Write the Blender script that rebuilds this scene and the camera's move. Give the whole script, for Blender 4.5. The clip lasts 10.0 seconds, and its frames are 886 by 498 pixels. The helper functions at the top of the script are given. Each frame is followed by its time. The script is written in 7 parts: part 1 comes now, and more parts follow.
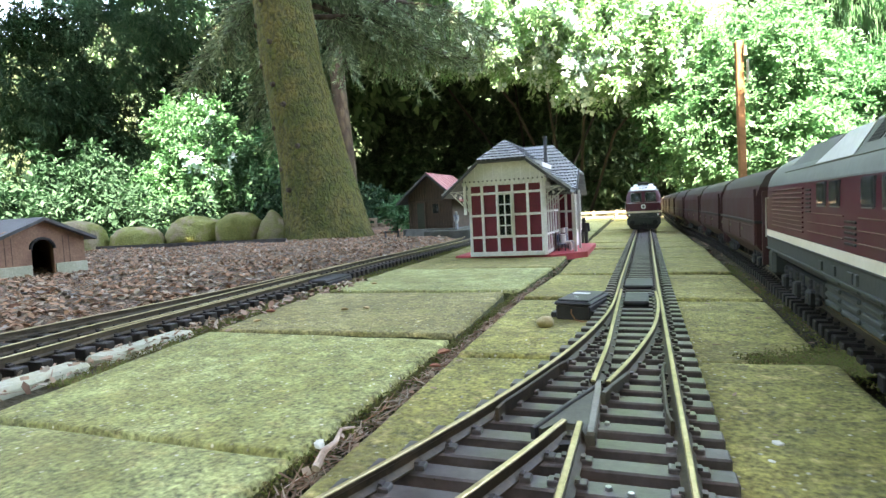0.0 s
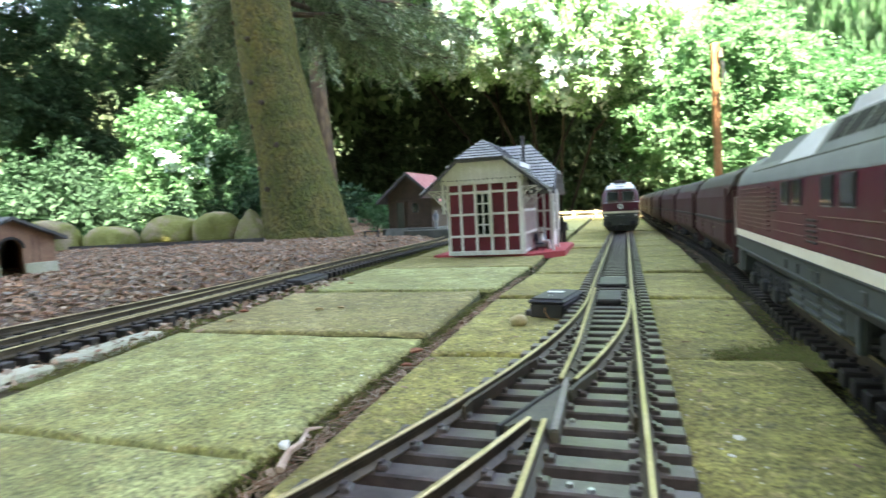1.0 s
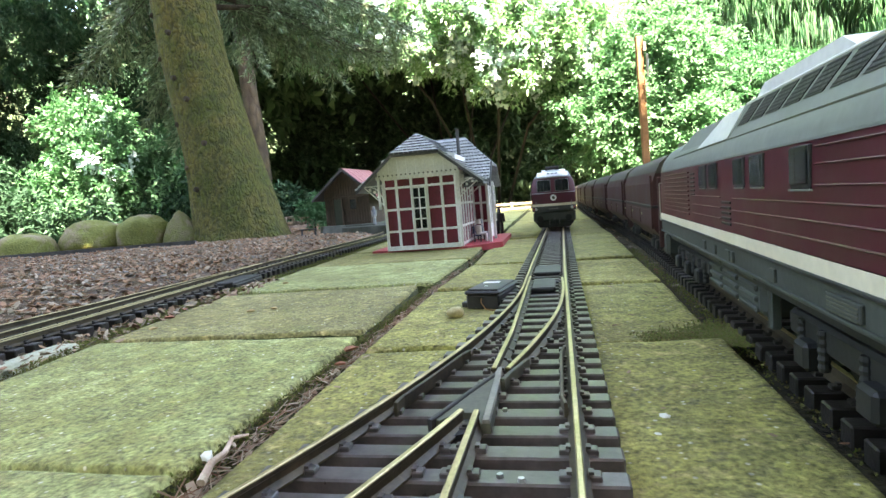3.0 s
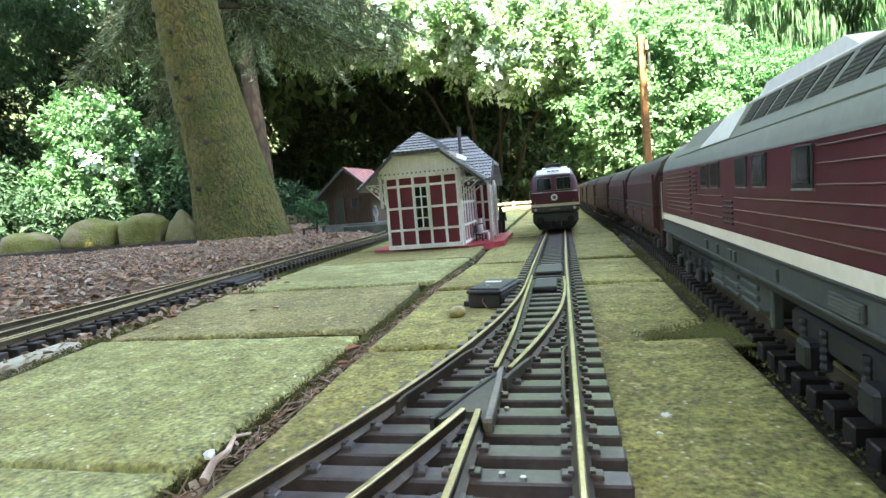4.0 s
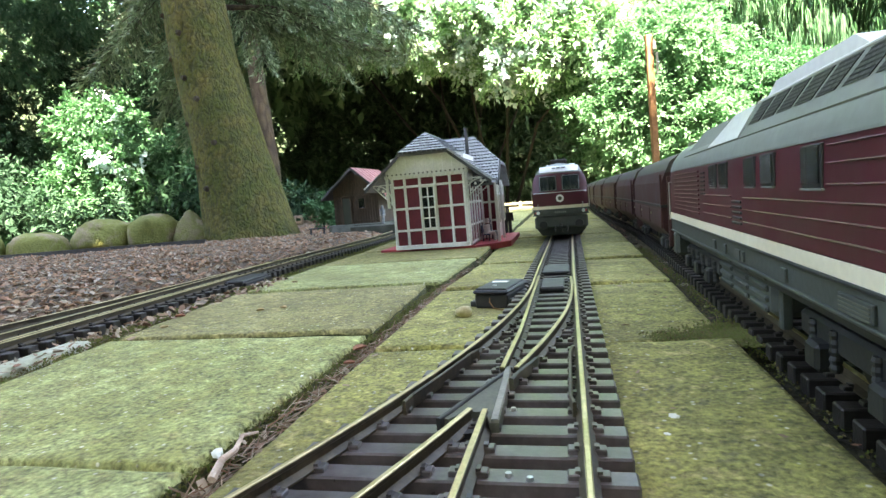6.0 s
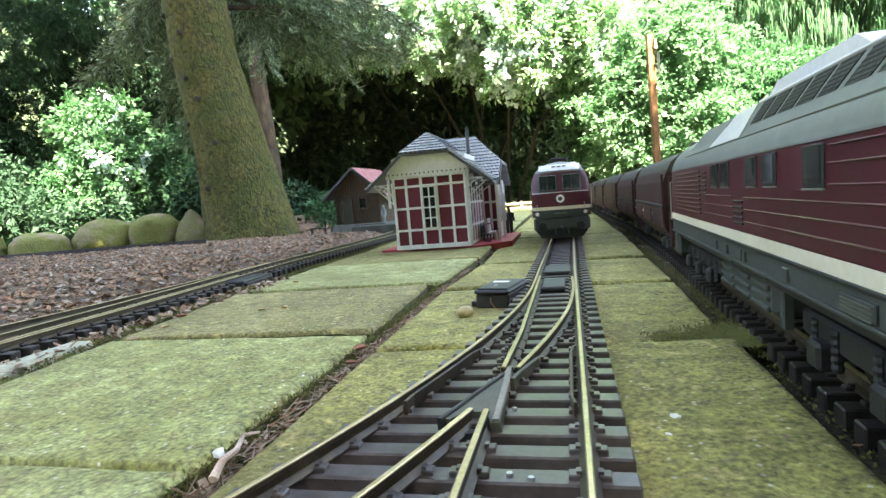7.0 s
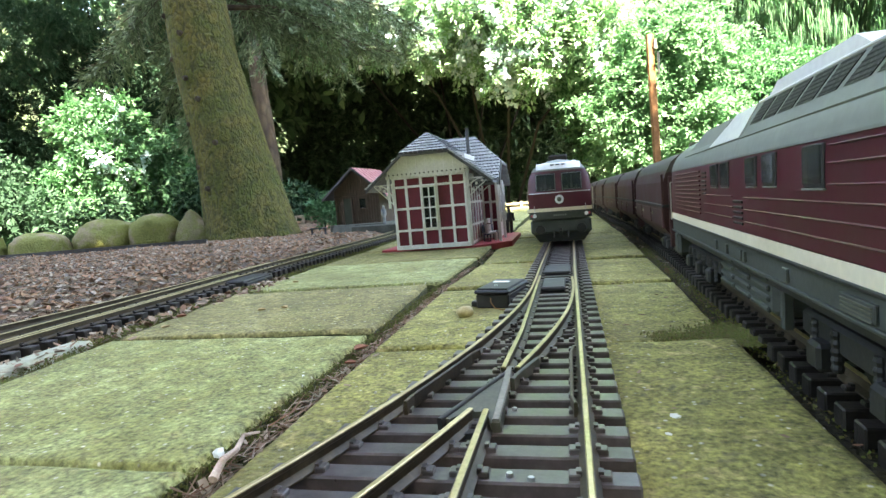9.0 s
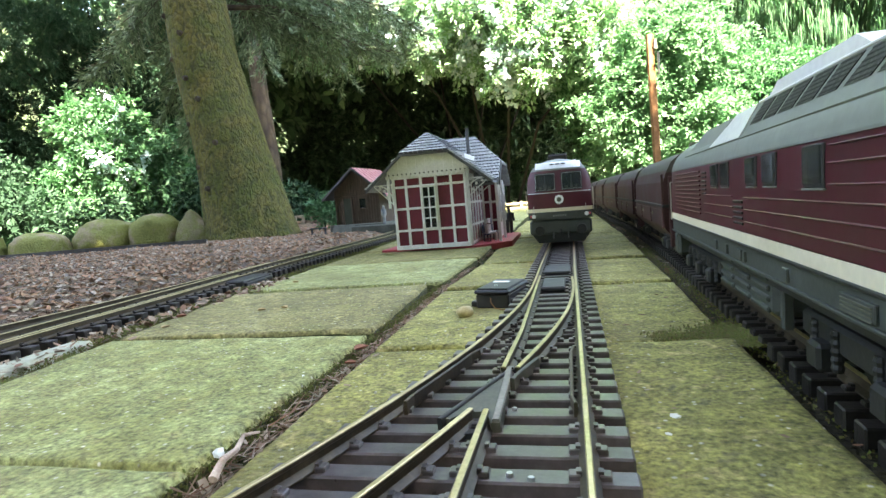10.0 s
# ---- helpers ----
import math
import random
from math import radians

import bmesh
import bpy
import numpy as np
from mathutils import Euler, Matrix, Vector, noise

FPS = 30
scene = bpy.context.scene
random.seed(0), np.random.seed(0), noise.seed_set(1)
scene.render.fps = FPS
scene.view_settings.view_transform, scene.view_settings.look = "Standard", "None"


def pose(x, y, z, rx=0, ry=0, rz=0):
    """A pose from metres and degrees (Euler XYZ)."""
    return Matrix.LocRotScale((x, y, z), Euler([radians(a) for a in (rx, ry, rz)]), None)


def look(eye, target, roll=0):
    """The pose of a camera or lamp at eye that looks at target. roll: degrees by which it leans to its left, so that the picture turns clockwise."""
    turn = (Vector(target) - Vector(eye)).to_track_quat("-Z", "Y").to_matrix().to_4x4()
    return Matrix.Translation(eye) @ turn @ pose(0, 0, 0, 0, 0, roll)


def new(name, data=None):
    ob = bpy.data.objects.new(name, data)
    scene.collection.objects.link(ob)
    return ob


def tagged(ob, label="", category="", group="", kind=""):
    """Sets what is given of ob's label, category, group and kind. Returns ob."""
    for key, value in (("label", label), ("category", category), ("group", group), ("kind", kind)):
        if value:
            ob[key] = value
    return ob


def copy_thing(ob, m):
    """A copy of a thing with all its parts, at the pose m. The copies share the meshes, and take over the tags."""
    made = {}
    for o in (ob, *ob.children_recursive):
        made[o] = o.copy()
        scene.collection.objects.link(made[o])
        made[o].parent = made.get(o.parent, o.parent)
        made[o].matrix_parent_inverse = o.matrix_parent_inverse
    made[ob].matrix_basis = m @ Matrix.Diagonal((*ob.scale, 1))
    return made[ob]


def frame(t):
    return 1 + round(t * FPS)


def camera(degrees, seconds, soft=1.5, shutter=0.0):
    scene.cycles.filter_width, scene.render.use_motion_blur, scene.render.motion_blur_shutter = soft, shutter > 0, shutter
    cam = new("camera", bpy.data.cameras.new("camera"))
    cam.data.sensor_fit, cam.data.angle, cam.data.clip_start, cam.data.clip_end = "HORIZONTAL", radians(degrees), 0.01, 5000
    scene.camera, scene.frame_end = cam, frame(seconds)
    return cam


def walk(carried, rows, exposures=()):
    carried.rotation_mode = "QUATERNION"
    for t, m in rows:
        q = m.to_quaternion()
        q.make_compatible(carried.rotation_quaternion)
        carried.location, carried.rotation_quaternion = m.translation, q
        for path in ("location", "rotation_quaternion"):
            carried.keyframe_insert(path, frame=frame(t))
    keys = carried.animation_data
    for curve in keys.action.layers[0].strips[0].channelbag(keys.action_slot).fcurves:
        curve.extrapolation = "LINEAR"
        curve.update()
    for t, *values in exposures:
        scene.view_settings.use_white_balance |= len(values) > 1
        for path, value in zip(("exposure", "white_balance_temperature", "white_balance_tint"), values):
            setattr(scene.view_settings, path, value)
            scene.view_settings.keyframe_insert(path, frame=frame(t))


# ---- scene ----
EXPOSURE = 4.42
cam = camera(76, 10.0, soft=1.45, shutter=0.6)


def aim(turn, tilt, lean):
    """Turn left from +y, tilt up and lean to the left, in degrees."""
    return pose(0, 0, 0, 0, 0, turn) @ pose(0, 0, 0, 90 + tilt) @ pose(0, 0, 0, 0, 0, lean)


PATH = [
    (0, pose(0.0094, -0.0115, 0.1260) @ aim(19.91, -3.78, -2.75)),
    (0.5, pose(0.0094, -0.0115, 0.1260) @ aim(19.91, -3.78, -2.75)),
    (0.6, pose(0.0098, -0.0113, 0.1260) @ aim(19.82, -3.79, -2.75)),
    (0.7, pose(0.0102, -0.0112, 0.1259) @ aim(19.73, -3.79, -2.75)),
    (0.8, pose(0.0111, -0.0107, 0.1258) @ aim(19.50, -3.81, -2.75)),
    (0.9, pose(0.0132, -0.0098, 0.1255) @ aim(18.99, -3.85, -2.75)),
    (1, pose(0.0170, -0.0081, 0.1249) @ aim(18.07, -3.91, -2.75)),
    (1.1, pose(0.0189, -0.0061, 0.1243) @ aim(16.72, -4.05, -3.22)),
    (1.2, pose(0.0208, -0.0041, 0.1237) @ aim(15.43, -4.17, -3.68)),
    (1.3, pose(0.0218, -0.0026, 0.1232) @ aim(14.60, -4.26, -3.95)),
    (1.4, pose(0.0224, -0.0014, 0.1229) @ aim(13.99, -4.32, -4.13)),
    (1.5, pose(0.0225, -0.0005, 0.1226) @ aim(13.67, -4.36, -4.19)),
    (1.6, pose(0.0227, -0.0002, 0.1226) @ aim(13.08, -4.47, -4.26)),
    (1.7, pose(0.0229, 0.0000, 0.1226) @ aim(12.63, -4.55, -4.32)),
    (1.8, pose(0.0229, 0.0002, 0.1226) @ aim(12.36, -4.60, -4.35)),
    (2, pose(0.0230, 0.0003, 0.1226) @ aim(12.14, -4.65, -4.38)),
    (2.5, pose(0.0234, 0.0007, 0.1225) @ aim(12.18, -4.72, -4.46)),
    (4, pose(0.0232, 0.0002, 0.1227) @ aim(12.41, -4.87, -4.48)),
    (4.5, pose(0.0234, -0.0000, 0.1228) @ aim(12.57, -4.86, -4.48)),
    (5, pose(0.0233, -0.0000, 0.1227) @ aim(12.81, -4.84, -4.49)),
    (5.5, pose(0.0233, 0.0000, 0.1227) @ aim(12.97, -4.82, -4.49)),
    (6.3, pose(0.0232, 0.0000, 0.1226) @ aim(13.15, -4.80, -4.50)),
    (7, pose(0.0232, 0.0000, 0.1226) @ aim(13.20, -4.80, -4.50)),
    (10, pose(0.0232, 0.0000, 0.1226) @ aim(13.20, -4.80, -4.50)),
]
walk(cam, PATH, [(0, EXPOSURE, 8800, 17), (10, EXPOSURE, 8800, 17)])

# ---- light ----
SUN_ELEVATION, SUN_AZIMUTH = 52.0, 150.0   # azimuth clockwise from +y
world = bpy.data.worlds.new("sky")
scene.world = world
world.use_nodes = True
_sky = world.node_tree.nodes.new("ShaderNodeTexSky")
_sky.sky_type, _sky.sun_disc = "NISHITA", False
_sky.sun_elevation, _sky.sun_rotation = radians(SUN_ELEVATION), radians(SUN_AZIMUTH)
world.node_tree.links.new(_sky.outputs[0], world.node_tree.nodes["Background"].inputs[0])
world.node_tree.nodes["Background"].inputs[1].default_value = 0.15
_sun = bpy.data.lights.new("sun", "SUN")
_sun.energy, _sun.angle, _sun.color = 5.0, radians(0.55), (1.0, 0.97, 0.92)
sun = new("sun", _sun)
_a, _e = radians(SUN_AZIMUTH), radians(SUN_ELEVATION)
_to_sun = Vector((math.sin(_a) * math.cos(_e), math.cos(_a) * math.cos(_e), math.sin(_e)))
sun.matrix_world = look(_to_sun * 20, (0, 0, 0))


# ---- materials ----
def surf(name, c1, c2, scale=20.0, rough=0.7, metal=0.0, bump=0.3, fine=8.0, c3=None, spread=0.12, relief=0.002, coat=0.0):
    """A surface of two or three colours mixed at two scales, with fine relief; scale counts patches a metre."""
    m = bpy.data.materials.new(name)
    m.use_nodes = True
    nt = m.node_tree
    n, l = nt.nodes, nt.links
    b = n["Principled BSDF"]
    oi = n.new("ShaderNodeObjectInfo")
    off = n.new("ShaderNodeVectorMath")
    off.operation = "MULTIPLY_ADD"
    comb = n.new("ShaderNodeCombineXYZ")
    l.new(oi.outputs["Random"], comb.inputs[0]), l.new(oi.outputs["Random"], comb.inputs[2])
    tc = n.new("ShaderNodeTexCoord")
    off.inputs[1].default_value = (7.3, 3.1, 5.7)
    l.new(comb.outputs[0], off.inputs[0]), l.new(tc.outputs["Object"], off.inputs[2])
    big = n.new("ShaderNodeTexNoise")
    big.inputs["Scale"].default_value, big.inputs["Detail"].default_value, big.inputs["Roughness"].default_value = scale, 5, 0.6
    small = n.new("ShaderNodeTexNoise")
    small.inputs["Scale"].default_value, small.inputs["Detail"].default_value = scale * fine, 4
    l.new(off.outputs[0], big.inputs["Vector"]), l.new(off.outputs[0], small.inputs["Vector"])
    r = n.new("ShaderNodeValToRGB")
    r.color_ramp.elements[0].position, r.color_ramp.elements[1].position = 0.36, 0.64
    r.color_ramp.elements[0].color, r.color_ramp.elements[1].color = (*c1, 1), (*c2, 1)
    if c3:
        e = r.color_ramp.elements.new(0.5)
        e.color = (*c3, 1)
    l.new(big.outputs["Fac"], r.inputs[0])
    hs = n.new("ShaderNodeHueSaturation")
    val = n.new("ShaderNodeMath")
    val.operation = "MULTIPLY_ADD"
    val.inputs[1].default_value, val.inputs[2].default_value = spread * 5, 1 - spread * 2.5
    l.new(small.outputs["Fac"], val.inputs[0])
    rnd = n.new("ShaderNodeMath")
    rnd.operation = "MULTIPLY_ADD"
    rnd.inputs[1].default_value, rnd.inputs[2].default_value = spread, 1 - spread / 2
    l.new(oi.outputs["Random"], rnd.inputs[0])
    both = n.new("ShaderNodeMath")
    both.operation = "MULTIPLY"
    l.new(val.outputs[0], both.inputs[0]), l.new(rnd.outputs[0], both.inputs[1])
    l.new(both.outputs[0], hs.inputs["Value"]), l.new(r.outputs[0], hs.inputs["Color"])
    l.new(hs.outputs[0], b.inputs["Base Color"])
    rr = n.new("ShaderNodeMath")
    rr.operation = "MULTIPLY_ADD"
    rr.inputs[1].default_value, rr.inputs[2].default_value = 0.3, rough - 0.15
    l.new(big.outputs["Fac"], rr.inputs[0]), l.new(rr.outputs[0], b.inputs["Roughness"])
    b.inputs["Metallic"].default_value = metal
    b.inputs["Coat Weight"].default_value = coat
    if bump:
        bp = n.new("ShaderNodeBump")
        bp.inputs["Strength"].default_value, bp.inputs["Distance"].default_value = bump, relief
        l.new(small.outputs["Fac"], bp.inputs["Height"]), l.new(bp.outputs[0], b.inputs["Normal"])
    return m


def leafy(name, c1, c2, c3, gloss=0.45, through_light=0.35, tint=(0.25, 0.4, 0.04), sheen=0.5):
    """Leaves: colours vary from leaf to leaf, and light comes through them."""
    m = bpy.data.materials.new(name)
    m.use_nodes = True
    nt = m.node_tree
    n, l = nt.nodes, nt.links
    b = n["Principled BSDF"]
    geo = n.new("ShaderNodeNewGeometry")
    r = n.new("ShaderNodeValToRGB")
    r.color_ramp.elements[0].color, r.color_ramp.elements[1].color = (*c1, 1), (*c3, 1)
    r.color_ramp.elements.new(0.62).color = (*c2, 1)
    l.new(geo.outputs["Random Per Island"], r.inputs[0]), l.new(r.outputs[0], b.inputs["Base Color"])
    b.inputs["Roughness"].default_value, b.inputs["Specular IOR Level"].default_value = gloss, sheen
    tr = n.new("ShaderNodeBsdfTranslucent")
    tr.inputs[0].default_value = (*tint, 1)
    mx = n.new("ShaderNodeMixShader")
    mx.inputs[0].default_value = through_light
    l.new(b.outputs[0], mx.inputs[1]), l.new(tr.outputs[0], mx.inputs[2])
    l.new(mx.outputs[0], n["Material Output"].inputs[0])
    return m


def bits(name, stops, rough=0.85):
    """Small loose pieces, each of its own colour."""
    m = bpy.data.materials.new(name)
    m.use_nodes = True
    n, l = m.node_tree.nodes, m.node_tree.links
    geo, r = n.new("ShaderNodeNewGeometry"), n.new("ShaderNodeValToRGB")
    while len(r.color_ramp.elements) < len(stops):
        r.color_ramp.elements.new(0.5)
    for i, c in enumerate(stops):
        r.color_ramp.elements[i].position, r.color_ramp.elements[i].color = i / (len(stops) - 1), (*c, 1)
    l.new(geo.outputs["Random Per Island"], r.inputs[0]), l.new(r.outputs[0], n["Principled BSDF"].inputs["Base Color"])
    n["Principled BSDF"].inputs["Roughness"].default_value = rough
    return m


def slab_concrete(name, c1, c2, c3, most_moss, flecks, stains):
    """Old washed concrete: grey-green algae in patches, yellow moss, pale stones and pits."""
    m = surf(name, c1, c2, 9, 0.85, 0, 1.0, 26, c3, 0.26, 0.004)
    n, l = m.node_tree.nodes, m.node_tree.links
    b = n["Principled BSDF"]
    old = b.inputs["Base Color"].links[0].from_socket
    tc = n.new("ShaderNodeTexCoord")
    moss = n.new("ShaderNodeTexNoise")
    moss.inputs["Scale"].default_value, moss.inputs["Detail"].default_value, moss.inputs["Roughness"].default_value = 28, 8, 0.75
    l.new(tc.outputs["Object"], moss.inputs["Vector"])
    mr = n.new("ShaderNodeValToRGB")
    mr.color_ramp.elements[0].position, mr.color_ramp.elements[1].position = 0.47, 0.62
    oi2, shift, most = n.new("ShaderNodeObjectInfo"), n.new("ShaderNodeMath"), n.new("ShaderNodeMath")
    shift.operation, most.operation = "MULTIPLY_ADD", "ADD"
    shift.inputs[1].default_value, shift.inputs[2].default_value = 0.16, most_moss
    l.new(oi2.outputs["Random"], shift.inputs[0]), l.new(shift.outputs[0], most.inputs[1])
    l.new(moss.outputs["Fac"], most.inputs[0]), l.new(most.outputs[0], mr.inputs[0])
    mix = n.new("ShaderNodeMix")
    mix.data_type = "RGBA"
    mix.inputs["B"].default_value = (0.20, 0.195, 0.055, 1)
    sc = n.new("ShaderNodeMath")
    sc.operation = "MULTIPLY"
    sc.inputs[1].default_value = 0.75
    l.new(mr.outputs[0], sc.inputs[0])
    l.new(sc.outputs[0], mix.inputs["Factor"]), l.new(old, mix.inputs["A"])
    vor = n.new("ShaderNodeTexVoronoi")
    vor.inputs["Scale"].default_value = 170
    l.new(tc.outputs["Object"], vor.inputs["Vector"])
    vr = n.new("ShaderNodeValToRGB")
    vr.color_ramp.elements[0].position, vr.color_ramp.elements[1].position = 0.12, 0.25
    vr.color_ramp.elements[0].color, vr.color_ramp.elements[1].color = (1, 1, 1, 1), (0, 0, 0, 1)
    l.new(vor.outputs["Distance"], vr.inputs[0])
    pick = n.new("ShaderNodeMath")
    pick.operation = "GREATER_THAN"
    pick.inputs[1].default_value = 0.72
    sep = n.new("ShaderNodeSeparateColor")
    l.new(vor.outputs["Color"], sep.inputs[0]), l.new(sep.outputs[0], pick.inputs[0])
    both = n.new("ShaderNodeMath")
    both.operation = "MULTIPLY"
    l.new(pick.outputs[0], both.inputs[0]), l.new(vr.outputs[0], both.inputs[1])
    mix2 = n.new("ShaderNodeMix")
    mix2.data_type = "RGBA"
    mix2.inputs["B"].default_value = (0.55, 0.52, 0.40, 1)
    half = n.new("ShaderNodeMath")
    half.operation = "MULTIPLY"
    half.inputs[1].default_value = 0.9
    l.new(both.outputs[0], half.inputs[0]), l.new(half.outputs[0], mix2.inputs["Factor"])
    hs2 = n.new("ShaderNodeHueSaturation")
    # ochre and dark flecks
    fl = n.new("ShaderNodeTexNoise")
    fl.inputs["Scale"].default_value, fl.inputs["Detail"].default_value, fl.inputs["Roughness"].default_value = 75, 2, 0.6
    l.new(tc.outputs["Object"], fl.inputs["Vector"])
    fr = n.new("ShaderNodeValToRGB")
    fr.color_ramp.elements[0].position, fr.color_ramp.elements[1].position = 0.30, 0.70
    fr.color_ramp.elements[0].color, fr.color_ramp.elements[1].color = (0.11, 0.10, 0.045, 1), (0.46, 0.37, 0.15, 1)
    fm = n.new("ShaderNodeMix")
    fm.data_type = "RGBA"
    dist = n.new("ShaderNodeMapRange")
    dist.inputs["From Min"].default_value, dist.inputs["From Max"].default_value = 0.07, 0.20
    dist.inputs["To Max"].default_value = flecks
    ab = n.new("ShaderNodeMath")
    ab.operation = "SUBTRACT"
    ab.inputs[1].default_value = 0.5
    ab2 = n.new("ShaderNodeMath")
    ab2.operation = "ABSOLUTE"
    l.new(fl.outputs["Fac"], ab.inputs[0]), l.new(ab.outputs[0], ab2.inputs[0]), l.new(ab2.outputs[0], dist.inputs["Value"])
    l.new(fl.outputs["Fac"], fr.inputs[0]), l.new(dist.outputs[0], fm.inputs["Factor"])
    l.new(mix.outputs["Result"], fm.inputs["A"]), l.new(fr.outputs[0], fm.inputs["B"])
    l.new(fm.outputs["Result"], mix2.inputs["A"]), l.new(mix2.outputs["Result"], hs2.inputs["Color"])
    # coarse and fine grain over all of it
    coarse, grain = n.new("ShaderNodeTexNoise"), n.new("ShaderNodeTexNoise")
    coarse.inputs["Scale"].default_value, coarse.inputs["Detail"].default_value, coarse.inputs["Roughness"].default_value = 70, 7, 0.78
    grain.inputs["Scale"].default_value, grain.inputs["Detail"].default_value = 330, 4
    total = n.new("ShaderNodeMath")
    total.operation = "ADD"
    gr = n.new("ShaderNodeMapRange")
    gr.inputs["From Min"].default_value, gr.inputs["From Max"].default_value = 0.76, 1.24
    gr.inputs["To Min"].default_value, gr.inputs["To Max"].default_value = 0.42, 1.66
    l.new(tc.outputs["Object"], coarse.inputs["Vector"]), l.new(tc.outputs["Object"], grain.inputs["Vector"])
    l.new(coarse.outputs["Fac"], total.inputs[0]), l.new(grain.outputs["Fac"], total.inputs[1])
    l.new(total.outputs[0], gr.inputs["Value"]), l.new(gr.outputs[0], hs2.inputs["Value"])
    # broad brown-green stains, and dull stains that differ from slab to slab
    stain, sr, sm = n.new("ShaderNodeTexNoise"), n.new("ShaderNodeMapRange"), n.new("ShaderNodeMix")
    stain.inputs["Scale"].default_value, stain.inputs["Detail"].default_value, stain.inputs["Roughness"].default_value = 7, 9, 0.68
    own, shift2 = n.new("ShaderNodeVectorMath"), n.new("ShaderNodeCombineXYZ")
    own.operation = "ADD"
    l.new(oi2.outputs["Random"], shift2.inputs[2]), l.new(shift2.outputs[0], own.inputs[1])
    l.new(tc.outputs["Object"], own.inputs[0]), l.new(own.outputs[0], stain.inputs["Vector"])
    sr.inputs["From Min"].default_value, sr.inputs["From Max"].default_value = 0.50, 0.66
    sr.inputs["To Max"].default_value = stains
    sm.data_type = "RGBA"
    sm.inputs["B"].default_value = (0.150, 0.125, 0.040, 1)
    l.new(stain.outputs["Fac"], sr.inputs["Value"]), l.new(sr.outputs[0], sm.inputs["Factor"])
    l.new(hs2.outputs[0], sm.inputs["A"]), l.new(sm.outputs["Result"], b.inputs["Base Color"])
    bp = n.new("ShaderNodeBump")
    bp.inputs["Strength"].default_value, bp.inputs["Distance"].default_value = 1.0, 0.0022
    l.new(total.outputs[0], bp.inputs["Height"]), l.new(bp.outputs[0], b.inputs["Normal"])
    return m


def bark(name, c1, c2, c3, plates=26.0, stretch=0.45, depth=0.02, moss=None):
    """Bark in upright plates with dark cracks; moss in patches."""
    m = bpy.data.materials.new(name)
    m.use_nodes = True
    n, l = m.node_tree.nodes, m.node_tree.links
    b = n["Principled BSDF"]
    tc, mp = n.new("ShaderNodeTexCoord"), n.new("ShaderNodeMapping")
    mp.inputs["Scale"].default_value = (1, 1, stretch)
    l.new(tc.outputs["Object"], mp.inputs[0])
    wob = n.new("ShaderNodeTexNoise")
    wob.inputs["Scale"].default_value = plates * 0.7
    l.new(mp.outputs[0], wob.inputs["Vector"])
    add = n.new("ShaderNodeVectorMath")
    add.operation = "MULTIPLY_ADD"
    add.inputs[1].default_value = (0.05, 0.05, 0.05)
    l.new(wob.outputs["Color"], add.inputs[0]), l.new(mp.outputs[0], add.inputs[2])
    v = n.new("ShaderNodeTexVoronoi")
    v.feature = "F1"
    v.inputs["Scale"].default_value = plates
    l.new(add.outputs[0], v.inputs["Vector"])
    cr = n.new("ShaderNodeValToRGB")
    cr.color_ramp.elements[0].position, cr.color_ramp.elements[1].position = 0.25, 0.85
    cr.color_ramp.elements[0].color, cr.color_ramp.elements[1].color = (1, 1, 1, 1), (0.25, 0.25, 0.25, 1)
    l.new(v.outputs["Distance"], cr.inputs[0])
    nz = n.new("ShaderNodeTexNoise")
    nz.inputs["Scale"].default_value, nz.inputs["Detail"].default_value = 9, 8
    l.new(tc.outputs["Object"], nz.inputs["Vector"])
    r = n.new("ShaderNodeValToRGB")
    r.color_ramp.elements[0].position, r.color_ramp.elements[1].position = 0.35, 0.65
    r.color_ramp.elements[0].color, r.color_ramp.elements[1].color = (*c2, 1), (*c3, 1)
    l.new(nz.outputs["Fac"], r.inputs[0])
    mix = n.new("ShaderNodeMix")
    mix.data_type = "RGBA"
    mix.inputs["A"].default_value = (*c1, 1)
    l.new(cr.outputs[0], mix.inputs["Factor"]), l.new(r.outputs[0], mix.inputs["B"])
    l.new(mix.outputs["Result"], b.inputs["Base Color"])
    b.inputs["Roughness"].default_value = 0.9
    fine = n.new("ShaderNodeTexNoise")
    fine.inputs["Scale"].default_value, fine.inputs["Detail"].default_value = 120, 4
    l.new(tc.outputs["Object"], fine.inputs["Vector"])
    ad = n.new("ShaderNodeMath")
    ad.operation = "MULTIPLY_ADD"
    ad.inputs[1].default_value = 0.35
    l.new(fine.outputs["Fac"], ad.inputs[0]), l.new(cr.outputs[0], ad.inputs[2])
    bp = n.new("ShaderNodeBump")
    bp.inputs["Strength"].default_value, bp.inputs["Distance"].default_value = 0.9, depth
    l.new(ad.outputs[0], bp.inputs["Height"]), l.new(bp.outputs[0], b.inputs["Normal"])
    return m


def glass(name, tint=(0.55, 0.6, 0.58)):
    m = bpy.data.materials.new(name)
    m.use_nodes = True
    b = m.node_tree.nodes["Principled BSDF"]
    b.inputs["Base Color"].default_value = (*tint, 1)
    b.inputs["Roughness"].default_value, b.inputs["Transmission Weight"].default_value, b.inputs["IOR"].default_value = 0.05, 0.9, 1.12
    return m


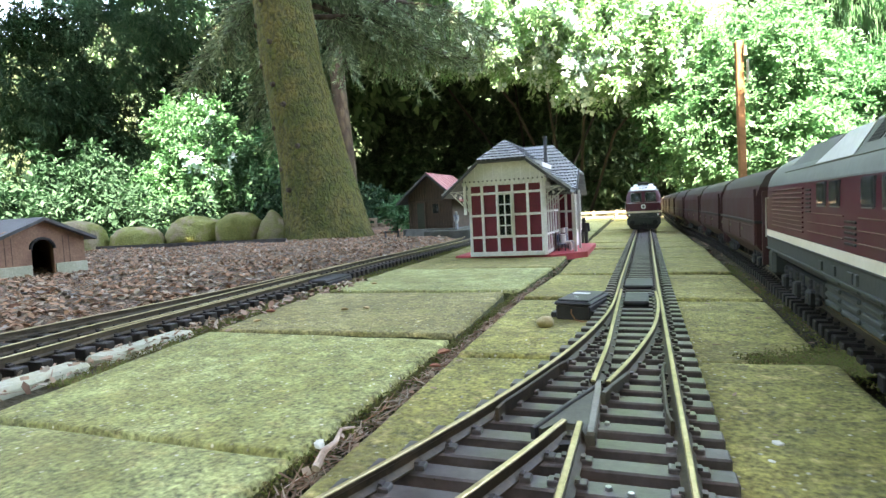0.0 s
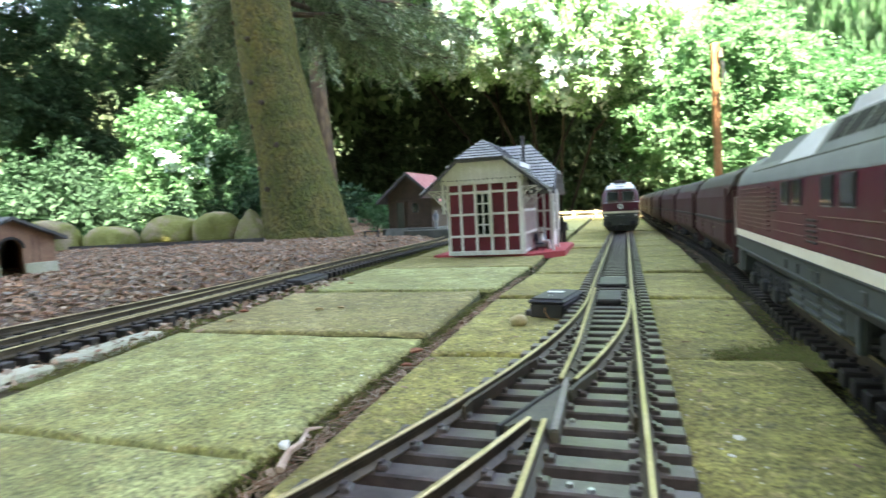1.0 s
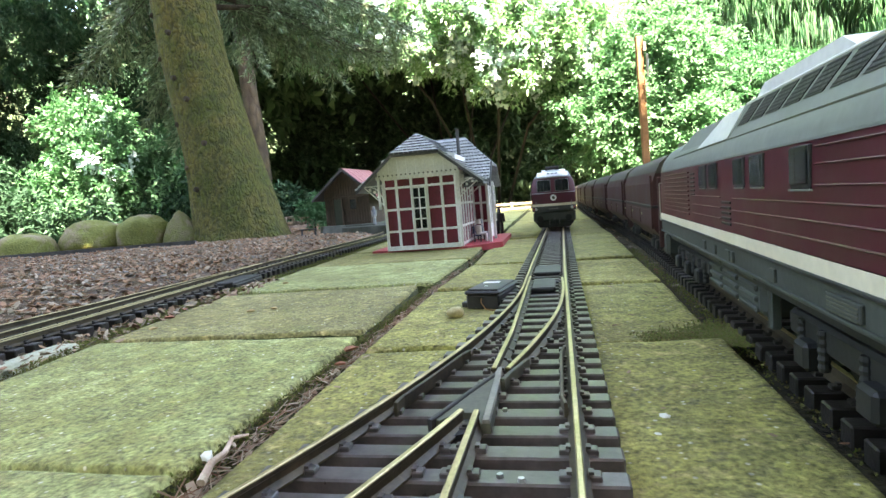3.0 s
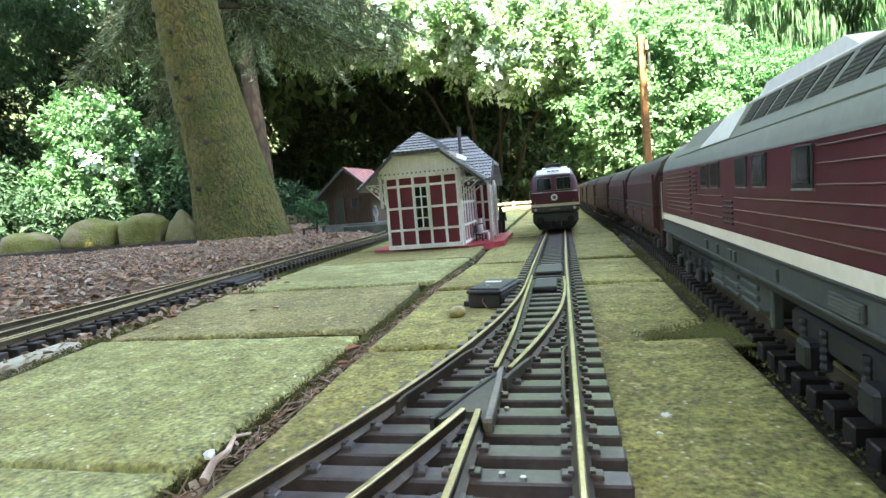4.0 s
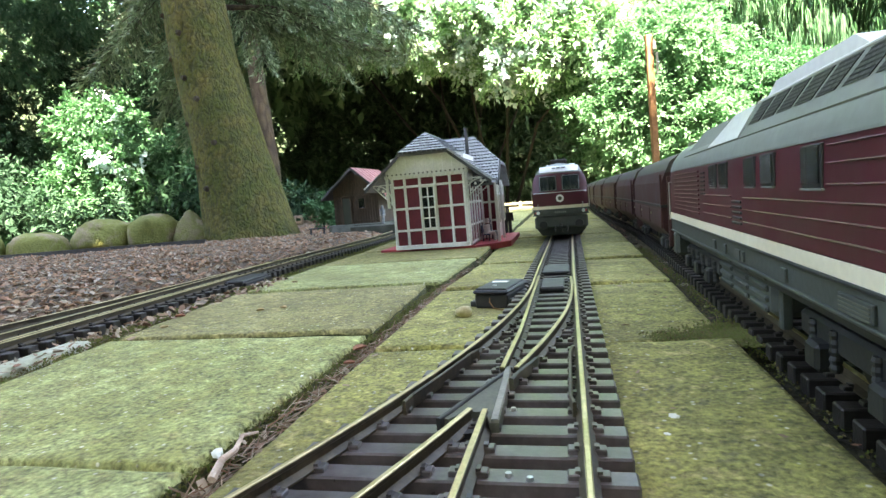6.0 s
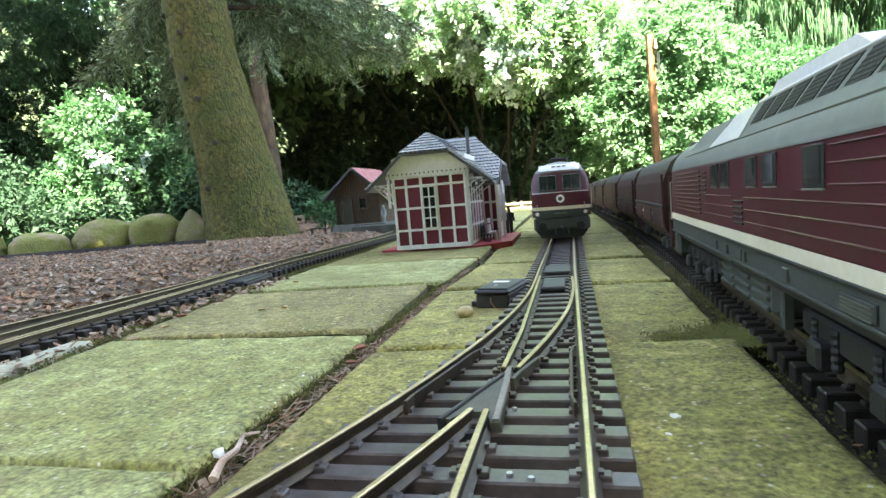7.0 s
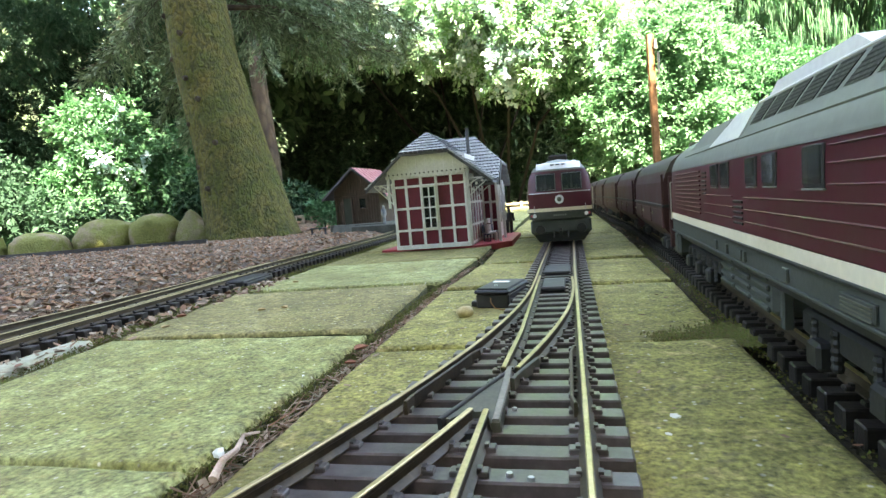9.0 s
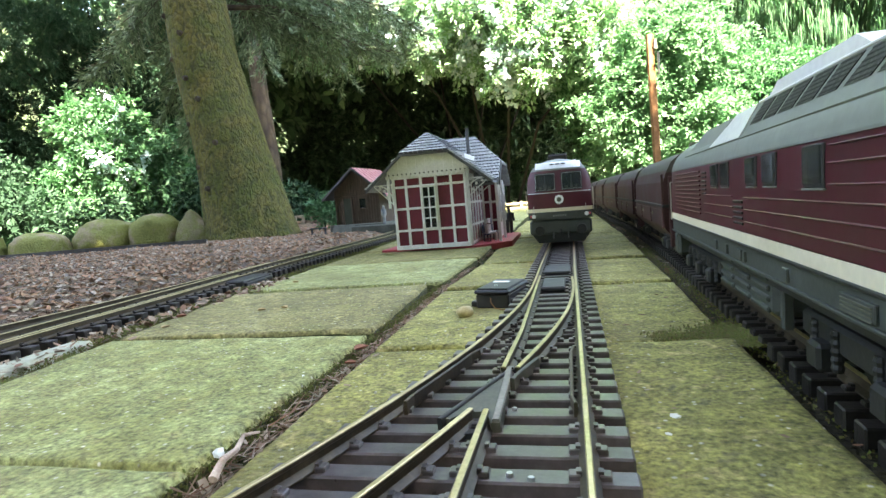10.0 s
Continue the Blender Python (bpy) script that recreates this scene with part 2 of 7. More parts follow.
CONCRETE = slab_concrete("grey_green_concrete", (0.205, 0.22, 0.078), (0.335, 0.355, 0.150), (0.265, 0.285, 0.108), -0.10, 0.32, 0.40)
CONCRETE_BROWN = slab_concrete("brown_stained_concrete", (0.175, 0.150, 0.052), (0.305, 0.270, 0.115), (0.235, 0.205, 0.078), -0.06, 0.60, 0.75)
CONCRETE_MOSSY = slab_concrete("ochre_mossy_concrete", (0.190, 0.17, 0.042), (0.375, 0.345, 0.112), (0.285, 0.26, 0.070), -0.05, 0.80, 0.60)
SLAB_SIDE = surf("mossy_slab_edge", (0.035, 0.042, 0.012), (0.085, 0.095, 0.028), 40, 0.95, 0, 1.0, 9, None, 0.25, 0.004)
SOIL = surf("forest_soil", (0.034, 0.028, 0.013), (0.085, 0.072, 0.034), 14, 0.95, 0, 1.0, 14, None, 0.2, 0.01)
FLOOR = surf("woodland_floor", (0.05, 0.045, 0.025), (0.07, 0.085, 0.035), 3, 0.95, 0, 1.0, 30, None, 0.2, 0.02)
MULCH = surf("bark_mulch", (0.11, 0.066, 0.036), (0.21, 0.14, 0.080), 25, 0.95, 0, 1.0, 8, (0.12, 0.085, 0.062), 0.2, 0.012)
CHIPS = bits("bark_chips", [(0.125, 0.060, 0.036), (0.37, 0.20, 0.115), (0.25, 0.165, 0.115), (0.37, 0.21, 0.12), (0.16, 0.10, 0.065), (0.42, 0.34, 0.25), (0.19, 0.18, 0.165)])
LITTER = bits("needles_and_twigs", [(0.13, 0.065, 0.04), (0.34, 0.24, 0.16), (0.22, 0.10, 0.055), (0.46, 0.38, 0.29), (0.10, 0.075, 0.05)])
MOSS = bits("moss_tufts", [(0.075, 0.10, 0.018), (0.15, 0.165, 0.032), (0.13, 0.095, 0.038), (0.12, 0.17, 0.026)])
MOSSY_STONE = surf("brown_grey_stone", (0.17, 0.16, 0.09), (0.26, 0.235, 0.17), 14, 0.95, 0, 1.0, 12, (0.15, 0.17, 0.06), 0.2, 0.006)
# Track dirt taken to near black: the shade between sleepers is in its colour.
SHADED_DIRT = surf("shaded_track_dirt", (0.008, 0.007, 0.005), (0.018, 0.015, 0.011), 30, 0.95, 0, 1.0, 9, None, 0.2, 0.003)
WOODS_WALL = surf("dark_woods_wall", (0.022, 0.038, 0.020), (0.050, 0.085, 0.040), 1.2, 0.95, 0, 0.5, 9, None, 0.3, 0.05)
MOSSY_ROCK = surf("mossy_boulder", (0.15, 0.175, 0.05), (0.27, 0.235, 0.16), 9, 0.95, 0, 1.0, 12, (0.18, 0.205, 0.06), 0.15, 0.006)
PALE = surf("pale_concrete", (0.43, 0.43, 0.33), (0.33, 0.34, 0.24), 18, 0.85, 0, 0.6, 12)
SLEEPER = surf("sleeper_plastic", (0.056, 0.047, 0.046), (0.108, 0.094, 0.092), 60, 0.33, 0, 0.25, 5, None, 0.15, 0.0005, 0.08)
# Darker sleeper copy: the train's shade painted in, and dirt on the siding.
SLEEPER_SHADE_DIRT = surf("shaded_dirty_sleeper_plastic", (0.010, 0.008, 0.0065), (0.024, 0.019, 0.015), 60, 0.5, 0, 0.4, 9, None, 0.15, 0.0008)
RAIL = surf("rail_brass_tarnished", (0.05, 0.038, 0.024), (0.10, 0.078, 0.048), 40, 0.5, 0.4, 0.3, 8, None, 0.15, 0.0005)
RAILTOP = surf("rail_head_worn_brass", (0.44, 0.35, 0.17), (0.62, 0.51, 0.28), 50, 0.40, 0.85, 0.15, 8, None, 0.1, 0.0003)
BLACKP = surf("black_plastic", (0.014, 0.014, 0.015), (0.028, 0.028, 0.028), 60, 0.5, 0, 0.2, 8, None, 0.1, 0.0005)
WINGGREY = surf("worn_grey_wing", (0.16, 0.155, 0.125), (0.24, 0.235, 0.19), 60, 0.55, 0, 0.2, 8, None, 0.12, 0.0005)
GREYP = surf("grey_plastic", (0.080, 0.084, 0.058), (0.115, 0.12, 0.085), 60, 0.72, 0, 0.2, 8, None, 0.1, 0.0005)
WINERED = surf("wine_red_paint", (0.064, 0.0036, 0.0125), (0.088, 0.0056, 0.018), 18, 0.44, 0, 0.1, 12, None, 0.06, 0.0004)
RUSTRED = surf("red_brown_wagon_paint", (0.034, 0.0075, 0.0085), (0.056, 0.013, 0.0135), 14, 0.6, 0, 0.2, 14, None, 0.12, 0.0005)
WAGONTOP = surf("dull_brown_roof", (0.042, 0.035, 0.031), (0.068, 0.058, 0.050), 18, 0.65, 0, 0.2, 10, None, 0.1, 0.0005)
CREAM = surf("cream_paint", (0.70, 0.62, 0.45), (0.78, 0.71, 0.54), 20, 0.5, 0, 0.1, 10, None, 0.05, 0.0003)
LIGHTGREY = surf("light_grey_roof_paint", (0.165, 0.182, 0.165), (0.22, 0.238, 0.218), 14, 0.55, 0, 0.1, 12, None, 0.06, 0.0004)
WHITEROOF = surf("off_white_roof_paint", (0.70, 0.71, 0.69), (0.79, 0.80, 0.78), 14, 0.45, 0, 0.1, 12, None, 0.05, 0.0004)
FRAMEGREY = surf("frame_grey_paint", (0.034, 0.041, 0.036), (0.056, 0.066, 0.058), 25, 0.6, 0, 0.3, 10, None, 0.12, 0.0005)
DARKGREY = surf("dark_grey_bogie", (0.007, 0.008, 0.008), (0.018, 0.019, 0.019), 30, 0.6, 0, 0.3, 9, None, 0.12, 0.0006)
STEEL = surf("bright_metal", (0.45, 0.45, 0.45), (0.6, 0.6, 0.6), 30, 0.35, 0.9, 0.1)
RUBBER = surf("rubber_seal", (0.012, 0.012, 0.012), (0.02, 0.02, 0.02), 30, 0.6)
PANE = glass("window_glass", (0.30, 0.33, 0.31))
# Unlit rooms behind windows and doors are painted as near-black plates.
DARKIN = surf("dark_interior", (0.009, 0.008, 0.008), (0.015, 0.013, 0.013), 30, 0.7)
CABIN = surf("dim_cabin", (0.012, 0.014, 0.012), (0.075, 0.085, 0.070), 45, 0.6, 0, 0, 3)
SEATIN = surf("pale_cab_interior", (0.35, 0.33, 0.28), (0.45, 0.42, 0.36), 30, 0.6)
WHITEWOOD = surf("white_painted_wood", (0.79, 0.79, 0.76), (0.87, 0.87, 0.85), 35, 0.6, 0, 0.3, 9, None, 0.1, 0.0005)
REDPANEL = surf("dark_red_panel", (0.13, 0.008, 0.022), (0.18, 0.014, 0.032), 35, 0.6, 0, 0.3, 9, None, 0.08, 0.0005)
REDBASE = surf("red_platform_paint", (0.42, 0.045, 0.06), (0.52, 0.07, 0.085), 25, 0.6, 0, 0.4, 9, None, 0.1, 0.0006)
CREAMBOARD = surf("cream_gable_boards", (0.68, 0.68, 0.61), (0.78, 0.78, 0.72), 25, 0.65, 0, 0.2, 9, None, 0.08, 0.0005)
SLATE = surf("grey_slate_tiles", (0.13, 0.14, 0.15), (0.24, 0.25, 0.26), 40, 0.55, 0, 0.4, 8, None, 0.18, 0.0006)
TILES = bits("worn_slate_tiles", [(0.36, 0.38, 0.38), (0.46, 0.48, 0.48), (0.40, 0.42, 0.42), (0.54, 0.56, 0.55)], 0.65)
# Colour of the shadow lines painted between tile courses.
BUTT_SHADOW = surf("shadowed_tile_edges", (0.045, 0.05, 0.06), (0.075, 0.08, 0.09), 40, 0.7)
GREYWOOD = surf("dark_grey_bargeboard", (0.05, 0.052, 0.056), (0.085, 0.088, 0.092), 35, 0.65, 0, 0.3)
BROWNWOOD = surf("dark_brown_planks", (0.060, 0.040, 0.028), (0.105, 0.070, 0.050), 30, 0.75, 0, 0.4, 9, None, 0.15, 0.0006)
GREENWOOD = surf("dark_green_door_paint", (0.025, 0.035, 0.022), (0.04, 0.052, 0.034), 30, 0.65, 0, 0.2)
REDROOF = surf("faded_red_roof", (0.36, 0.12, 0.12), (0.46, 0.20, 0.19), 25, 0.65, 0, 0.3)
GREYSTONE = surf("grey_plinth_stone", (0.060, 0.068, 0.058), (0.10, 0.11, 0.095), 25, 0.8, 0, 0.5)
PINKWALL = surf("weathered_terracotta_wall", (0.20, 0.10, 0.065), (0.30, 0.17, 0.11), 25, 0.8, 0, 0.5)
TIMBER = surf("raw_orange_timber", (0.20, 0.095, 0.035), (0.28, 0.145, 0.06), 9, 0.75, 0, 0.3)
SUNBOARD = surf("dull_brown_board", (0.12, 0.105, 0.08), (0.18, 0.16, 0.12), 9, 0.8, 0, 0.4)
BARK_MOSSY = bark("mossy_spruce_bark", (0.024, 0.026, 0.006), (0.070, 0.094, 0.011), (0.135, 0.122, 0.026), 62, 0.55, 0.014)
BARK_BROWN = bark("brown_pine_bark", (0.014, 0.010, 0.008), (0.056, 0.044, 0.028), (0.078, 0.060, 0.038), 20)
# The palest rhododendron colour paints sun glints onto single leaves.
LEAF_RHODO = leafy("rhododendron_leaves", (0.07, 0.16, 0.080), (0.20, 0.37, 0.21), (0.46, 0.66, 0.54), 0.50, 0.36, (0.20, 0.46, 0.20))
LEAF_LIGHT = leafy("light_green_leaves", (0.060, 0.140, 0.078), (0.085, 0.19, 0.105), (0.14, 0.27, 0.17), 0.7, 0.40, (0.10, 0.30, 0.13), 0.15)
LEAF_ELDER = leafy("elder_leaves", (0.014, 0.048, 0.026), (0.040, 0.115, 0.058), (0.095, 0.20, 0.11), 0.65, 0.22, (0.06, 0.24, 0.08), 0.15)
LEAF_MID = leafy("mid_green_leaves", (0.018, 0.055, 0.028), (0.040, 0.11, 0.056), (0.085, 0.19, 0.105), 0.6, 0.22, (0.06, 0.28, 0.09), 0.2)
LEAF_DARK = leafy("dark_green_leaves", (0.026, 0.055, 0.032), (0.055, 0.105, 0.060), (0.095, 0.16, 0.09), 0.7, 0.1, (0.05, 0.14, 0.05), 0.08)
LEAF_YEW = leafy("yew_needles", (0.009, 0.026, 0.016), (0.021, 0.054, 0.033), (0.040, 0.090, 0.056), 0.85, 0.12, (0.03, 0.12, 0.05), 0.08)
LEAF_LARCH = leafy("pale_larch_needles", (0.022, 0.055, 0.038), (0.050, 0.115, 0.078), (0.105, 0.20, 0.135), 0.75, 0.2, (0.07, 0.26, 0.12), 0.2)
# Stem colour near black: the hollow's shade is painted into it.
BARK_SHADED = surf("shaded_dark_stems", (0.006, 0.005, 0.004), (0.013, 0.011, 0.008), 20, 0.9)
LEAF_BLUE = leafy("silver_green_needles", (0.035, 0.075, 0.038), (0.125, 0.21, 0.115), (0.30, 0.42, 0.27), 0.55, 0.15, (0.15, 0.25, 0.1))
BLOSSOM = leafy("white_blossom", (0.30, 0.48, 0.48), (0.52, 0.68, 0.70), (0.70, 0.82, 0.85), 0.6, 0.2, (0.4, 0.6, 0.55))


# ---- mesh kit ----
class Shape:
    """Vertices and faces that grow into one mesh."""

    def __init__(self):
        self.v, self.f = [], []

    def add(self, verts, faces):
        k = len(self.v)
        self.v += [tuple(p) for p in verts]
        self.f += [tuple(i + k for i in f) for f in faces]
        return self

    def box(self, x0, x1, y0, y1, z0, z1, b=0.0, m=None):
        """A box, with its edges taken off by b."""
        if b <= 0:
            v = [(x, y, z) for x in (x0, x1) for y in (y0, y1) for z in (z0, z1)]
            f = [(0, 1, 3, 2), (4, 6, 7, 5), (0, 4, 5, 1), (2, 3, 7, 6), (0, 2, 6, 4), (1, 5, 7, 3)]
        else:
            b = min(b, (x1 - x0) / 2.2, (y1 - y0) / 2.2, (z1 - z0) / 2.2)
            bm = bmesh.new()
            bmesh.ops.create_cube(bm, size=1)
            for q in bm.verts:
                q.co = Vector(((x0 + x1) / 2 + q.co.x * (x1 - x0), (y0 + y1) / 2 + q.co.y * (y1 - y0), (z0 + z1) / 2 + q.co.z * (z1 - z0)))
            bmesh.ops.bevel(bm, geom=bm.edges[:], offset=b, segments=1, affect="EDGES")
            bm.verts.index_update()
            v, f = [q.co.copy() for q in bm.verts], [[q.index for q in g.verts] for g in bm.faces]
            bm.free()
        return self.add([m @ Vector(p) for p in v] if m else v, f)

    def tube(self, a, b, r0, r1=None, n=12, caps=True):
        """A round bar from a to b."""
        a, b = Vector(a), Vector(b)
        r1 = r0 if r1 is None else r1
        q = (b - a).to_track_quat("Z", "Y")
        v = []
        for p, r in ((a, r0), (b, r1)):
            v += [p + q @ Vector((r * math.cos(2 * math.pi * i / n), r * math.sin(2 * math.pi * i / n), 0)) for i in range(n)]
        f = [(i, (i + 1) % n, n + (i + 1) % n, n + i) for i in range(n)]
        if caps:
            f += [tuple(range(n))[::-1], tuple(range(n, 2 * n))]
        return self.add(v, f)

    def lathe(self, at, profile, n=12):
        """A turned piece round the upright through at: (radius, height) rings."""
        v = [(at[0] + r * math.cos(2 * math.pi * i / n), at[1] + r * math.sin(2 * math.pi * i / n), at[2] + z) for r, z in profile for i in range(n)]
        f = [(j * n + i, j * n + (i + 1) % n, (j + 1) * n + (i + 1) % n, (j + 1) * n + i) for j in range(len(profile) - 1) for i in range(n)]
        return self.add(v, f + [tuple(range(n))[::-1], tuple(range((len(profile) - 1) * n, len(profile) * n))])

    def prism(self, outline, a, b, axis="y"):
        """An outline (two coordinates a point) drawn out along an axis from a to b."""
        n = len(outline)
        put = {"y": lambda p, t: (p[0], t, p[1]), "x": lambda p, t: (t, p[0], p[1]), "z": lambda p, t: (p[0], p[1], t)}[axis]
        v = [put(p, a) for p in outline] + [put(p, b) for p in outline]
        f = [(i, (i + 1) % n, n + (i + 1) % n, n + i) for i in range(n)] + [tuple(range(n))[::-1], tuple(range(n, 2 * n))]
        return self.add(v, f)

    def sweep(self, path, outline, closed=True):
        """An outline (sideways, up) carried along a path on the ground."""
        n, v, f = len(outline), [], []
        for i, p in enumerate(path):
            a, b = Vector(path[max(i - 1, 0)]), Vector(path[min(i + 1, len(path) - 1)])
            d = (b - a).normalized()
            s = Vector((d.y, -d.x, 0)).normalized()
            v += [Vector(p) + s * o[0] + Vector((0, 0, o[1])) for o in outline]
        for i in range(len(path) - 1):
            for j in range(n if closed else n - 1):
                f.append((i * n + j, i * n + (j + 1) % n, (i + 1) * n + (j + 1) % n, (i + 1) * n + j))
        if closed:
            f += [tuple(range(n))[::-1], tuple(range((len(path) - 1) * n, len(path) * n))]
        return self.add(v, f)

    def mesh(self, name, mat, smooth=False):
        me = bpy.data.meshes.new(name)
        me.from_pydata([tuple(p) for p in self.v], [], self.f)
        me.materials.append(mat)
        bm = bmesh.new()
        bm.from_mesh(me)
        if smooth:
            bmesh.ops.remove_doubles(bm, verts=bm.verts[:], dist=1e-6)
        bmesh.ops.recalc_face_normals(bm, faces=bm.faces[:])
        bm.to_mesh(me)
        bm.free()
        if smooth:
            me.polygons.foreach_set("use_smooth", [True] * len(me.polygons))
            me.set_sharp_from_angle(angle=radians(35))
        return me


def part(name, shape, mat, parent, label="", smooth=False, at=None):
    ob = new(name, shape.mesh(name, mat, smooth) if isinstance(shape, Shape) else shape)
    ob.parent = parent
    if at:
        ob.matrix_basis = at
    return tagged(ob, label)


def thing(name, label, category, group="", kind="", at=None):
    ob = tagged(new(name), label, category, group, kind)
    if at:
        ob.matrix_basis = at
    return ob


def quick(name, verts, faces, mat, smooth=False):
    me = bpy.data.meshes.new(name)
    me.from_pydata(verts, [], faces)
    me.materials.append(mat)
    if smooth:
        me.polygons.foreach_set("use_smooth", [True] * len(me.polygons))
    return me


def along(line, y):
    """x on a line of (y, x) at y."""
    return float(np.interp(y, [p[0] for p in line], [p[1] for p in line]))


# ---- ground, paving ----
def ground():
    s = 150
    part("ground", quick("ground", [(-s, -s, -0.035), (s, -s, -0.035), (s, s, -0.035), (-s, s, -0.035)], [(0, 1, 2, 3)], FLOOR), None, None)
    tagged(bpy.data.objects["ground"], "dark woodland floor of soil and old leaves", "ground", kind="structure")
    # soil between and beside the slabs
    nx, ny = 60, 160
    v, f = [], []
    for j in range(ny + 1):
        for i in range(nx + 1):
            x, y = -0.75 + 1.6 * i / nx, -0.5 + 6.3 * j / ny
            z = -0.016 + 0.006 * noise.noise((x * 30, y * 30, 0)) + 0.004 * noise.noise((x * 90, y * 90, 3))
            if x > 0.16:
                z += 0.006
            if x < -0.40:
                z += 0.013 + 0.004 * noise.noise((x * 22, y * 22, 8))
            v.append((x, y, z))
    for j in range(ny):
        for i in range(nx):
            a = j * (nx + 1) + i
            f.append((a, a + 1, a + nx + 2, a + nx + 1))
    ob = new("soil_bed", quick("soil_bed", v, f, SOIL, True))
    tagged(ob, "dark moist soil bed under slabs and tracks", "soil", kind="structure")
    # bark mulch bed that rises gently from the second track
    nx, ny = 130, 150
    v, f = [], []
    for j in range(ny + 1):
        for i in range(nx + 1):
            x, y = -4.2 + 3.62 * i / nx, -0.6 + 6.0 * j / ny
            rise = min(1, max(0, (-0.66 - x) / 0.12))
            z = -0.008 + 0.026 * rise + 0.010 * noise.noise((x * 4, y * 4, 1)) * rise + 0.006 * noise.noise((x * 26, y * 26, 5)) * rise
            v.append((x, y, z))
    for j in range(ny):
        for i in range(nx):
            a = j * (nx + 1) + i
            f.append((a, a + 1, a + nx + 2, a + nx + 1))
    ob = new("mulch_bed", quick("mulch_bed", v, f, MULCH, True))
    tagged(ob, "reddish brown bark mulch bed beside the track", "mulch", kind="structure")


def woods_wall():
    """Distant dark wall for woods, added to block low sky light; higher behind the camera."""
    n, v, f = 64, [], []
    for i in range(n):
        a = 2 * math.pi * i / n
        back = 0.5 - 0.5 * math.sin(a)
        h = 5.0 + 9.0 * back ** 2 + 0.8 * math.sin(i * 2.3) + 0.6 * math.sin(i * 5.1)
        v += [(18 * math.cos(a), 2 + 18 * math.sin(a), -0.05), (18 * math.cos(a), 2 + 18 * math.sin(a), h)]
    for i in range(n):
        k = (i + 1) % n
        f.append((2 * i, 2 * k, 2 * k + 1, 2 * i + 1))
    tagged(new("backdrop", quick("backdrop", v, f, WOODS_WALL)), "plain dark wall for woods, added to block low sky light", "woods", kind="structure")


def slab(corners, z, seed, mat, thick=0.04, lean=0.004):
    """A slab from its four corners: worn, rounded rim, slightly uneven top."""
    rnd = random.Random(seed)
    n = 22
    a, b, c, d = [Vector((*p, 0)) for p in corners]
    tilt = Vector((rnd.uniform(-lean, lean), rnd.uniform(-lean, lean)))
    v, f = [], []
    for j in range(n + 1):
        for i in range(n + 1):
            # crowd the grid towards the rim
            u, w = [0.5 - 0.5 * math.cos(math.pi * k / n) for k in (i, j)]
            p = (a * (1 - u) + b * u) * (1 - w) + (d * (1 - u) + c * u) * w
            e = min(u, 1 - u, w, 1 - w)
            h = z + tilt.x * (u - 0.5) + tilt.y * (w - 0.5) + 0.0010 * noise.noise((p.x * 25 + seed, p.y * 25, 0))
            h -= 0.0022 * max(0, 1 - e / 0.010) ** 2
            if e <= 0:
                out = ((p - (a + b + c + d) / 4) * 0.014) * (0.2 + noise.noise((p.x * 45, p.y * 45, seed)))
                p = p + out
                h -= 0.002 + 0.003 * abs(noise.noise((p.x * 60, p.y * 60, seed + 9)))
            v.append((p.x, p.y, h))
    for j in range(n):
        for i in range(n):
            q = j * (n + 1) + i
            f.append((q, q + 1, q + n + 2, q + n + 1))
    rim = [i for i in range(n + 1)] + [j * (n + 1) + n for j in range(1, n + 1)] + [n * (n + 1) + i for i in range(n - 1, -1, -1)] + [j * (n + 1) for j in range(n - 1, 0, -1)]
    k = len(v)
    v += [(v[i][0], v[i][1], z - thick) for i in rim]
    for i in range(len(rim)):
        t = (i + 1) % len(rim)
        f.append((rim[i], k + i, k + t, rim[t]))
    me = quick("slab", v, f, mat, True)
    me.materials.append(SLAB_SIDE)
    me.polygons.foreach_set("material_index", [0 if i < n * n else 1 for i in range(len(f))])
    return me


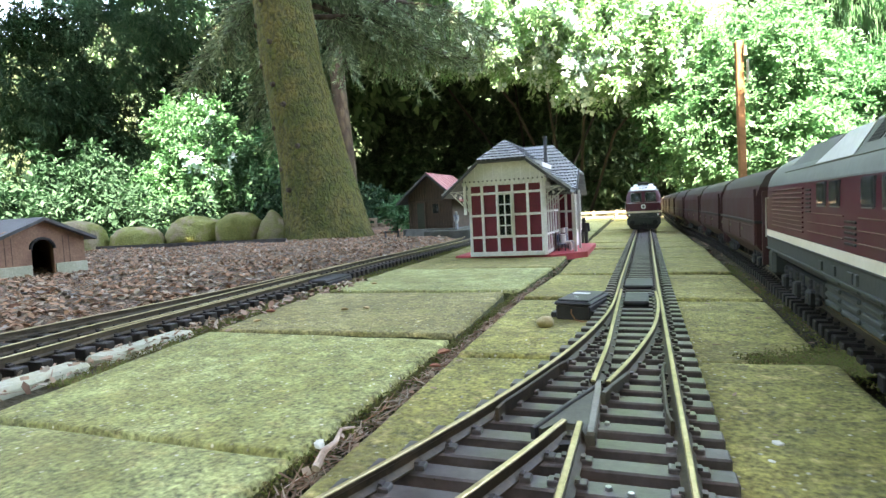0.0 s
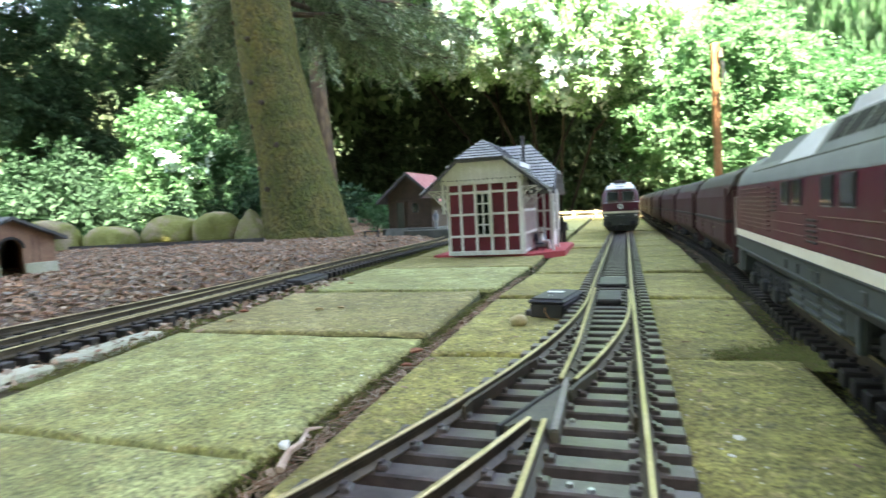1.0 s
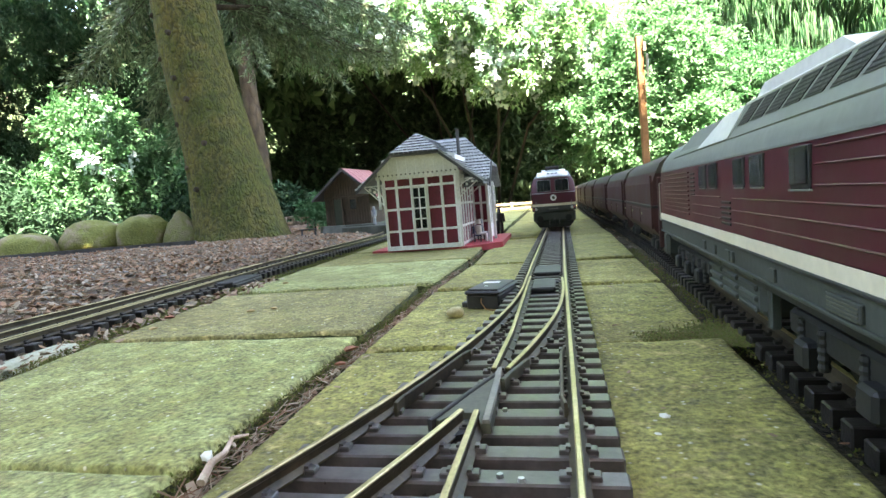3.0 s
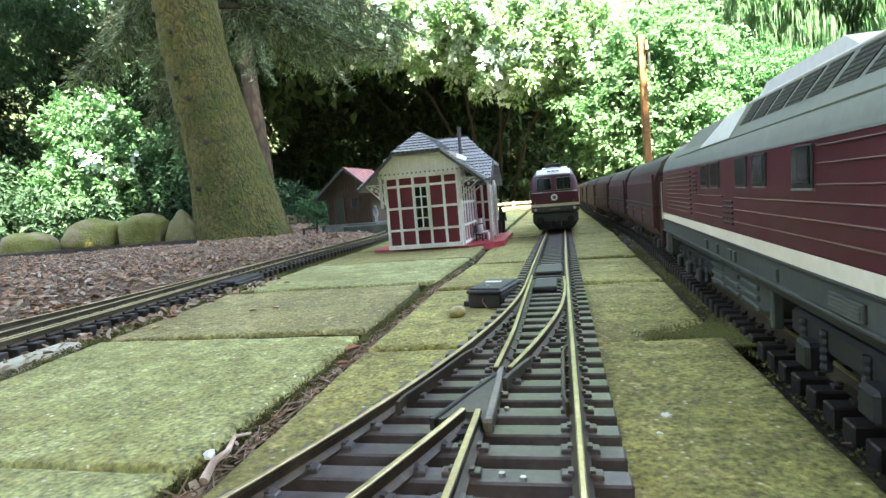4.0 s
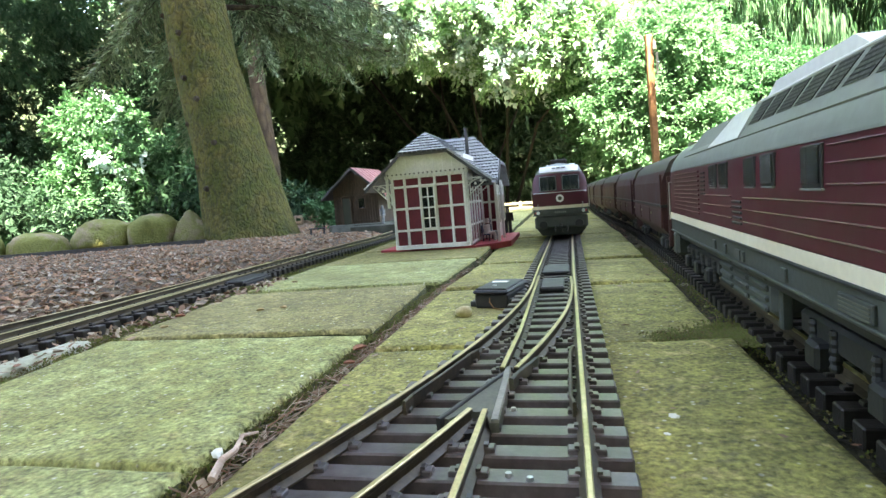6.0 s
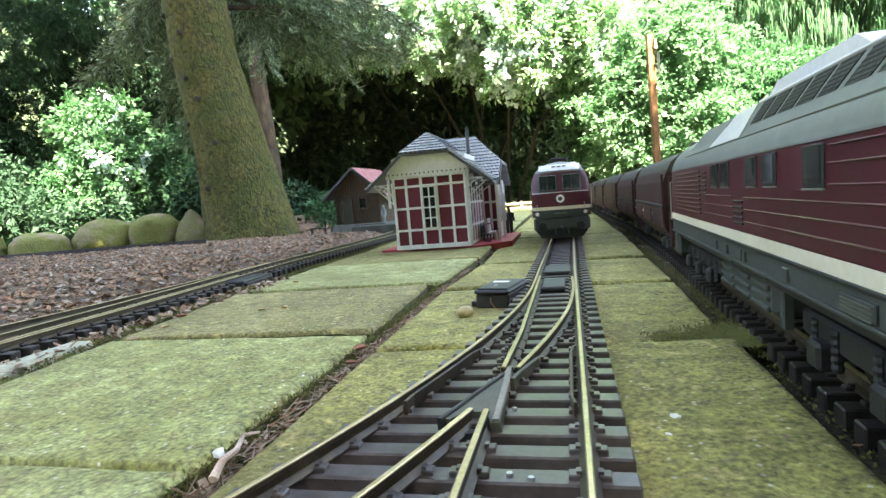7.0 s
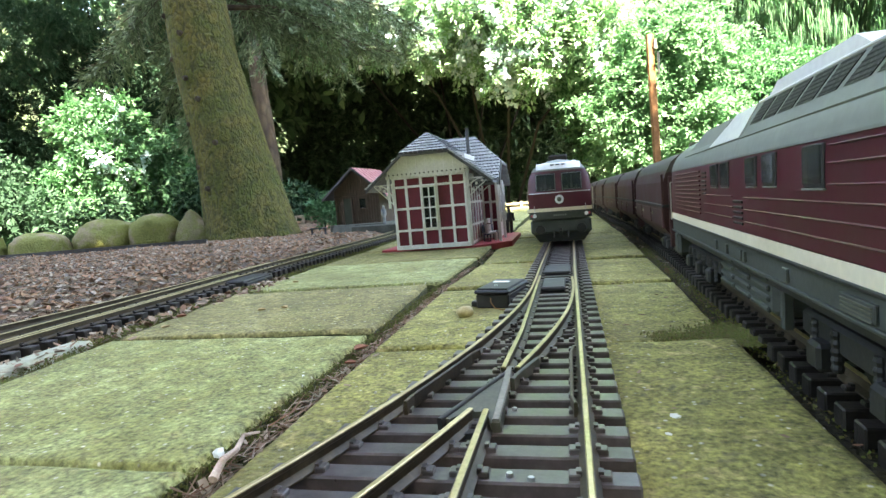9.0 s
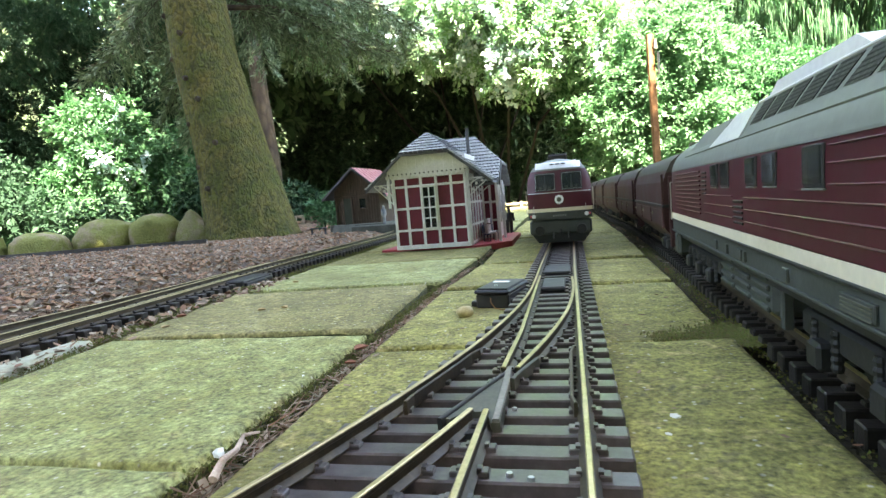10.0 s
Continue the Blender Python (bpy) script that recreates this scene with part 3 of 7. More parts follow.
def pavement():
    root = thing("pavement", "old square concrete slabs, mossy and stained green", "pavement", kind="structure")
    right = [(-1, 0.136), (0.25, 0.135), (0.45, 0.136), (0.75, 0.142), (1.6, 0.146), (2.2, 0.140), (3.2, 0.125), (6, 0.12)]
    left = [(-1, -0.130), (0.23, -0.147), (0.5, -0.152), (0.78, -0.156), (1.1, -0.150), (2.0, -0.18), (6, -0.26)]
    rows = [-0.45, -0.15, 0.155, 0.457, 0.757, 1.055, 1.335, 1.625, 1.92, 2.22, 2.52, 2.82, 3.12, 3.42, 3.72, 4.02, 4.32, 4.62, 4.92, 5.22, 5.52]
    g = 0.0065
    for k in range(len(rows) - 1):
        g = 0.0065 if k < 4 else 0.011
        y0, y1 = rows[k] + g, rows[k + 1] - g
        sk = 0.006 if k in (2, 3) else 0.0
        part("slab", slab([(along(left, y0), y0 - 0.004), (along(right, y0), y0 + sk), (along(right, y1), y1 + sk), (along(left, y1), y1 - 0.004)], 0.0, k, CONCRETE_MOSSY), CONCRETE_MOSSY, root)
    right2 = [(-1, -0.150), (0.23, -0.163), (0.40, -0.164), (0.48, -0.167), (0.49, -0.168), (0.58, -0.170), (0.72, -0.178), (0.785, -0.188), (0.79, -0.172), (1.10, -0.165), (1.42, -0.176), (6, -0.30)]
    left2 = [(-1, -0.40), (0.22, -0.405), (0.335, -0.412), (0.48, -0.448), (0.56, -0.470), (0.66, -0.490), (0.86, -0.497), (1.4, -0.525), (2.0, -0.56), (6, -0.8)]
    rows = [-0.38, -0.08, 0.226, 0.489, 0.787, 1.10, 1.41, 1.71, 2.01, 2.31, 2.61, 2.91, 3.21, 3.51, 3.81, 4.11, 4.41, 4.71, 5.01, 5.31, 5.6]
    for k in range(len(rows) - 1):
        y0, y1 = rows[k] + (0.0025 if k == 2 else g), rows[k + 1] - (0.0025 if k == 1 else 0.005 if k == 2 else g)
        sk = 0.012 if k == 4 else 0.0
        part("slab", slab([(along(left2, y0), y0 + sk), (along(right2, y0), y0), (along(right2, y1), y1), (along(left2, y1), y1 + 2 * sk)], 0.006, 100 + k, CONCRETE_BROWN if k in (3, 5, 6) else CONCRETE, 0.04, 0.0008 if k in (1, 2) else 0.003), CONCRETE, root)


def scatter_sheet(name, mat, places, label, category, seed, size, flat=0.5, thick=0.25):
    """Loose flat chips: five-cornered wedges with thickness, thrown over places (x, y, z)."""
    rnd = random.Random(seed)
    v, f = [], []
    for x, y, z in places:
        s = size * rnd.uniform(0.4, 1.6)
        m = pose(x, y, z + s * 0.12, rnd.gauss(0, 60 * (1 - flat)), rnd.gauss(0, 60 * (1 - flat)), rnd.uniform(0, 360))
        asp = rnd.uniform(0.3, 0.8)
        k = len(v)
        out = [(-0.5, -0.3 * asp), (0.1, -0.5 * asp), (0.55, -0.1 * asp), (0.3, 0.5 * asp), (-0.4, 0.4 * asp)]
        out = [(a * rnd.uniform(0.8, 1.2), b * rnd.uniform(0.7, 1.3)) for a, b in out]
        for h in (0, thick * 0.35):
            v += [tuple(m @ Vector((a * s, b * s, h * s))) for a, b in out]
        f += [(k + 5, k + 6, k + 7, k + 8, k + 9)] + [(k + i, k + (i + 1) % 5, k + 5 + (i + 1) % 5, k + 5 + i) for i in range(5)]
    ob = new(name, quick(name, v, f, mat))
    return tagged(ob, label, category, kind="stuff")


def needles(name, mat, places, label, category, seed, length, width):
    """Thin needles and stalks lying about."""
    rnd = random.Random(seed)
    v, f = [], []
    for x, y, z in places:
        s, w = length * rnd.uniform(0.3, 1.3), width * rnd.uniform(0.6, 1.5)
        m = pose(x, y, z + w, rnd.gauss(0, 10), rnd.gauss(0, 14), rnd.gauss(95, 40))
        k = len(v)
        v += [tuple(m @ Vector(p)) for p in ((-s / 2, -w, 0), (s / 2, -w / 2, 0), (s / 2, w / 2, 0), (-s / 2, w, 0), (-s / 2, 0, w), (s / 2, 0, w))]
        f += [(k, k + 1, k + 5, k + 4), (k + 3, k + 4, k + 5, k + 2), (k, k + 4, k + 3), (k + 1, k + 2, k + 5)]
    return tagged(new(name, quick(name, v, f, mat)), label, category, kind="stuff")


def loose_cover():
    rnd = random.Random(4)

    def mulch_z(x, y):
        rise = min(1, max(0, (-0.66 - x) / 0.12))
        return -0.008 + 0.026 * rise + 0.010 * noise.noise((x * 4, y * 4, 1)) * rise + 0.006 * noise.noise((x * 26, y * 26, 5)) * rise

    spots = []
    while len(spots) < 40000:
        y = 0.2 + 3.2 * rnd.random() ** 1.3
        x = -0.69 - (2.4 if y < 2.6 else 1.6) * rnd.random() ** 1.4
        spots.append((x, y, mulch_z(x, y)))
    scatter_sheet("bark_chips", CHIPS, spots, "loose bark chips and small stones on the bed", "mulch", 1, 0.0095, 0.6)
    spots = [(-0.1505 - 0.019 * y + rnd.gauss(0, 0.0035), y, -0.009 + rnd.random() * 0.008) for y in [0.10 + 1.25 * rnd.random() ** 1.3 for _ in range(1100)]]
    spots += [(rnd.uniform(0.155, 0.30), rnd.uniform(0.1, 2.4), -0.006) for _ in range(900)]
    spots += [(rnd.uniform(-0.52, -0.46), rnd.uniform(0.2, 1.0), -0.010) for _ in range(500)]
    needles("needle_litter", LITTER, spots, "brown needles, twigs and stalks in the joints", "plant litter", 2, 0.021, 0.00045)
    spots = [(-0.1505 - 0.019 * y + rnd.gauss(0, 0.004), y, -0.005) for y in [0.05 + 1.2 * rnd.random() ** 0.8 for _ in range(150)]]
    spots += [(rnd.uniform(0.15, 0.32), rnd.uniform(0.1, 2.4), -0.006) for _ in range(400)]
    spots += [(rnd.gauss(-0.455 - 0.06 * y, 0.018), y, 0.002 + 0.004 * rnd.random()) for y in [rnd.uniform(0.2, 0.95) for _ in range(620)]]
    scatter_sheet("dead_leaf_litter", LITTER, spots, "small dead leaves and bark in the joints", "plant litter", 3, 0.0075, 0.55, 0.12)
    spots = [(rnd.gauss(0, 0.33), 0.15 + 1.6 * rnd.random(), 0.0005) for _ in range(260)]
    scatter_sheet("crumbs", LITTER, [p for p in spots if -0.46 < p[0] < 0.14 and abs(p[0]) > 0.05], "tiny leaf crumbs and seeds on the slabs", "plant litter", 8, 0.0045, 0.9, 0.2)
    # moss cushions along the joints and beside the train
    spots = []
    for _ in range(30000):
        k = rnd.random()
        if k < 0.35:
            y = 0.1 + 1.4 * rnd.random()
            spots.append((-0.157 - 0.019 * y - 0.003 * max(0, y - 0.5) + rnd.gauss(0, 0.0022), y, -0.010 + rnd.random() * 0.013))
        elif k < 0.75:
            x = 0.165 - abs(rnd.gauss(0, 0.034))
            y = 0.470 + rnd.gauss(0, 0.010 + 0.16 * max(0.0, x - 0.08))
            if x < 0.07 or not 0.435 < y < 0.56 or noise.noise((x * 90, y * 90, 2)) < rnd.uniform(-0.9, 0.15):
                continue
            spots.append((x, y, 0.0014) if rnd.random() < 0.75 else (0.152 + rnd.gauss(0, 0.006), rnd.uniform(0.2, 1.2), -0.003))
        elif k < 0.87:
            spots.append((rnd.uniform(-0.50, -0.30), 0.95 + (rnd.random() - 0.3) * 0.4, 0.001))
        else:
            spots.append((rnd.uniform(-0.5, -0.2), 0.489 + rnd.gauss(0, 0.003), 0.0))
    # overgrown strip between the slabs and the siding
    for _ in range(26000):
        y = 0.30 + 1.6 * rnd.random() ** 1.3
        u = rnd.gauss(0, 1)
        x = along([(0.3, -0.412), (0.4, -0.430), (0.5, -0.455), (0.66, -0.492), (0.86, -0.500), (1.4, -0.522), (2.0, -0.562)], y) - 0.019 * abs(u)
        if noise.noise((x * 14, y * 14, 6)) < rnd.uniform(-0.7, 0.3):
            continue
        spots.append((x, y, 0.001 + 0.006 * noise.noise((x * 30, y * 30, 3)) + 0.003 * rnd.random()))
    scatter_sheet("moss", MOSS, spots, "green and yellow moss cushions along the joints", "moss", 5, 0.0015, 0.1, 1.0)


# ---- railway ----
def rail_outline(s=1.0):
    return [(-0.0040 * s, 0), (0.0040 * s, 0), (0.0040 * s, 0.0010), (0.0008, 0.0026), (0.0008, 0.0056), (0.0017, 0.0064), (0.0017, 0.0078),
            (-0.0017, 0.0078), (-0.0017, 0.0064), (-0.0008, 0.0056), (-0.0008, 0.0026), (-0.0040 * s, 0.0010)]


HEAD = [(-0.00135, 0.0074), (0.00135, 0.0074), (0.00135, 0.0082), (0.0009, 0.0085), (-0.0009, 0.0085), (-0.00135, 0.0082)]
TIE_TOP, HALF = 0.0115, 0.02375


def rail(path, root, label=""):
    """A rail of its foot and web, with the worn head on it."""
    ob = part("rail", Shape().sweep(path, rail_outline()), RAIL, root, label)
    part("rail_head", Shape().sweep(path, HEAD), RAILTOP, ob, "worn shiny brass running surface")
    return ob


def tie_shape(half0, half1, chairs=()):
    """A sleeper from x=half0 to half1 with its rail chairs."""
    s = Shape().box(half0, half1, -0.0062, 0.0062, 0, TIE_TOP, 0.0009)
    for c in chairs:
        for d in (-1, 1):
            x = c + d * 0.0058
            s.box(x - 0.0024, x + 0.0024, -0.0030, 0.0030, TIE_TOP - 0.0005, TIE_TOP + 0.0022, 0.0005)
            s.box(x - d * 0.0016 - 0.001, x - d * 0.0016 + 0.001, -0.0018, 0.0018, TIE_TOP, TIE_TOP + 0.0034)
    return s


def track(line, y0, y1, label, pitch=0.0229, z=0.0, wood=SLEEPER_SHADE_DIRT):
    """Plain track along a line of (y, x)."""
    root = thing("railway_track", label, "railway track")
    me = tie_shape(-0.0425, 0.0425, (-HALF, HALF)).mesh("sleeper", wood)
    n = int((y1 - y0) / pitch)
    for i in range(n):
        y = y0 + (i + 0.5) * pitch
        turn = math.degrees(math.atan2(-(along(line, y + 0.02) - along(line, y - 0.02)), 0.04))
        part("sleeper", me, SLEEPER, root, at=pose(along(line, y), y, z, 0, 0, turn))
    steps = max(2, int((y1 - y0) / 0.1))
    ys = np.linspace(y0, y1, steps + 1)
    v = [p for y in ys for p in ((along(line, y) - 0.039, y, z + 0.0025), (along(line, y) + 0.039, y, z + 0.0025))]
    part("dirt_fill", quick("dirt_fill", v, [(2 * i, 2 * i + 1, 2 * i + 3, 2 * i + 2) for i in range(steps)], SHADED_DIRT), SHADED_DIRT, root, "dirt between the sleepers, with their shade in its colour")
    for side in (-HALF, HALF):
        rail([(along(line, y) + side, y, TIE_TOP + z) for y in np.linspace(y0, y1, steps + 1)], root)
    return root


def diverge(y):
    return -0.36 * max(0.0, 0.66 - y) ** 2


def turnout():
    root = thing("railway_turnout", "brown plastic turnout with worn brass rails on slabs", "railway turnout", at=pose(0.0012, 0, 0, 0, 0, 0.34))
    y = 0.2172 - 14 * 0.0224
    while y < 0.80:
        d = diverge(y)
        chairs = [-HALF, HALF] + ([d - HALF, d + HALF] if d < -0.012 else [])
        part("sleeper", tie_shape(min(-0.0425, d - 0.0425), 0.0425, chairs), SLEEPER, root, at=pose(0, y, 0))
        y += 0.0224 if y < 0.37 else 0.0254 if y < 0.58 else 0.0236
    ys = np.linspace(-0.12, 0.81, 48)
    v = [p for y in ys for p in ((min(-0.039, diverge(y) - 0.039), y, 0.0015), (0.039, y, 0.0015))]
    part("dirt_fill", quick("dirt_fill", v, [(2 * i, 2 * i + 1, 2 * i + 3, 2 * i + 2) for i in range(47)], SHADED_DIRT), SHADED_DIRT, root, "dirt between the sleepers, with their shade in its colour")
    rail([(HALF, y, TIE_TOP) for y in ys], root)
    rail([(diverge(y) - HALF, y, TIE_TOP) for y in ys], root)
    # straight left rail: blade, then behind the frog
    rail([(-HALF + 0.0042 * min(1, max(0, (y - 0.31) / 0.12)), y, TIE_TOP) for y in np.linspace(0.335, 0.72, 20)], root)
    rail([(-HALF, y, TIE_TOP) for y in np.linspace(-0.12, 0.267, 12)], root)
    # curved right rail: blade, then behind the frog
    rail([(diverge(y) + HALF - 0.004 * max(0, (y - 0.5) / 0.2), y, TIE_TOP) for y in np.linspace(0.335, 0.70, 22)], root)
    rail([(diverge(y) + HALF, y, TIE_TOP) for y in np.linspace(-0.12, 0.268, 16)], root)
    # frog casting with its wing rails
    s = Shape().prism([(-0.0195, 0.338), (-0.0165, 0.30), (-0.0160, 0.258), (-0.0205, 0.258), (-0.0245, 0.272), (-0.0345, 0.272), (-0.0415, 0.262), (-0.0445, 0.264), (-0.0330, 0.300)], TIE_TOP - 0.001, TIE_TOP + 0.0048, "z")
    part("frog", s, GREYP, root, "grey plastic frog casting")
    part("frog_gap", Shape().prism([(-0.0345, 0.272), (-0.0250, 0.272), (-0.0222, 0.256), (-0.0400, 0.250)], TIE_TOP - 0.0012, TIE_TOP + 0.0015, "z"), BLACKP, root, "black hollow behind the frog")
    bar = lambda w, h: [(-w, 0), (w, 0), (w, h - 0.0006), (w - 0.0005, h), (0.0005 - w, h), (-w, h - 0.0006)]
    part("wing_rail", Shape().sweep([(-0.0205, 0.342, TIE_TOP), (-0.0192, 0.322, TIE_TOP), (-0.0186, 0.29, TIE_TOP), (-0.0180, 0.2585, TIE_TOP)], bar(0.0019, 0.0066)), WINGGREY, root, "worn grey wing rail")
    part("wing_rail", Shape().sweep([(-0.0160, 0.318, TIE_TOP), (-0.0128, 0.332, TIE_TOP), (-0.0040, 0.360, TIE_TOP)], bar(0.0014, 0.0068)), GREYP, root, "grey wing rail")
    part("wing_rail", Shape().sweep([(-0.0195, 0.338, TIE_TOP), (-0.0330, 0.300, TIE_TOP), (-0.0425, 0.270, TIE_TOP), (-0.0460, 0.260, TIE_TOP)], bar(0.0012, 0.0062)), BLACKP, root, "black wing rail")
    for xs in ([(HALF - 0.0045, 0.278), (HALF - 0.0062, 0.288)] + [(HALF - 0.0064, y) for y in np.linspace(0.30, 0.37, 5)] + [(HALF - 0.0048, 0.384)],
               [(diverge(y) - HALF + (0.0052 if 0.29 < y < 0.37 else 0.0072), y) for y in np.linspace(0.279, 0.380, 10)]):
        part("guard_rail", Shape().sweep([(x, y, TIE_TOP) for x, y in xs], bar(0.0010, 0.0076)), RAIL, root)
    # throw bar and its cover plates between the rails
    part("throw_bar", Shape().box(-0.075, 0.03, 0.713, 0.723, 0.004, 0.0125, 0.001), BLACKP, root)
    part("cover_plate", Shape().box(-0.0150, 0.0120, 0.640, 0.705, TIE_TOP, TIE_TOP + 0.006, 0.0015), BLACKP, root, "dark plastic cover between the rails")
    part("cover_plate", Shape().box(-0.0185, 0.0185, 0.772, 0.845, TIE_TOP, TIE_TOP + 0.005, 0.0015), BLACKP, root, "black plastic cover between the rails")
    for x, y in ((-0.0075, 0.2165), (0.0012, 0.2135), (-0.0290, 0.198), (-0.012, 0.2865)):
        part("screw", Shape().tube((x, y, TIE_TOP), (x, y, TIE_TOP + 0.0016), 0.0017, 0.0013, 8), STEEL, root)


def point_motor():
    root = thing("point_motor", "black plastic point motor box with white label", "switch motor", at=pose(-0.0625, 0.650, 0.0, 0, 0, -11))
    part("housing", Shape().box(-0.0200, 0.0185, -0.036, 0.038, 0.0, 0.0165, 0.002), BLACKP, root)
    part("lid", Shape().box(-0.0215, 0.0200, -0.038, 0.040, 0.0165, 0.0205, 0.002).box(-0.0185, 0.0170, -0.034, 0.036, 0.0203, 0.0225, 0.0015), BLACKP, root, "stepped black lid")
    part("label", Shape().box(-0.0140, 0.0050, 0.008, 0.017, 0.0224, 0.0230), WHITEWOOD, root, "white paper label")
    part("screw", Shape().tube((-0.002, -0.016, 0.022), (-0.002, -0.016, 0.0236), 0.0026, 0.002, 10), STEEL, root)
    part("lug", Shape().box(-0.028, -0.0195, 0.004, 0.016, 0.001, 0.011, 0.001), BLACKP, root)
    part("lug", Shape().box(-0.028, -0.0195, -0.030, -0.018, 0.001, 0.007, 0.001), BLACKP, root)
    part("lug", Shape().box(0.0180, 0.0290, -0.030, -0.020, 0.001, 0.010, 0.001), BLACKP, root)
    part("link", Shape().box(0.018, 0.036, 0.010, 0.020, 0.004, 0.012, 0.001), BLACKP, root)
    s = Shape()
    pts = [(-0.002, -0.036, 0.012), (0.000, -0.043, 0.009), (0.006, -0.047, 0.003), (0.014, -0.045, 0.001), (0.024, -0.038, 0.001)]
    for a, b in zip(pts, pts[1:]):
        s.tube(a, b, 0.0007, n=6)
    part("wire", s, TIMBER, root, "thin brown wire")


TRACK_LEFT = [(-0.6, -0.49), (0.2, -0.523), (0.45, -0.548), (0.6, -0.556), (0.9, -0.583), (1.2, -0.604), (1.55, -0.612), (1.9, -0.625), (2.4, -0.70), (3.0, -0.84), (4.2, -1.25)]
TRACK_TRAIN = [(-0.6, 0.158), (0.0, 0.177), (0.215, 0.1845), (0.733, 0.2025), (1.0, 0.213), (1.4, 0.217), (1.8, 0.215), (2.3, 0.199), (2.8, 0.187), (3.3, 0.183), (5.2, 0.18)]


def railways():
    turnout()
    track([(0, -0.0012), (0.8, -0.0036), (4.5, -0.006), (9, -0.006)], 0.81, 4.3, "straight garden railway track with tarnished rails on slabs", wood=SLEEPER)
    left = track(TRACK_LEFT, -0.3, 4.0, "garden railway track along a bark mulch bed")
    # a third rail that parts from the left track
    rail([(along(TRACK_LEFT, y) - HALF - 0.10 * max(0, (1.15 - y)) ** 1.6 - 0.004, y, TIE_TOP) for y in np.linspace(-0.2, 1.12, 22)], left, "diverging stock rail")
    rail([(along(TRACK_LEFT, y) + HALF - 0.009, y, TIE_TOP) for y in np.linspace(0.42, 0.9, 8)], left, "guard rail")
    for i in range(46):
        y = -0.25 + i * 0.0229 + 0.0115
        x = along(TRACK_LEFT, y) - HALF - 0.10 * max(0, (1.15 - y)) ** 1.6
        part("sleeper", tie_shape(x - 0.018, along(TRACK_LEFT, y) - 0.036), SLEEPER_SHADE_DIRT, left, at=pose(0, y, -0.001))
    track(TRACK_TRAIN, -0.3, 5.0, "garden railway track under a train, on dark soil", z=-0.0045)
    p = thing("track_contact", "flat black plastic contact plate beside the rail", "switch motor", at=pose(-0.545, 0.89, 0, 0, 0, 5))
    part("plate", Shape().box(-0.018, 0.020, -0.05, 0.05, 0.006, 0.0165, 0.002), BLACKP, p)
    part("lip", Shape().box(0.0205, 0.026, -0.05, 0.05, 0.002, 0.012, 0.001), BLACKP, p)
    for x, y, w, l, a in ((-0.481, 0.425, 0.013, 0.12, 4), (-0.470, 0.27, 0.014, 0.16, 3)):
        e = thing("edging_stone", "pale narrow concrete edging stone beside the track", "edging", at=pose(x, y, -0.02, 0, 0, a))
        part("stone", Shape().box(-w, w, -l / 2, l / 2, 0, 0.027, 0.003), PALE, e)


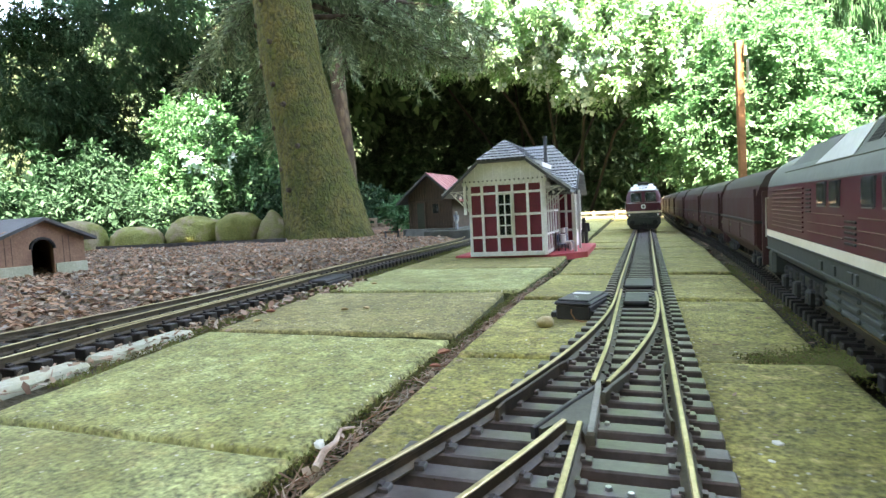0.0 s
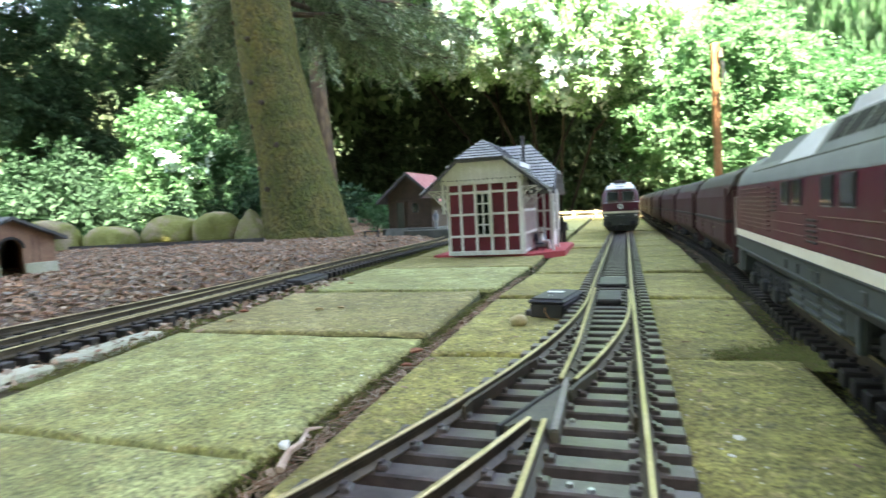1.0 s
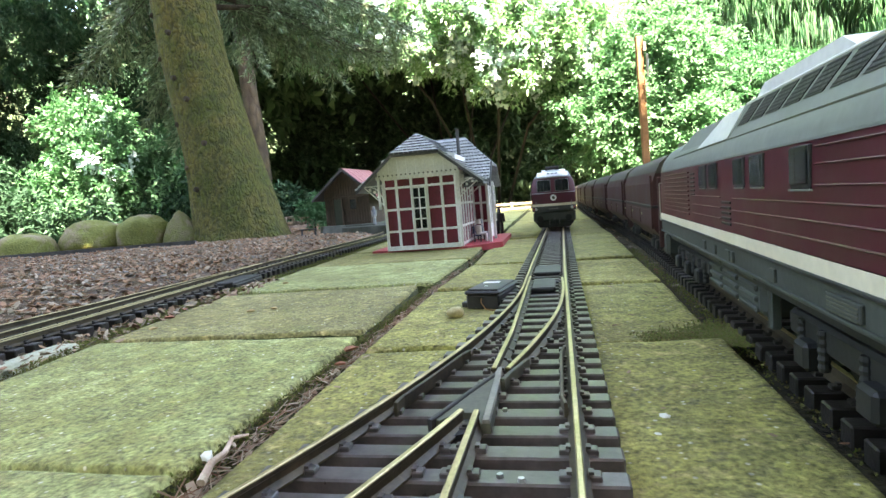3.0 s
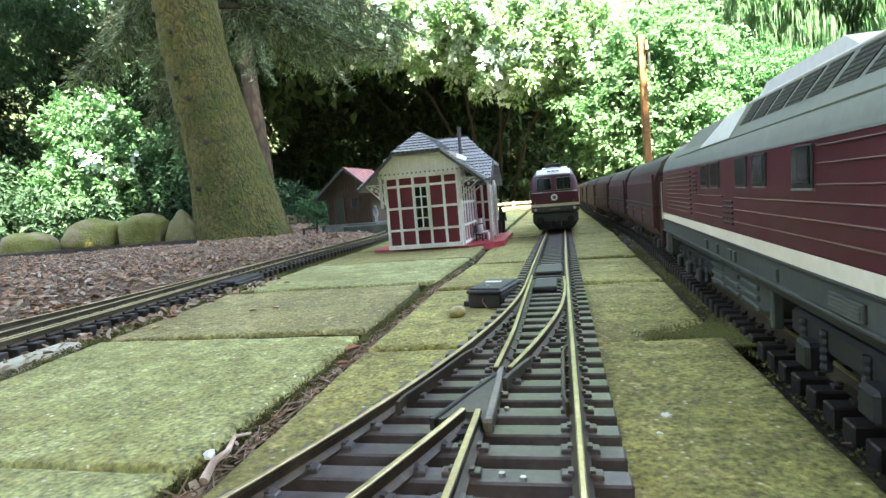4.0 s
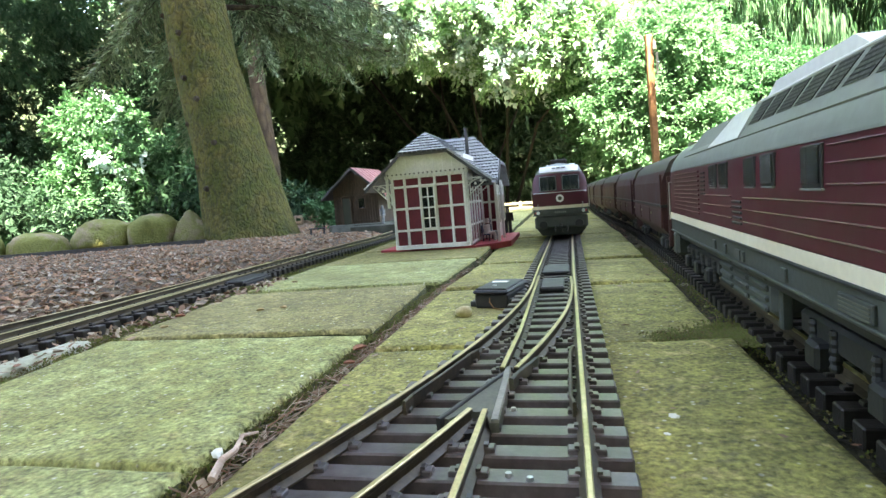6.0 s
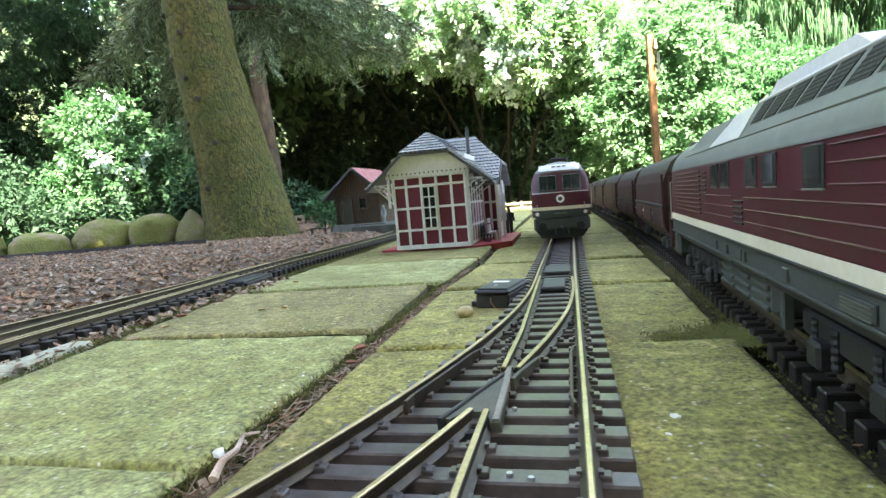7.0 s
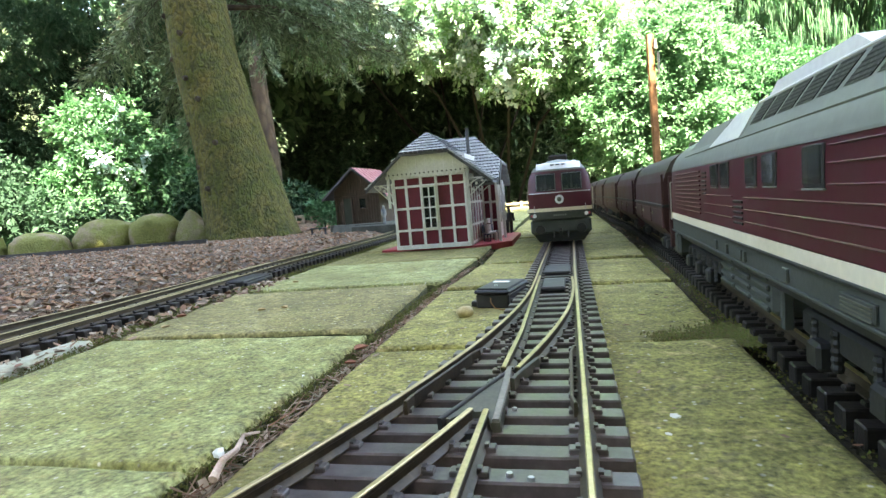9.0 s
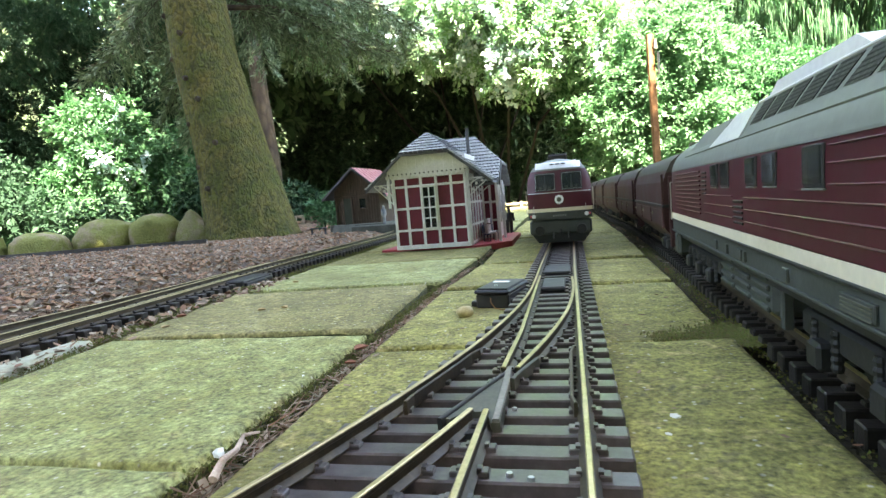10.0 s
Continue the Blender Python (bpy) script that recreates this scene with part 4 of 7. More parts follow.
# ---- plants ----
def leaf_cloud(name, blobs, count, size, mat, seed, slim=0.36, droop=0.2, clump=9, spreadf=1.0):
    """Leaves in clumps near the skin of several ellipsoids (x, y, z, rx, ry, rz)."""
    rng = np.random.default_rng(seed)
    w = np.array([b[3] * b[5] + b[4] * b[5] + b[3] * b[4] for b in blobs])
    per = count // clump
    which = rng.choice(len(blobs), per, p=w / w.sum())
    # clumps sit along short drooping sprays, so that gaps and shade show between them
    spray = 11
    which = np.repeat(which[: per // spray + 1], spray)[:per]
    B = np.array(blobs)[which]
    ns = per // spray + 1
    d = rng.normal(size=(ns, 3))
    d /= np.linalg.norm(d, axis=1)[:, None]
    rad = 1 - np.abs(rng.normal(0, 0.20, ns))
    way = d * 0.6 + rng.normal(size=(ns, 3)) * 0.7
    way[:, 2] -= 0.25 + droop * 0.5
    way /= np.linalg.norm(way, axis=1)[:, None]
    d, rad, way = (np.repeat(q, spray, 0)[:per] for q in (d, rad, way))
    rad = rad * (1 + 0.18 * np.sin(d[:, 0] * 7 + B[:, 0] * 3) * np.sin(d[:, 2] * 6 + B[:, 1]))
    step = np.tile(np.linspace(-0.5, 0.5, spray), ns)[:per]
    cen = B[:, :3] + d * B[:, 3:] * rad[:, None] + way * (step * size * 7.0)[:, None] + rng.normal(size=(per, 3)) * size * 0.55
    cen, dd = np.repeat(cen, clump, 0), np.repeat(d, clump, 0)
    n = len(cen)
    out = dd * 0.5 + rng.normal(size=(n, 3)) * 0.75 * spreadf
    out[:, 2] += 0.15 - droop
    out /= np.linalg.norm(out, axis=1)[:, None]
    ln = size * rng.uniform(0.6, 1.35, n)[:, None]
    base = cen + out * size * 0.25 + rng.normal(size=(n, 3)) * size * 0.22
    up = rng.normal(size=(n, 3)) * 0.45 + np.array([0, 0, 0.9]) + dd * 0.5
    side = np.cross(out, up)
    side /= np.linalg.norm(side, axis=1)[:, None] + 1e-9
    nor = np.cross(side, out)
    V = np.empty((n, 4, 3))
    V[:, 0] = base
    V[:, 1] = base + out * ln * 0.45 + side * ln * slim * 0.5 + nor * ln * 0.06
    V[:, 2] = base + out * ln - np.array([0, 0, 1]) * ln * droop * 0.5
    V[:, 3] = base + out * ln * 0.45 - side * ln * slim * 0.5 + nor * ln * 0.06
    k = np.arange(n)[:, None] * 4
    F = np.concatenate([k + np.array([[0, 1, 2]]), k + np.array([[0, 2, 3]])], 1).reshape(-1, 3)
    me = bpy.data.meshes.new(name)
    me.vertices.add(n * 4)
    me.vertices.foreach_set("co", V.reshape(-1))
    me.loops.add(len(F) * 3)
    me.loops.foreach_set("vertex_index", F.reshape(-1).astype(np.int32))
    me.polygons.add(len(F))
    me.polygons.foreach_set("loop_start", np.arange(len(F), dtype=np.int32) * 3)
    me.materials.append(mat)
    me.update(calc_edges=True)
    return me


def stems(foot, blobs, r, seed):
    """Bent stems from the foot into each clump of a shrub."""
    rnd = random.Random(seed)
    s = Shape()
    for b in blobs:
        a = Vector((foot[0] + rnd.gauss(0, 0.1), foot[1] + rnd.gauss(0, 0.1), foot[2]))
        e = Vector(b[:3])
        mid = a.lerp(e, 0.5) + Vector((rnd.gauss(0, 0.12), rnd.gauss(0, 0.12), 0.1))
        s.tube(a, mid + (mid - a) * 0.03, r, r * 0.7, 7).tube(mid, e, r * 0.7, r * 0.3, 7)
    return s


def shrub(name, label, category, foot, blobs, count, size, mat, seed, extra=None, **kw):
    root = thing(name, label, category)
    for i, b in enumerate(blobs[:4] if name != "fern_undergrowth" else []):
        part("stem", stems(foot, [b], 0.022, seed + i), BARK_SHADED, root, smooth=True)
    ob = part("crown", leaf_cloud("crown", blobs, count, size, mat, seed, **kw), mat, root)
    ob["kind"] = "stuff"
    if extra:
        m2, c2, s2 = extra
        ob = part("blossoms", leaf_cloud("blossoms", blobs, c2, s2, m2, seed + 50, slim=0.8), m2, root)
        ob["kind"] = "stuff"
    return root


def woods():
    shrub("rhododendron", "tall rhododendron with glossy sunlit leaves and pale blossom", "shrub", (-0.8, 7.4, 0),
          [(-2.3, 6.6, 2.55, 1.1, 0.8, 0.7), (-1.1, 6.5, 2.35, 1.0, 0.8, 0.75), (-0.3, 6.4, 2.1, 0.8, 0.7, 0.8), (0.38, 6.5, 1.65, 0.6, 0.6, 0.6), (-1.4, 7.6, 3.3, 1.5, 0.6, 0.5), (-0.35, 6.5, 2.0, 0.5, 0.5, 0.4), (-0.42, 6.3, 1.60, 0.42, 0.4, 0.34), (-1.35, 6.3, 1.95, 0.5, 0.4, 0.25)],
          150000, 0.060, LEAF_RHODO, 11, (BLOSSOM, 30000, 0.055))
    shrub("hazel_shrub", "bright green leafy shrub in full sun", "shrub", (0.9, 6.4, 0),
          [(0.75, 6.0, 0.8, 0.55, 0.5, 0.55), (1.05, 5.9, 1.35, 0.55, 0.5, 0.5), (1.25, 5.7, 0.5, 0.35, 0.4, 0.45), (0.9, 6.1, 0.25, 0.6, 0.4, 0.3)],
          64000, 0.048, LEAF_LIGHT, 12, slim=0.5)
    shrub("laurel_shrub", "dense mid green shrub behind the train", "shrub", (2.6, 7.6, 0),
          [(2.0, 7.5, 0.85, 0.8, 0.6, 0.7), (2.9, 7.6, 0.85, 0.8, 0.6, 0.6), (2.3, 7.7, 1.25, 0.6, 0.6, 0.4), (3.7, 7.7, 0.75, 0.7, 0.6, 0.6), (1.7, 7.6, 0.4, 0.6, 0.5, 0.5), (0.10, 6.6, 1.25, 0.36, 0.35, 0.42), (0.35, 6.5, 0.80, 0.30, 0.3, 0.45)],
          64000, 0.055, LEAF_MID, 13, slim=0.45)
    shrub("weeping_willow", "pale green weeping willow hanging behind the shrubs", "tree", (4.2, 11.0, 0),
          [(2.4, 10.2, 3.0, 1.4, 1.0, 1.2), (4.0, 10.2, 2.7, 1.6, 1.0, 1.4), (5.8, 10.2, 2.5, 1.6, 1.0, 1.6), (7.4, 9.6, 2.4, 1.4, 1.0, 1.6), (3.6, 11, 4.4, 2.2, 1.2, 1.2)],
          75000, 0.17, LEAF_LIGHT, 14, slim=0.10, droop=1.6, spreadf=0.35)
    shrub("elder_shrub", "light green shrub with pale blossom behind mossy boulders", "shrub", (-3.9, 4.6, 0),
          [(-3.95, 4.4, 0.55, 0.45, 0.4, 0.5), (-3.5, 4.6, 0.42, 0.5, 0.4, 0.4), (-4.1, 4.4, 1.0, 0.28, 0.3, 0.32), (-3.2, 4.8, 0.65, 0.4, 0.4, 0.5), (-4.3, 4.3, 0.3, 0.4, 0.4, 0.3)],
          52000, 0.050, LEAF_ELDER, 15, (BLOSSOM, 2200, 0.045), slim=0.4)
    shrub("yew_tree", "dark green yew with layered branches", "tree", (-6.0, 5.6, 0),
          [(-6.6, 5.2, 1.3, 0.8, 0.6, 0.55), (-5.2, 6.0, 1.6, 0.8, 0.7, 0.5), (-6.0, 5.0, 0.6, 0.7, 0.5, 0.5), (-6.5, 4.6, 1.75, 0.75, 0.5, 0.85)],
          64000, 0.06, LEAF_YEW, 16, slim=0.3, droop=0.5)
    shrub("larch_tree", "pale green larch with light showing between its branches", "tree", (-5.8, 6.4, 0),
          [(-6.3, 5.4, 2.3, 1.0, 0.8, 0.6), (-5.4, 5.8, 2.9, 1.1, 0.9, 0.7), (-4.6, 6.4, 2.4, 0.8, 0.7, 0.8), (-6.2, 5.8, 3.7, 1.4, 1.0, 0.7)],
          70000, 0.058, LEAF_LARCH, 22, slim=0.3, droop=0.5)
    shrub("fern_undergrowth", "low green undergrowth at the edge of the bed", "shrub", (-4.6, 3.6, 0),
          [(-4.5, 3.6, 0.2, 0.5, 0.35, 0.28), (-4.7, 2.9, 0.18, 0.3, 0.4, 0.26), (-5.6, 3.3, 0.35, 0.4, 0.5, 0.42), (-5.0, 3.9, 0.35, 0.6, 0.4, 0.4), (-3.9, 4.0, 0.15, 0.5, 0.3, 0.25), (-3.2, 4.2, 0.12, 0.5, 0.3, 0.25), (-2.6, 4.6, 0.15, 0.4, 0.3, 0.3)],
          24000, 0.06, LEAF_YEW, 17, slim=0.4)
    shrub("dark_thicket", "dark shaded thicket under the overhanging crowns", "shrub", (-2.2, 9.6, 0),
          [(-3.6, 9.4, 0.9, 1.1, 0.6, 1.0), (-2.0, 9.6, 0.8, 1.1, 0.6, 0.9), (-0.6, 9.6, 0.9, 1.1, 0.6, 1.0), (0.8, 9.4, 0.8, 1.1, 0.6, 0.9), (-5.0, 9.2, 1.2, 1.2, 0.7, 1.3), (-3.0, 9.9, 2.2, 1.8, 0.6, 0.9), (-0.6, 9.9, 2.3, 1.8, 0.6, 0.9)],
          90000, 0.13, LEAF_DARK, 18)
    # Crown added mostly above the view, to keep sun out of the hollow.
    shrub("beech_tree", "dense dark crown added to keep sun out of the hollow", "tree", (-1.6, 9.0, 0),
          [(-3.6, 7.9, 3.3, 1.5, 1.2, 0.6), (-1.6, 8.0, 3.5, 1.5, 1.2, 0.6), (0.3, 8.2, 3.3, 1.4, 1.1, 0.6), (-2.6, 8.6, 4.2, 2.4, 1.2, 0.7), (-0.4, 8.8, 4.2, 2.0, 1.2, 0.7), (-4.6, 7.4, 2.6, 1.2, 1.0, 0.7), (-3.0, 6.9, 3.0, 1.2, 0.9, 0.5), (-1.6, 7.3, 3.0, 1.3, 0.8, 0.4), (-2.4, 7.6, 2.7, 1.4, 0.8, 0.4)],
          90000, 0.18, LEAF_DARK, 21, slim=0.5)
    shrub("far_tree_line", "tall dark green trees closing the garden", "trees", (-3, 14, 0),
          [(-11, 9, 3, 2.5, 1.5, 3), (-8, 12, 4, 3, 1.5, 4), (-4, 14, 4, 3, 1.5, 4), (0, 14.5, 4, 3, 1.5, 4), (4, 14.5, 3.5, 3, 1.5, 3.6), (8, 14, 3.5, 3, 1.5, 3.6), (12, 11, 3, 3, 2, 3.4), (-13, 5, 3, 2, 2, 3)],
          60000, 0.30, LEAF_DARK, 19)


def trunk_mesh(name, centres, radii, mat, seed, rings=90, n=72, rough=0.03, flare=0.0):
    """A leaning trunk with uneven bark and a flared, ridged foot."""
    zs = [c[2] for c in centres]
    v, f = [], []
    for j in range(rings + 1):
        z = zs[0] + (zs[-1] - zs[0]) * j / rings
        x, y, r = (float(np.interp(z, zs, q)) for q in ([c[0] for c in centres], [c[1] for c in centres], radii))
        for i in range(n):
            a = 2 * math.pi * i / n
            k = 1 + rough * noise.noise((math.cos(a) * 2.2, math.sin(a) * 2.2, z * 3 + seed)) + rough * 0.7 * noise.noise((math.cos(a) * 9, math.sin(a) * 9, z * 9 + seed))
            k += flare * math.exp(-(z - zs[0]) / 0.09) * (1 + 0.6 * math.sin(5 * a + seed))
            v.append((x + math.cos(a) * r * k, y + math.sin(a) * r * k, z))
    for j in range(rings):
        for i in range(n):
            f.append((j * n + i, j * n + (i + 1) % n, (j + 1) * n + (i + 1) % n, (j + 1) * n + i))
    return quick(name, v, f, mat, True)


def needle_branch(a, b, sag, count, seed, size=0.042):
    """A conifer limb from a to b with hanging twigs of needles; returns limb and needles."""
    rnd = random.Random(seed)
    a, b = Vector(a), Vector(b)
    pts = [a.lerp(b, t) + Vector((0, 0, -sag * t * t + 0.03 * math.sin(t * 9 + seed))) for t in np.linspace(0, 1, 9)]
    limb = Shape()
    for i in range(8):
        limb.tube(pts[i], pts[i + 1], 0.016 * (1 - i / 9), 0.016 * (1 - (i + 1) / 9), 7)
    v, f = [], []
    d = (b - a).normalized()
    lat = d.cross(Vector((0, 0, 1))).normalized()
    for k in range(count):
        t = 0.12 + 0.88 * (k + rnd.random()) / count
        p = pts[min(7, int(t * 8))].lerp(pts[min(8, int(t * 8) + 1)], (t * 8) % 1)
        reach = rnd.uniform(0.10, 0.30) * (1.15 - 0.6 * t)
        way = (lat * (1 if k % 2 else -1) * rnd.uniform(0.4, 1.0) + d * 0.5 + Vector((0, 0, -rnd.uniform(0.25, 0.9)))).normalized()
        limb.tube(p, p + way * reach, 0.0025, 0.001, 5)
        for _ in range(int(42 * reach / 0.2)):
            u = rnd.random()
            q = p + way * reach * u + Vector((0, 0, -0.04 * u * u))
            g = (way * 0.9 + Vector((rnd.gauss(0, 0.55), rnd.gauss(0, 0.55), rnd.gauss(-0.1, 0.5)))).normalized()
            w = g.cross(Vector((rnd.gauss(0, 1), rnd.gauss(0, 1), rnd.gauss(0, 1)))).normalized()
            ln = size * rnd.uniform(0.5, 1.3)
            i = len(v)
            v += [tuple(q), tuple(q + g * ln * 0.5 + w * ln * 0.11), tuple(q + g * ln), tuple(q + g * ln * 0.5 - w * ln * 0.11)]
            f += [(i, i + 1, i + 2), (i, i + 2, i + 3)]
    return limb, quick("needles", v, f, LEAF_BLUE)


def trees():
    root = thing("spruce_tree", "thick mossy leaning spruce trunk with drooping silver-green branches", "tree")
    cs = [(-1.565, 2.60, -0.02), (-1.590, 2.61, 0.134), (-1.632, 2.62, 0.352), (-1.665, 2.63, 0.516), (-1.722, 2.64, 0.762), (-1.768, 2.65, 0.953), (-1.795, 2.66, 1.17), (-1.84, 2.68, 1.5), (-1.96, 2.72, 4.0)]
    rs = [0.232, 0.214, 0.192, 0.178, 0.165, 0.160, 0.155, 0.15, 0.10]
    part("trunk", trunk_mesh("trunk", cs, rs, BARK_MOSSY, 3, 150, 96, 0.035, 0.10), BARK_MOSSY, root)
    rnd = random.Random(7)
    for i in range(11):
        z = 0.25 + 0.11 * i
        c = [float(np.interp(z, [q[2] for q in cs], [q[k] for q in cs])) for k in (0, 1)]
        a = rnd.uniform(-2.4, -0.9)
        r = float(np.interp(z, [q[2] for q in cs], rs))
        d = Vector((math.cos(a), math.sin(a), 0.1))
        p = Vector((*c, z)) + d * r * 0.96
        part("branch_stub", Shape().tube(p, p + d * 0.02, 0.016, 0.010, 8), BARK_BROWN, root, "dark broken branch stub")
    ends = [((-1.7, 2.75, 1.25), (-1.05, 3.5, 1.22), 0.16, 800), ((-1.7, 2.75, 1.40), (-1.2, 4.1, 1.46), 0.24, 900), ((-1.7, 2.8, 1.28), (-1.45, 3.8, 1.24), 0.2, 600),
            ((-1.75, 2.7, 1.42), (-0.85, 3.5, 1.34), 0.12, 900), ((-1.75, 2.75, 1.5), (-1.0, 4.2, 1.5), 0.2, 800),
            ((-1.75, 2.7, 1.25), (-2.35, 3.1, 1.15), 0.35, 900), ((-1.75, 2.7, 1.05), (-2.25, 3.2, 0.95), 0.32, 800), ((-1.75, 2.7, 1.4), (-2.8, 3.0, 1.35), 0.35, 1000),
            ((-1.7, 2.75, 1.5), (-2.1, 3.9, 1.5), 0.3, 900), ((-1.75, 2.7, 1.6), (-3.0, 3.5, 1.7), 0.3, 900)]
    for i, (a, b, sag, n) in enumerate(ends):
        limb, me = needle_branch(a, b, sag, n // 10, 30 + i)
        ob = part("branch", limb, BARK_BROWN, root)
        part("needles", me, LEAF_BLUE, ob)["kind"] = "stuff"
    # leaf masses added overhead, out of view, to shade the railway
    crown = leaf_cloud("upper_crown", SHADE_BLOBS, 96000, 0.20, LEAF_DARK, 40, slim=0.4)
    part("upper_crown", crown, LEAF_DARK, root)["kind"] = "stuff"
    two = thing("pine_tree", "slim brown pine trunk in the shade", "tree")
    part("trunk", trunk_mesh("trunk", [(-2.625, 4.75, -0.03), (-2.635, 4.75, 0.62), (-2.67, 4.76, 1.12), (-2.70, 4.77, 1.62), (-2.75, 4.78, 4.0)], [0.10, 0.082, 0.072, 0.066, 0.04], BARK_BROWN, 9, 70, 40, 0.05, 0.15), BARK_BROWN, two)
    part("crown", leaf_cloud("crown", [(-2.7, 4.9, 3.4, 1.0, 0.9, 0.7), (-2.6, 4.8, 4.2, 0.8, 0.8, 0.6)], 6000, 0.16, LEAF_DARK, 41), LEAF_DARK, two)["kind"] = "stuff"


# Leaf masses set along the sun's rays to keep what lies below shaded.
SHADE_BLOBS = [(-4.9, 2.9, 4.8, 1.4, 1.1, 0.4), (-6.3, 2.6, 4.8, 1.3, 1.0, 0.4), (-4.7, 4.6, 5.2, 1.3, 1.0, 0.4), (-0.2, 0.3, 4.3, 1.3, 1.1, 0.5), (1.6, 0.0, 4.1, 1.5, 1.2, 0.5), (-0.6, -0.6, 4.6, 1.6, 1.4, 0.5), (2.4, -1.8, 4.4, 1.6, 1.5, 0.5), (0.7, -2.4, 4.8, 1.6, 1.3, 0.5), (4.2, -1.0, 4.4, 1.5, 1.4, 0.5), (4.3, -2.9, 4.6, 1.6, 1.3, 0.5), (3.3, 0.4, 4.2, 1.2, 1.0, 0.4), (-2.3, -2.4, 4.9, 1.5, 1.3, 0.5), (-1.2, 2.2, 4.5, 1.0, 0.8, 0.4), (2.0, 1.0, 4.2, 0.9, 0.7, 0.4)]


def boulder(at, size, seed, label, turn=0, mat=None):
    bm = bmesh.new()
    bmesh.ops.create_icosphere(bm, subdivisions=4, radius=1)
    for q in bm.verts:
        p = q.co.normalized()
        k = 1 + 0.16 * noise.noise(p * 1.3 + Vector((seed, 0, 0))) + 0.06 * noise.noise(p * 4 + Vector((seed, 3, 0)))
        p = Vector([math.copysign(abs(c) ** 0.75, c) for c in p])
        taper = 1 - 0.55 * max(0, p.z) if mat else 1
        q.co = Vector((p.x * size[0] * taper, p.y * size[1] * taper, max(-0.35, p.z) * size[2])) * k
    me = bpy.data.meshes.new("boulder")
    bm.to_mesh(me)
    bm.free()
    me.materials.append(mat or MOSSY_ROCK)
    me.polygons.foreach_set("use_smooth", [True] * len(me.polygons))
    ob = new("boulder", me)
    ob.matrix_basis = pose(*at, 0, 0, turn)
    return tagged(ob, label, "boulder", "boulders along the bed")


def garden_things():
    boulder((-2.23, 2.36, 0.065), (0.150, 0.12, 0.095), 1.0, "rounded boulder covered with green moss")
    boulder((-1.995, 2.42, 0.065), (0.105, 0.12, 0.105), 4.0, "rounded boulder covered with yellow-green moss")
    boulder((-1.815, 2.46, 0.05), (0.090, 0.07, 0.118), 7.5, "pointed brown-grey stone beside the tree", 20, MOSSY_STONE)
    boulder((-2.45, 2.20, 0.035), (0.135, 0.11, 0.09), 9.0, "low boulder overgrown with moss", -10)
    boulder((-2.68, 2.05, 0.05), (0.12, 0.11, 0.115), 13.0, "brownish boulder with thin moss", 15)
    e = thing("bed_edging", "thin dark edging strip behind the mulch bed", "edging")
    part("strip", Shape().sweep([(-3.0, 1.93, 0.0), (-2.5, 2.06, 0.0), (-2.0, 2.20, 0.0), (-1.62, 2.29, 0.0)], [(-0.006, 0), (0.006, 0), (0.006, 0.035), (-0.006, 0.035)]), GREYWOOD, e)
    st = thing("wooden_post", "raw orange-brown timber post in the shrubs", "post", at=pose(0.585, 4.0, -0.03))
    part("post", Shape().box(-0.021, 0.021, -0.021, 0.021, 0, 1.12, 0.004, pose(0, 0, 0, 0, -1.0, 8)), TIMBER, st)
    part("bracket", Shape().box(0.02, 0.034, -0.03, -0.012, 0.86, 1.0, 0.003), STEEL, st)
    part("insulator", Shape().tube((0.012, -0.034, 1.02), (0.012, -0.034, 1.08), 0.013, 0.009, 10), PALE, st, "pale fitting")
    # Rows of boards stand in for a far track edge lying in the sun.
    for y, x0, x1, n in ((5.62, -1.2, 0.05, 2), (4.35, -2.35, -1.9, 3)):
        fe = thing("low_timber_edging", "low row of boards in place of a far sunlit track edge", "edging")
        for k in range(n):
            part("board", Shape().box(x0, x1, y + 0.004 * k, y + 0.03 + 0.004 * k, -0.015 + k * 0.045, 0.008 + k * 0.045, 0.003, pose(0, 0, 0, 0, 0, 0)), SUNBOARD, fe)
        for k in range(6):
            x = x0 + (x1 - x0) * (k + 0.5) / 6
            part("peg", Shape().box(x - 0.012, x + 0.012, y - 0.02, y - 0.001, -0.03, 0.034 * n - 0.006, 0.002), SUNBOARD, fe)
    bm = bmesh.new()
    bmesh.ops.create_icosphere(bm, subdivisions=3, radius=1)
    for q in bm.verts:
        k = 1 + 0.12 * noise.noise(q.co * 1.6)
        q.co = Vector((q.co.x * 0.0095, q.co.y * 0.008, q.co.z * 0.0062)) * k
    me = bpy.data.meshes.new("pebble")
    bm.to_mesh(me)
    bm.free()
    me.materials.append(surf("ochre_pebble", (0.40, 0.32, 0.14), (0.54, 0.45, 0.24), 120, 0.6))
    me.polygons.foreach_set("use_smooth", [True] * len(me.polygons))
    p = tagged(new("pebble", me), "small rounded ochre pebble on a slab", "pebble")
    p.matrix_basis = pose(-0.0935, 0.577, 0.0055, 0, 0, 20)
    for x, y, s in ((0.0690, 0.3065, 0.0036), (-0.1735, 0.366, 0.0050), (-0.160, 0.245, 0.0050), (0.062, 0.285, 0.0020), (0.096, 0.42, 0.0026)):
        bm = bmesh.new()
        bmesh.ops.create_icosphere(bm, subdivisions=1, radius=s)
        for q in bm.verts:
            q.co = q.co * (1 + 0.6 * noise.noise(q.co * 300 + Vector((x * 50, 0, 0))))
            q.co.z *= 0.4
            q.co.x *= 0.6
        me = bpy.data.meshes.new("stone_chip")
        bm.to_mesh(me)
        bm.free()
        me.materials.append(CREAMBOARD)
        ob = tagged(new("stone_chip", me), "small pale stone chip lying on the slabs", "stone", "stone chips")
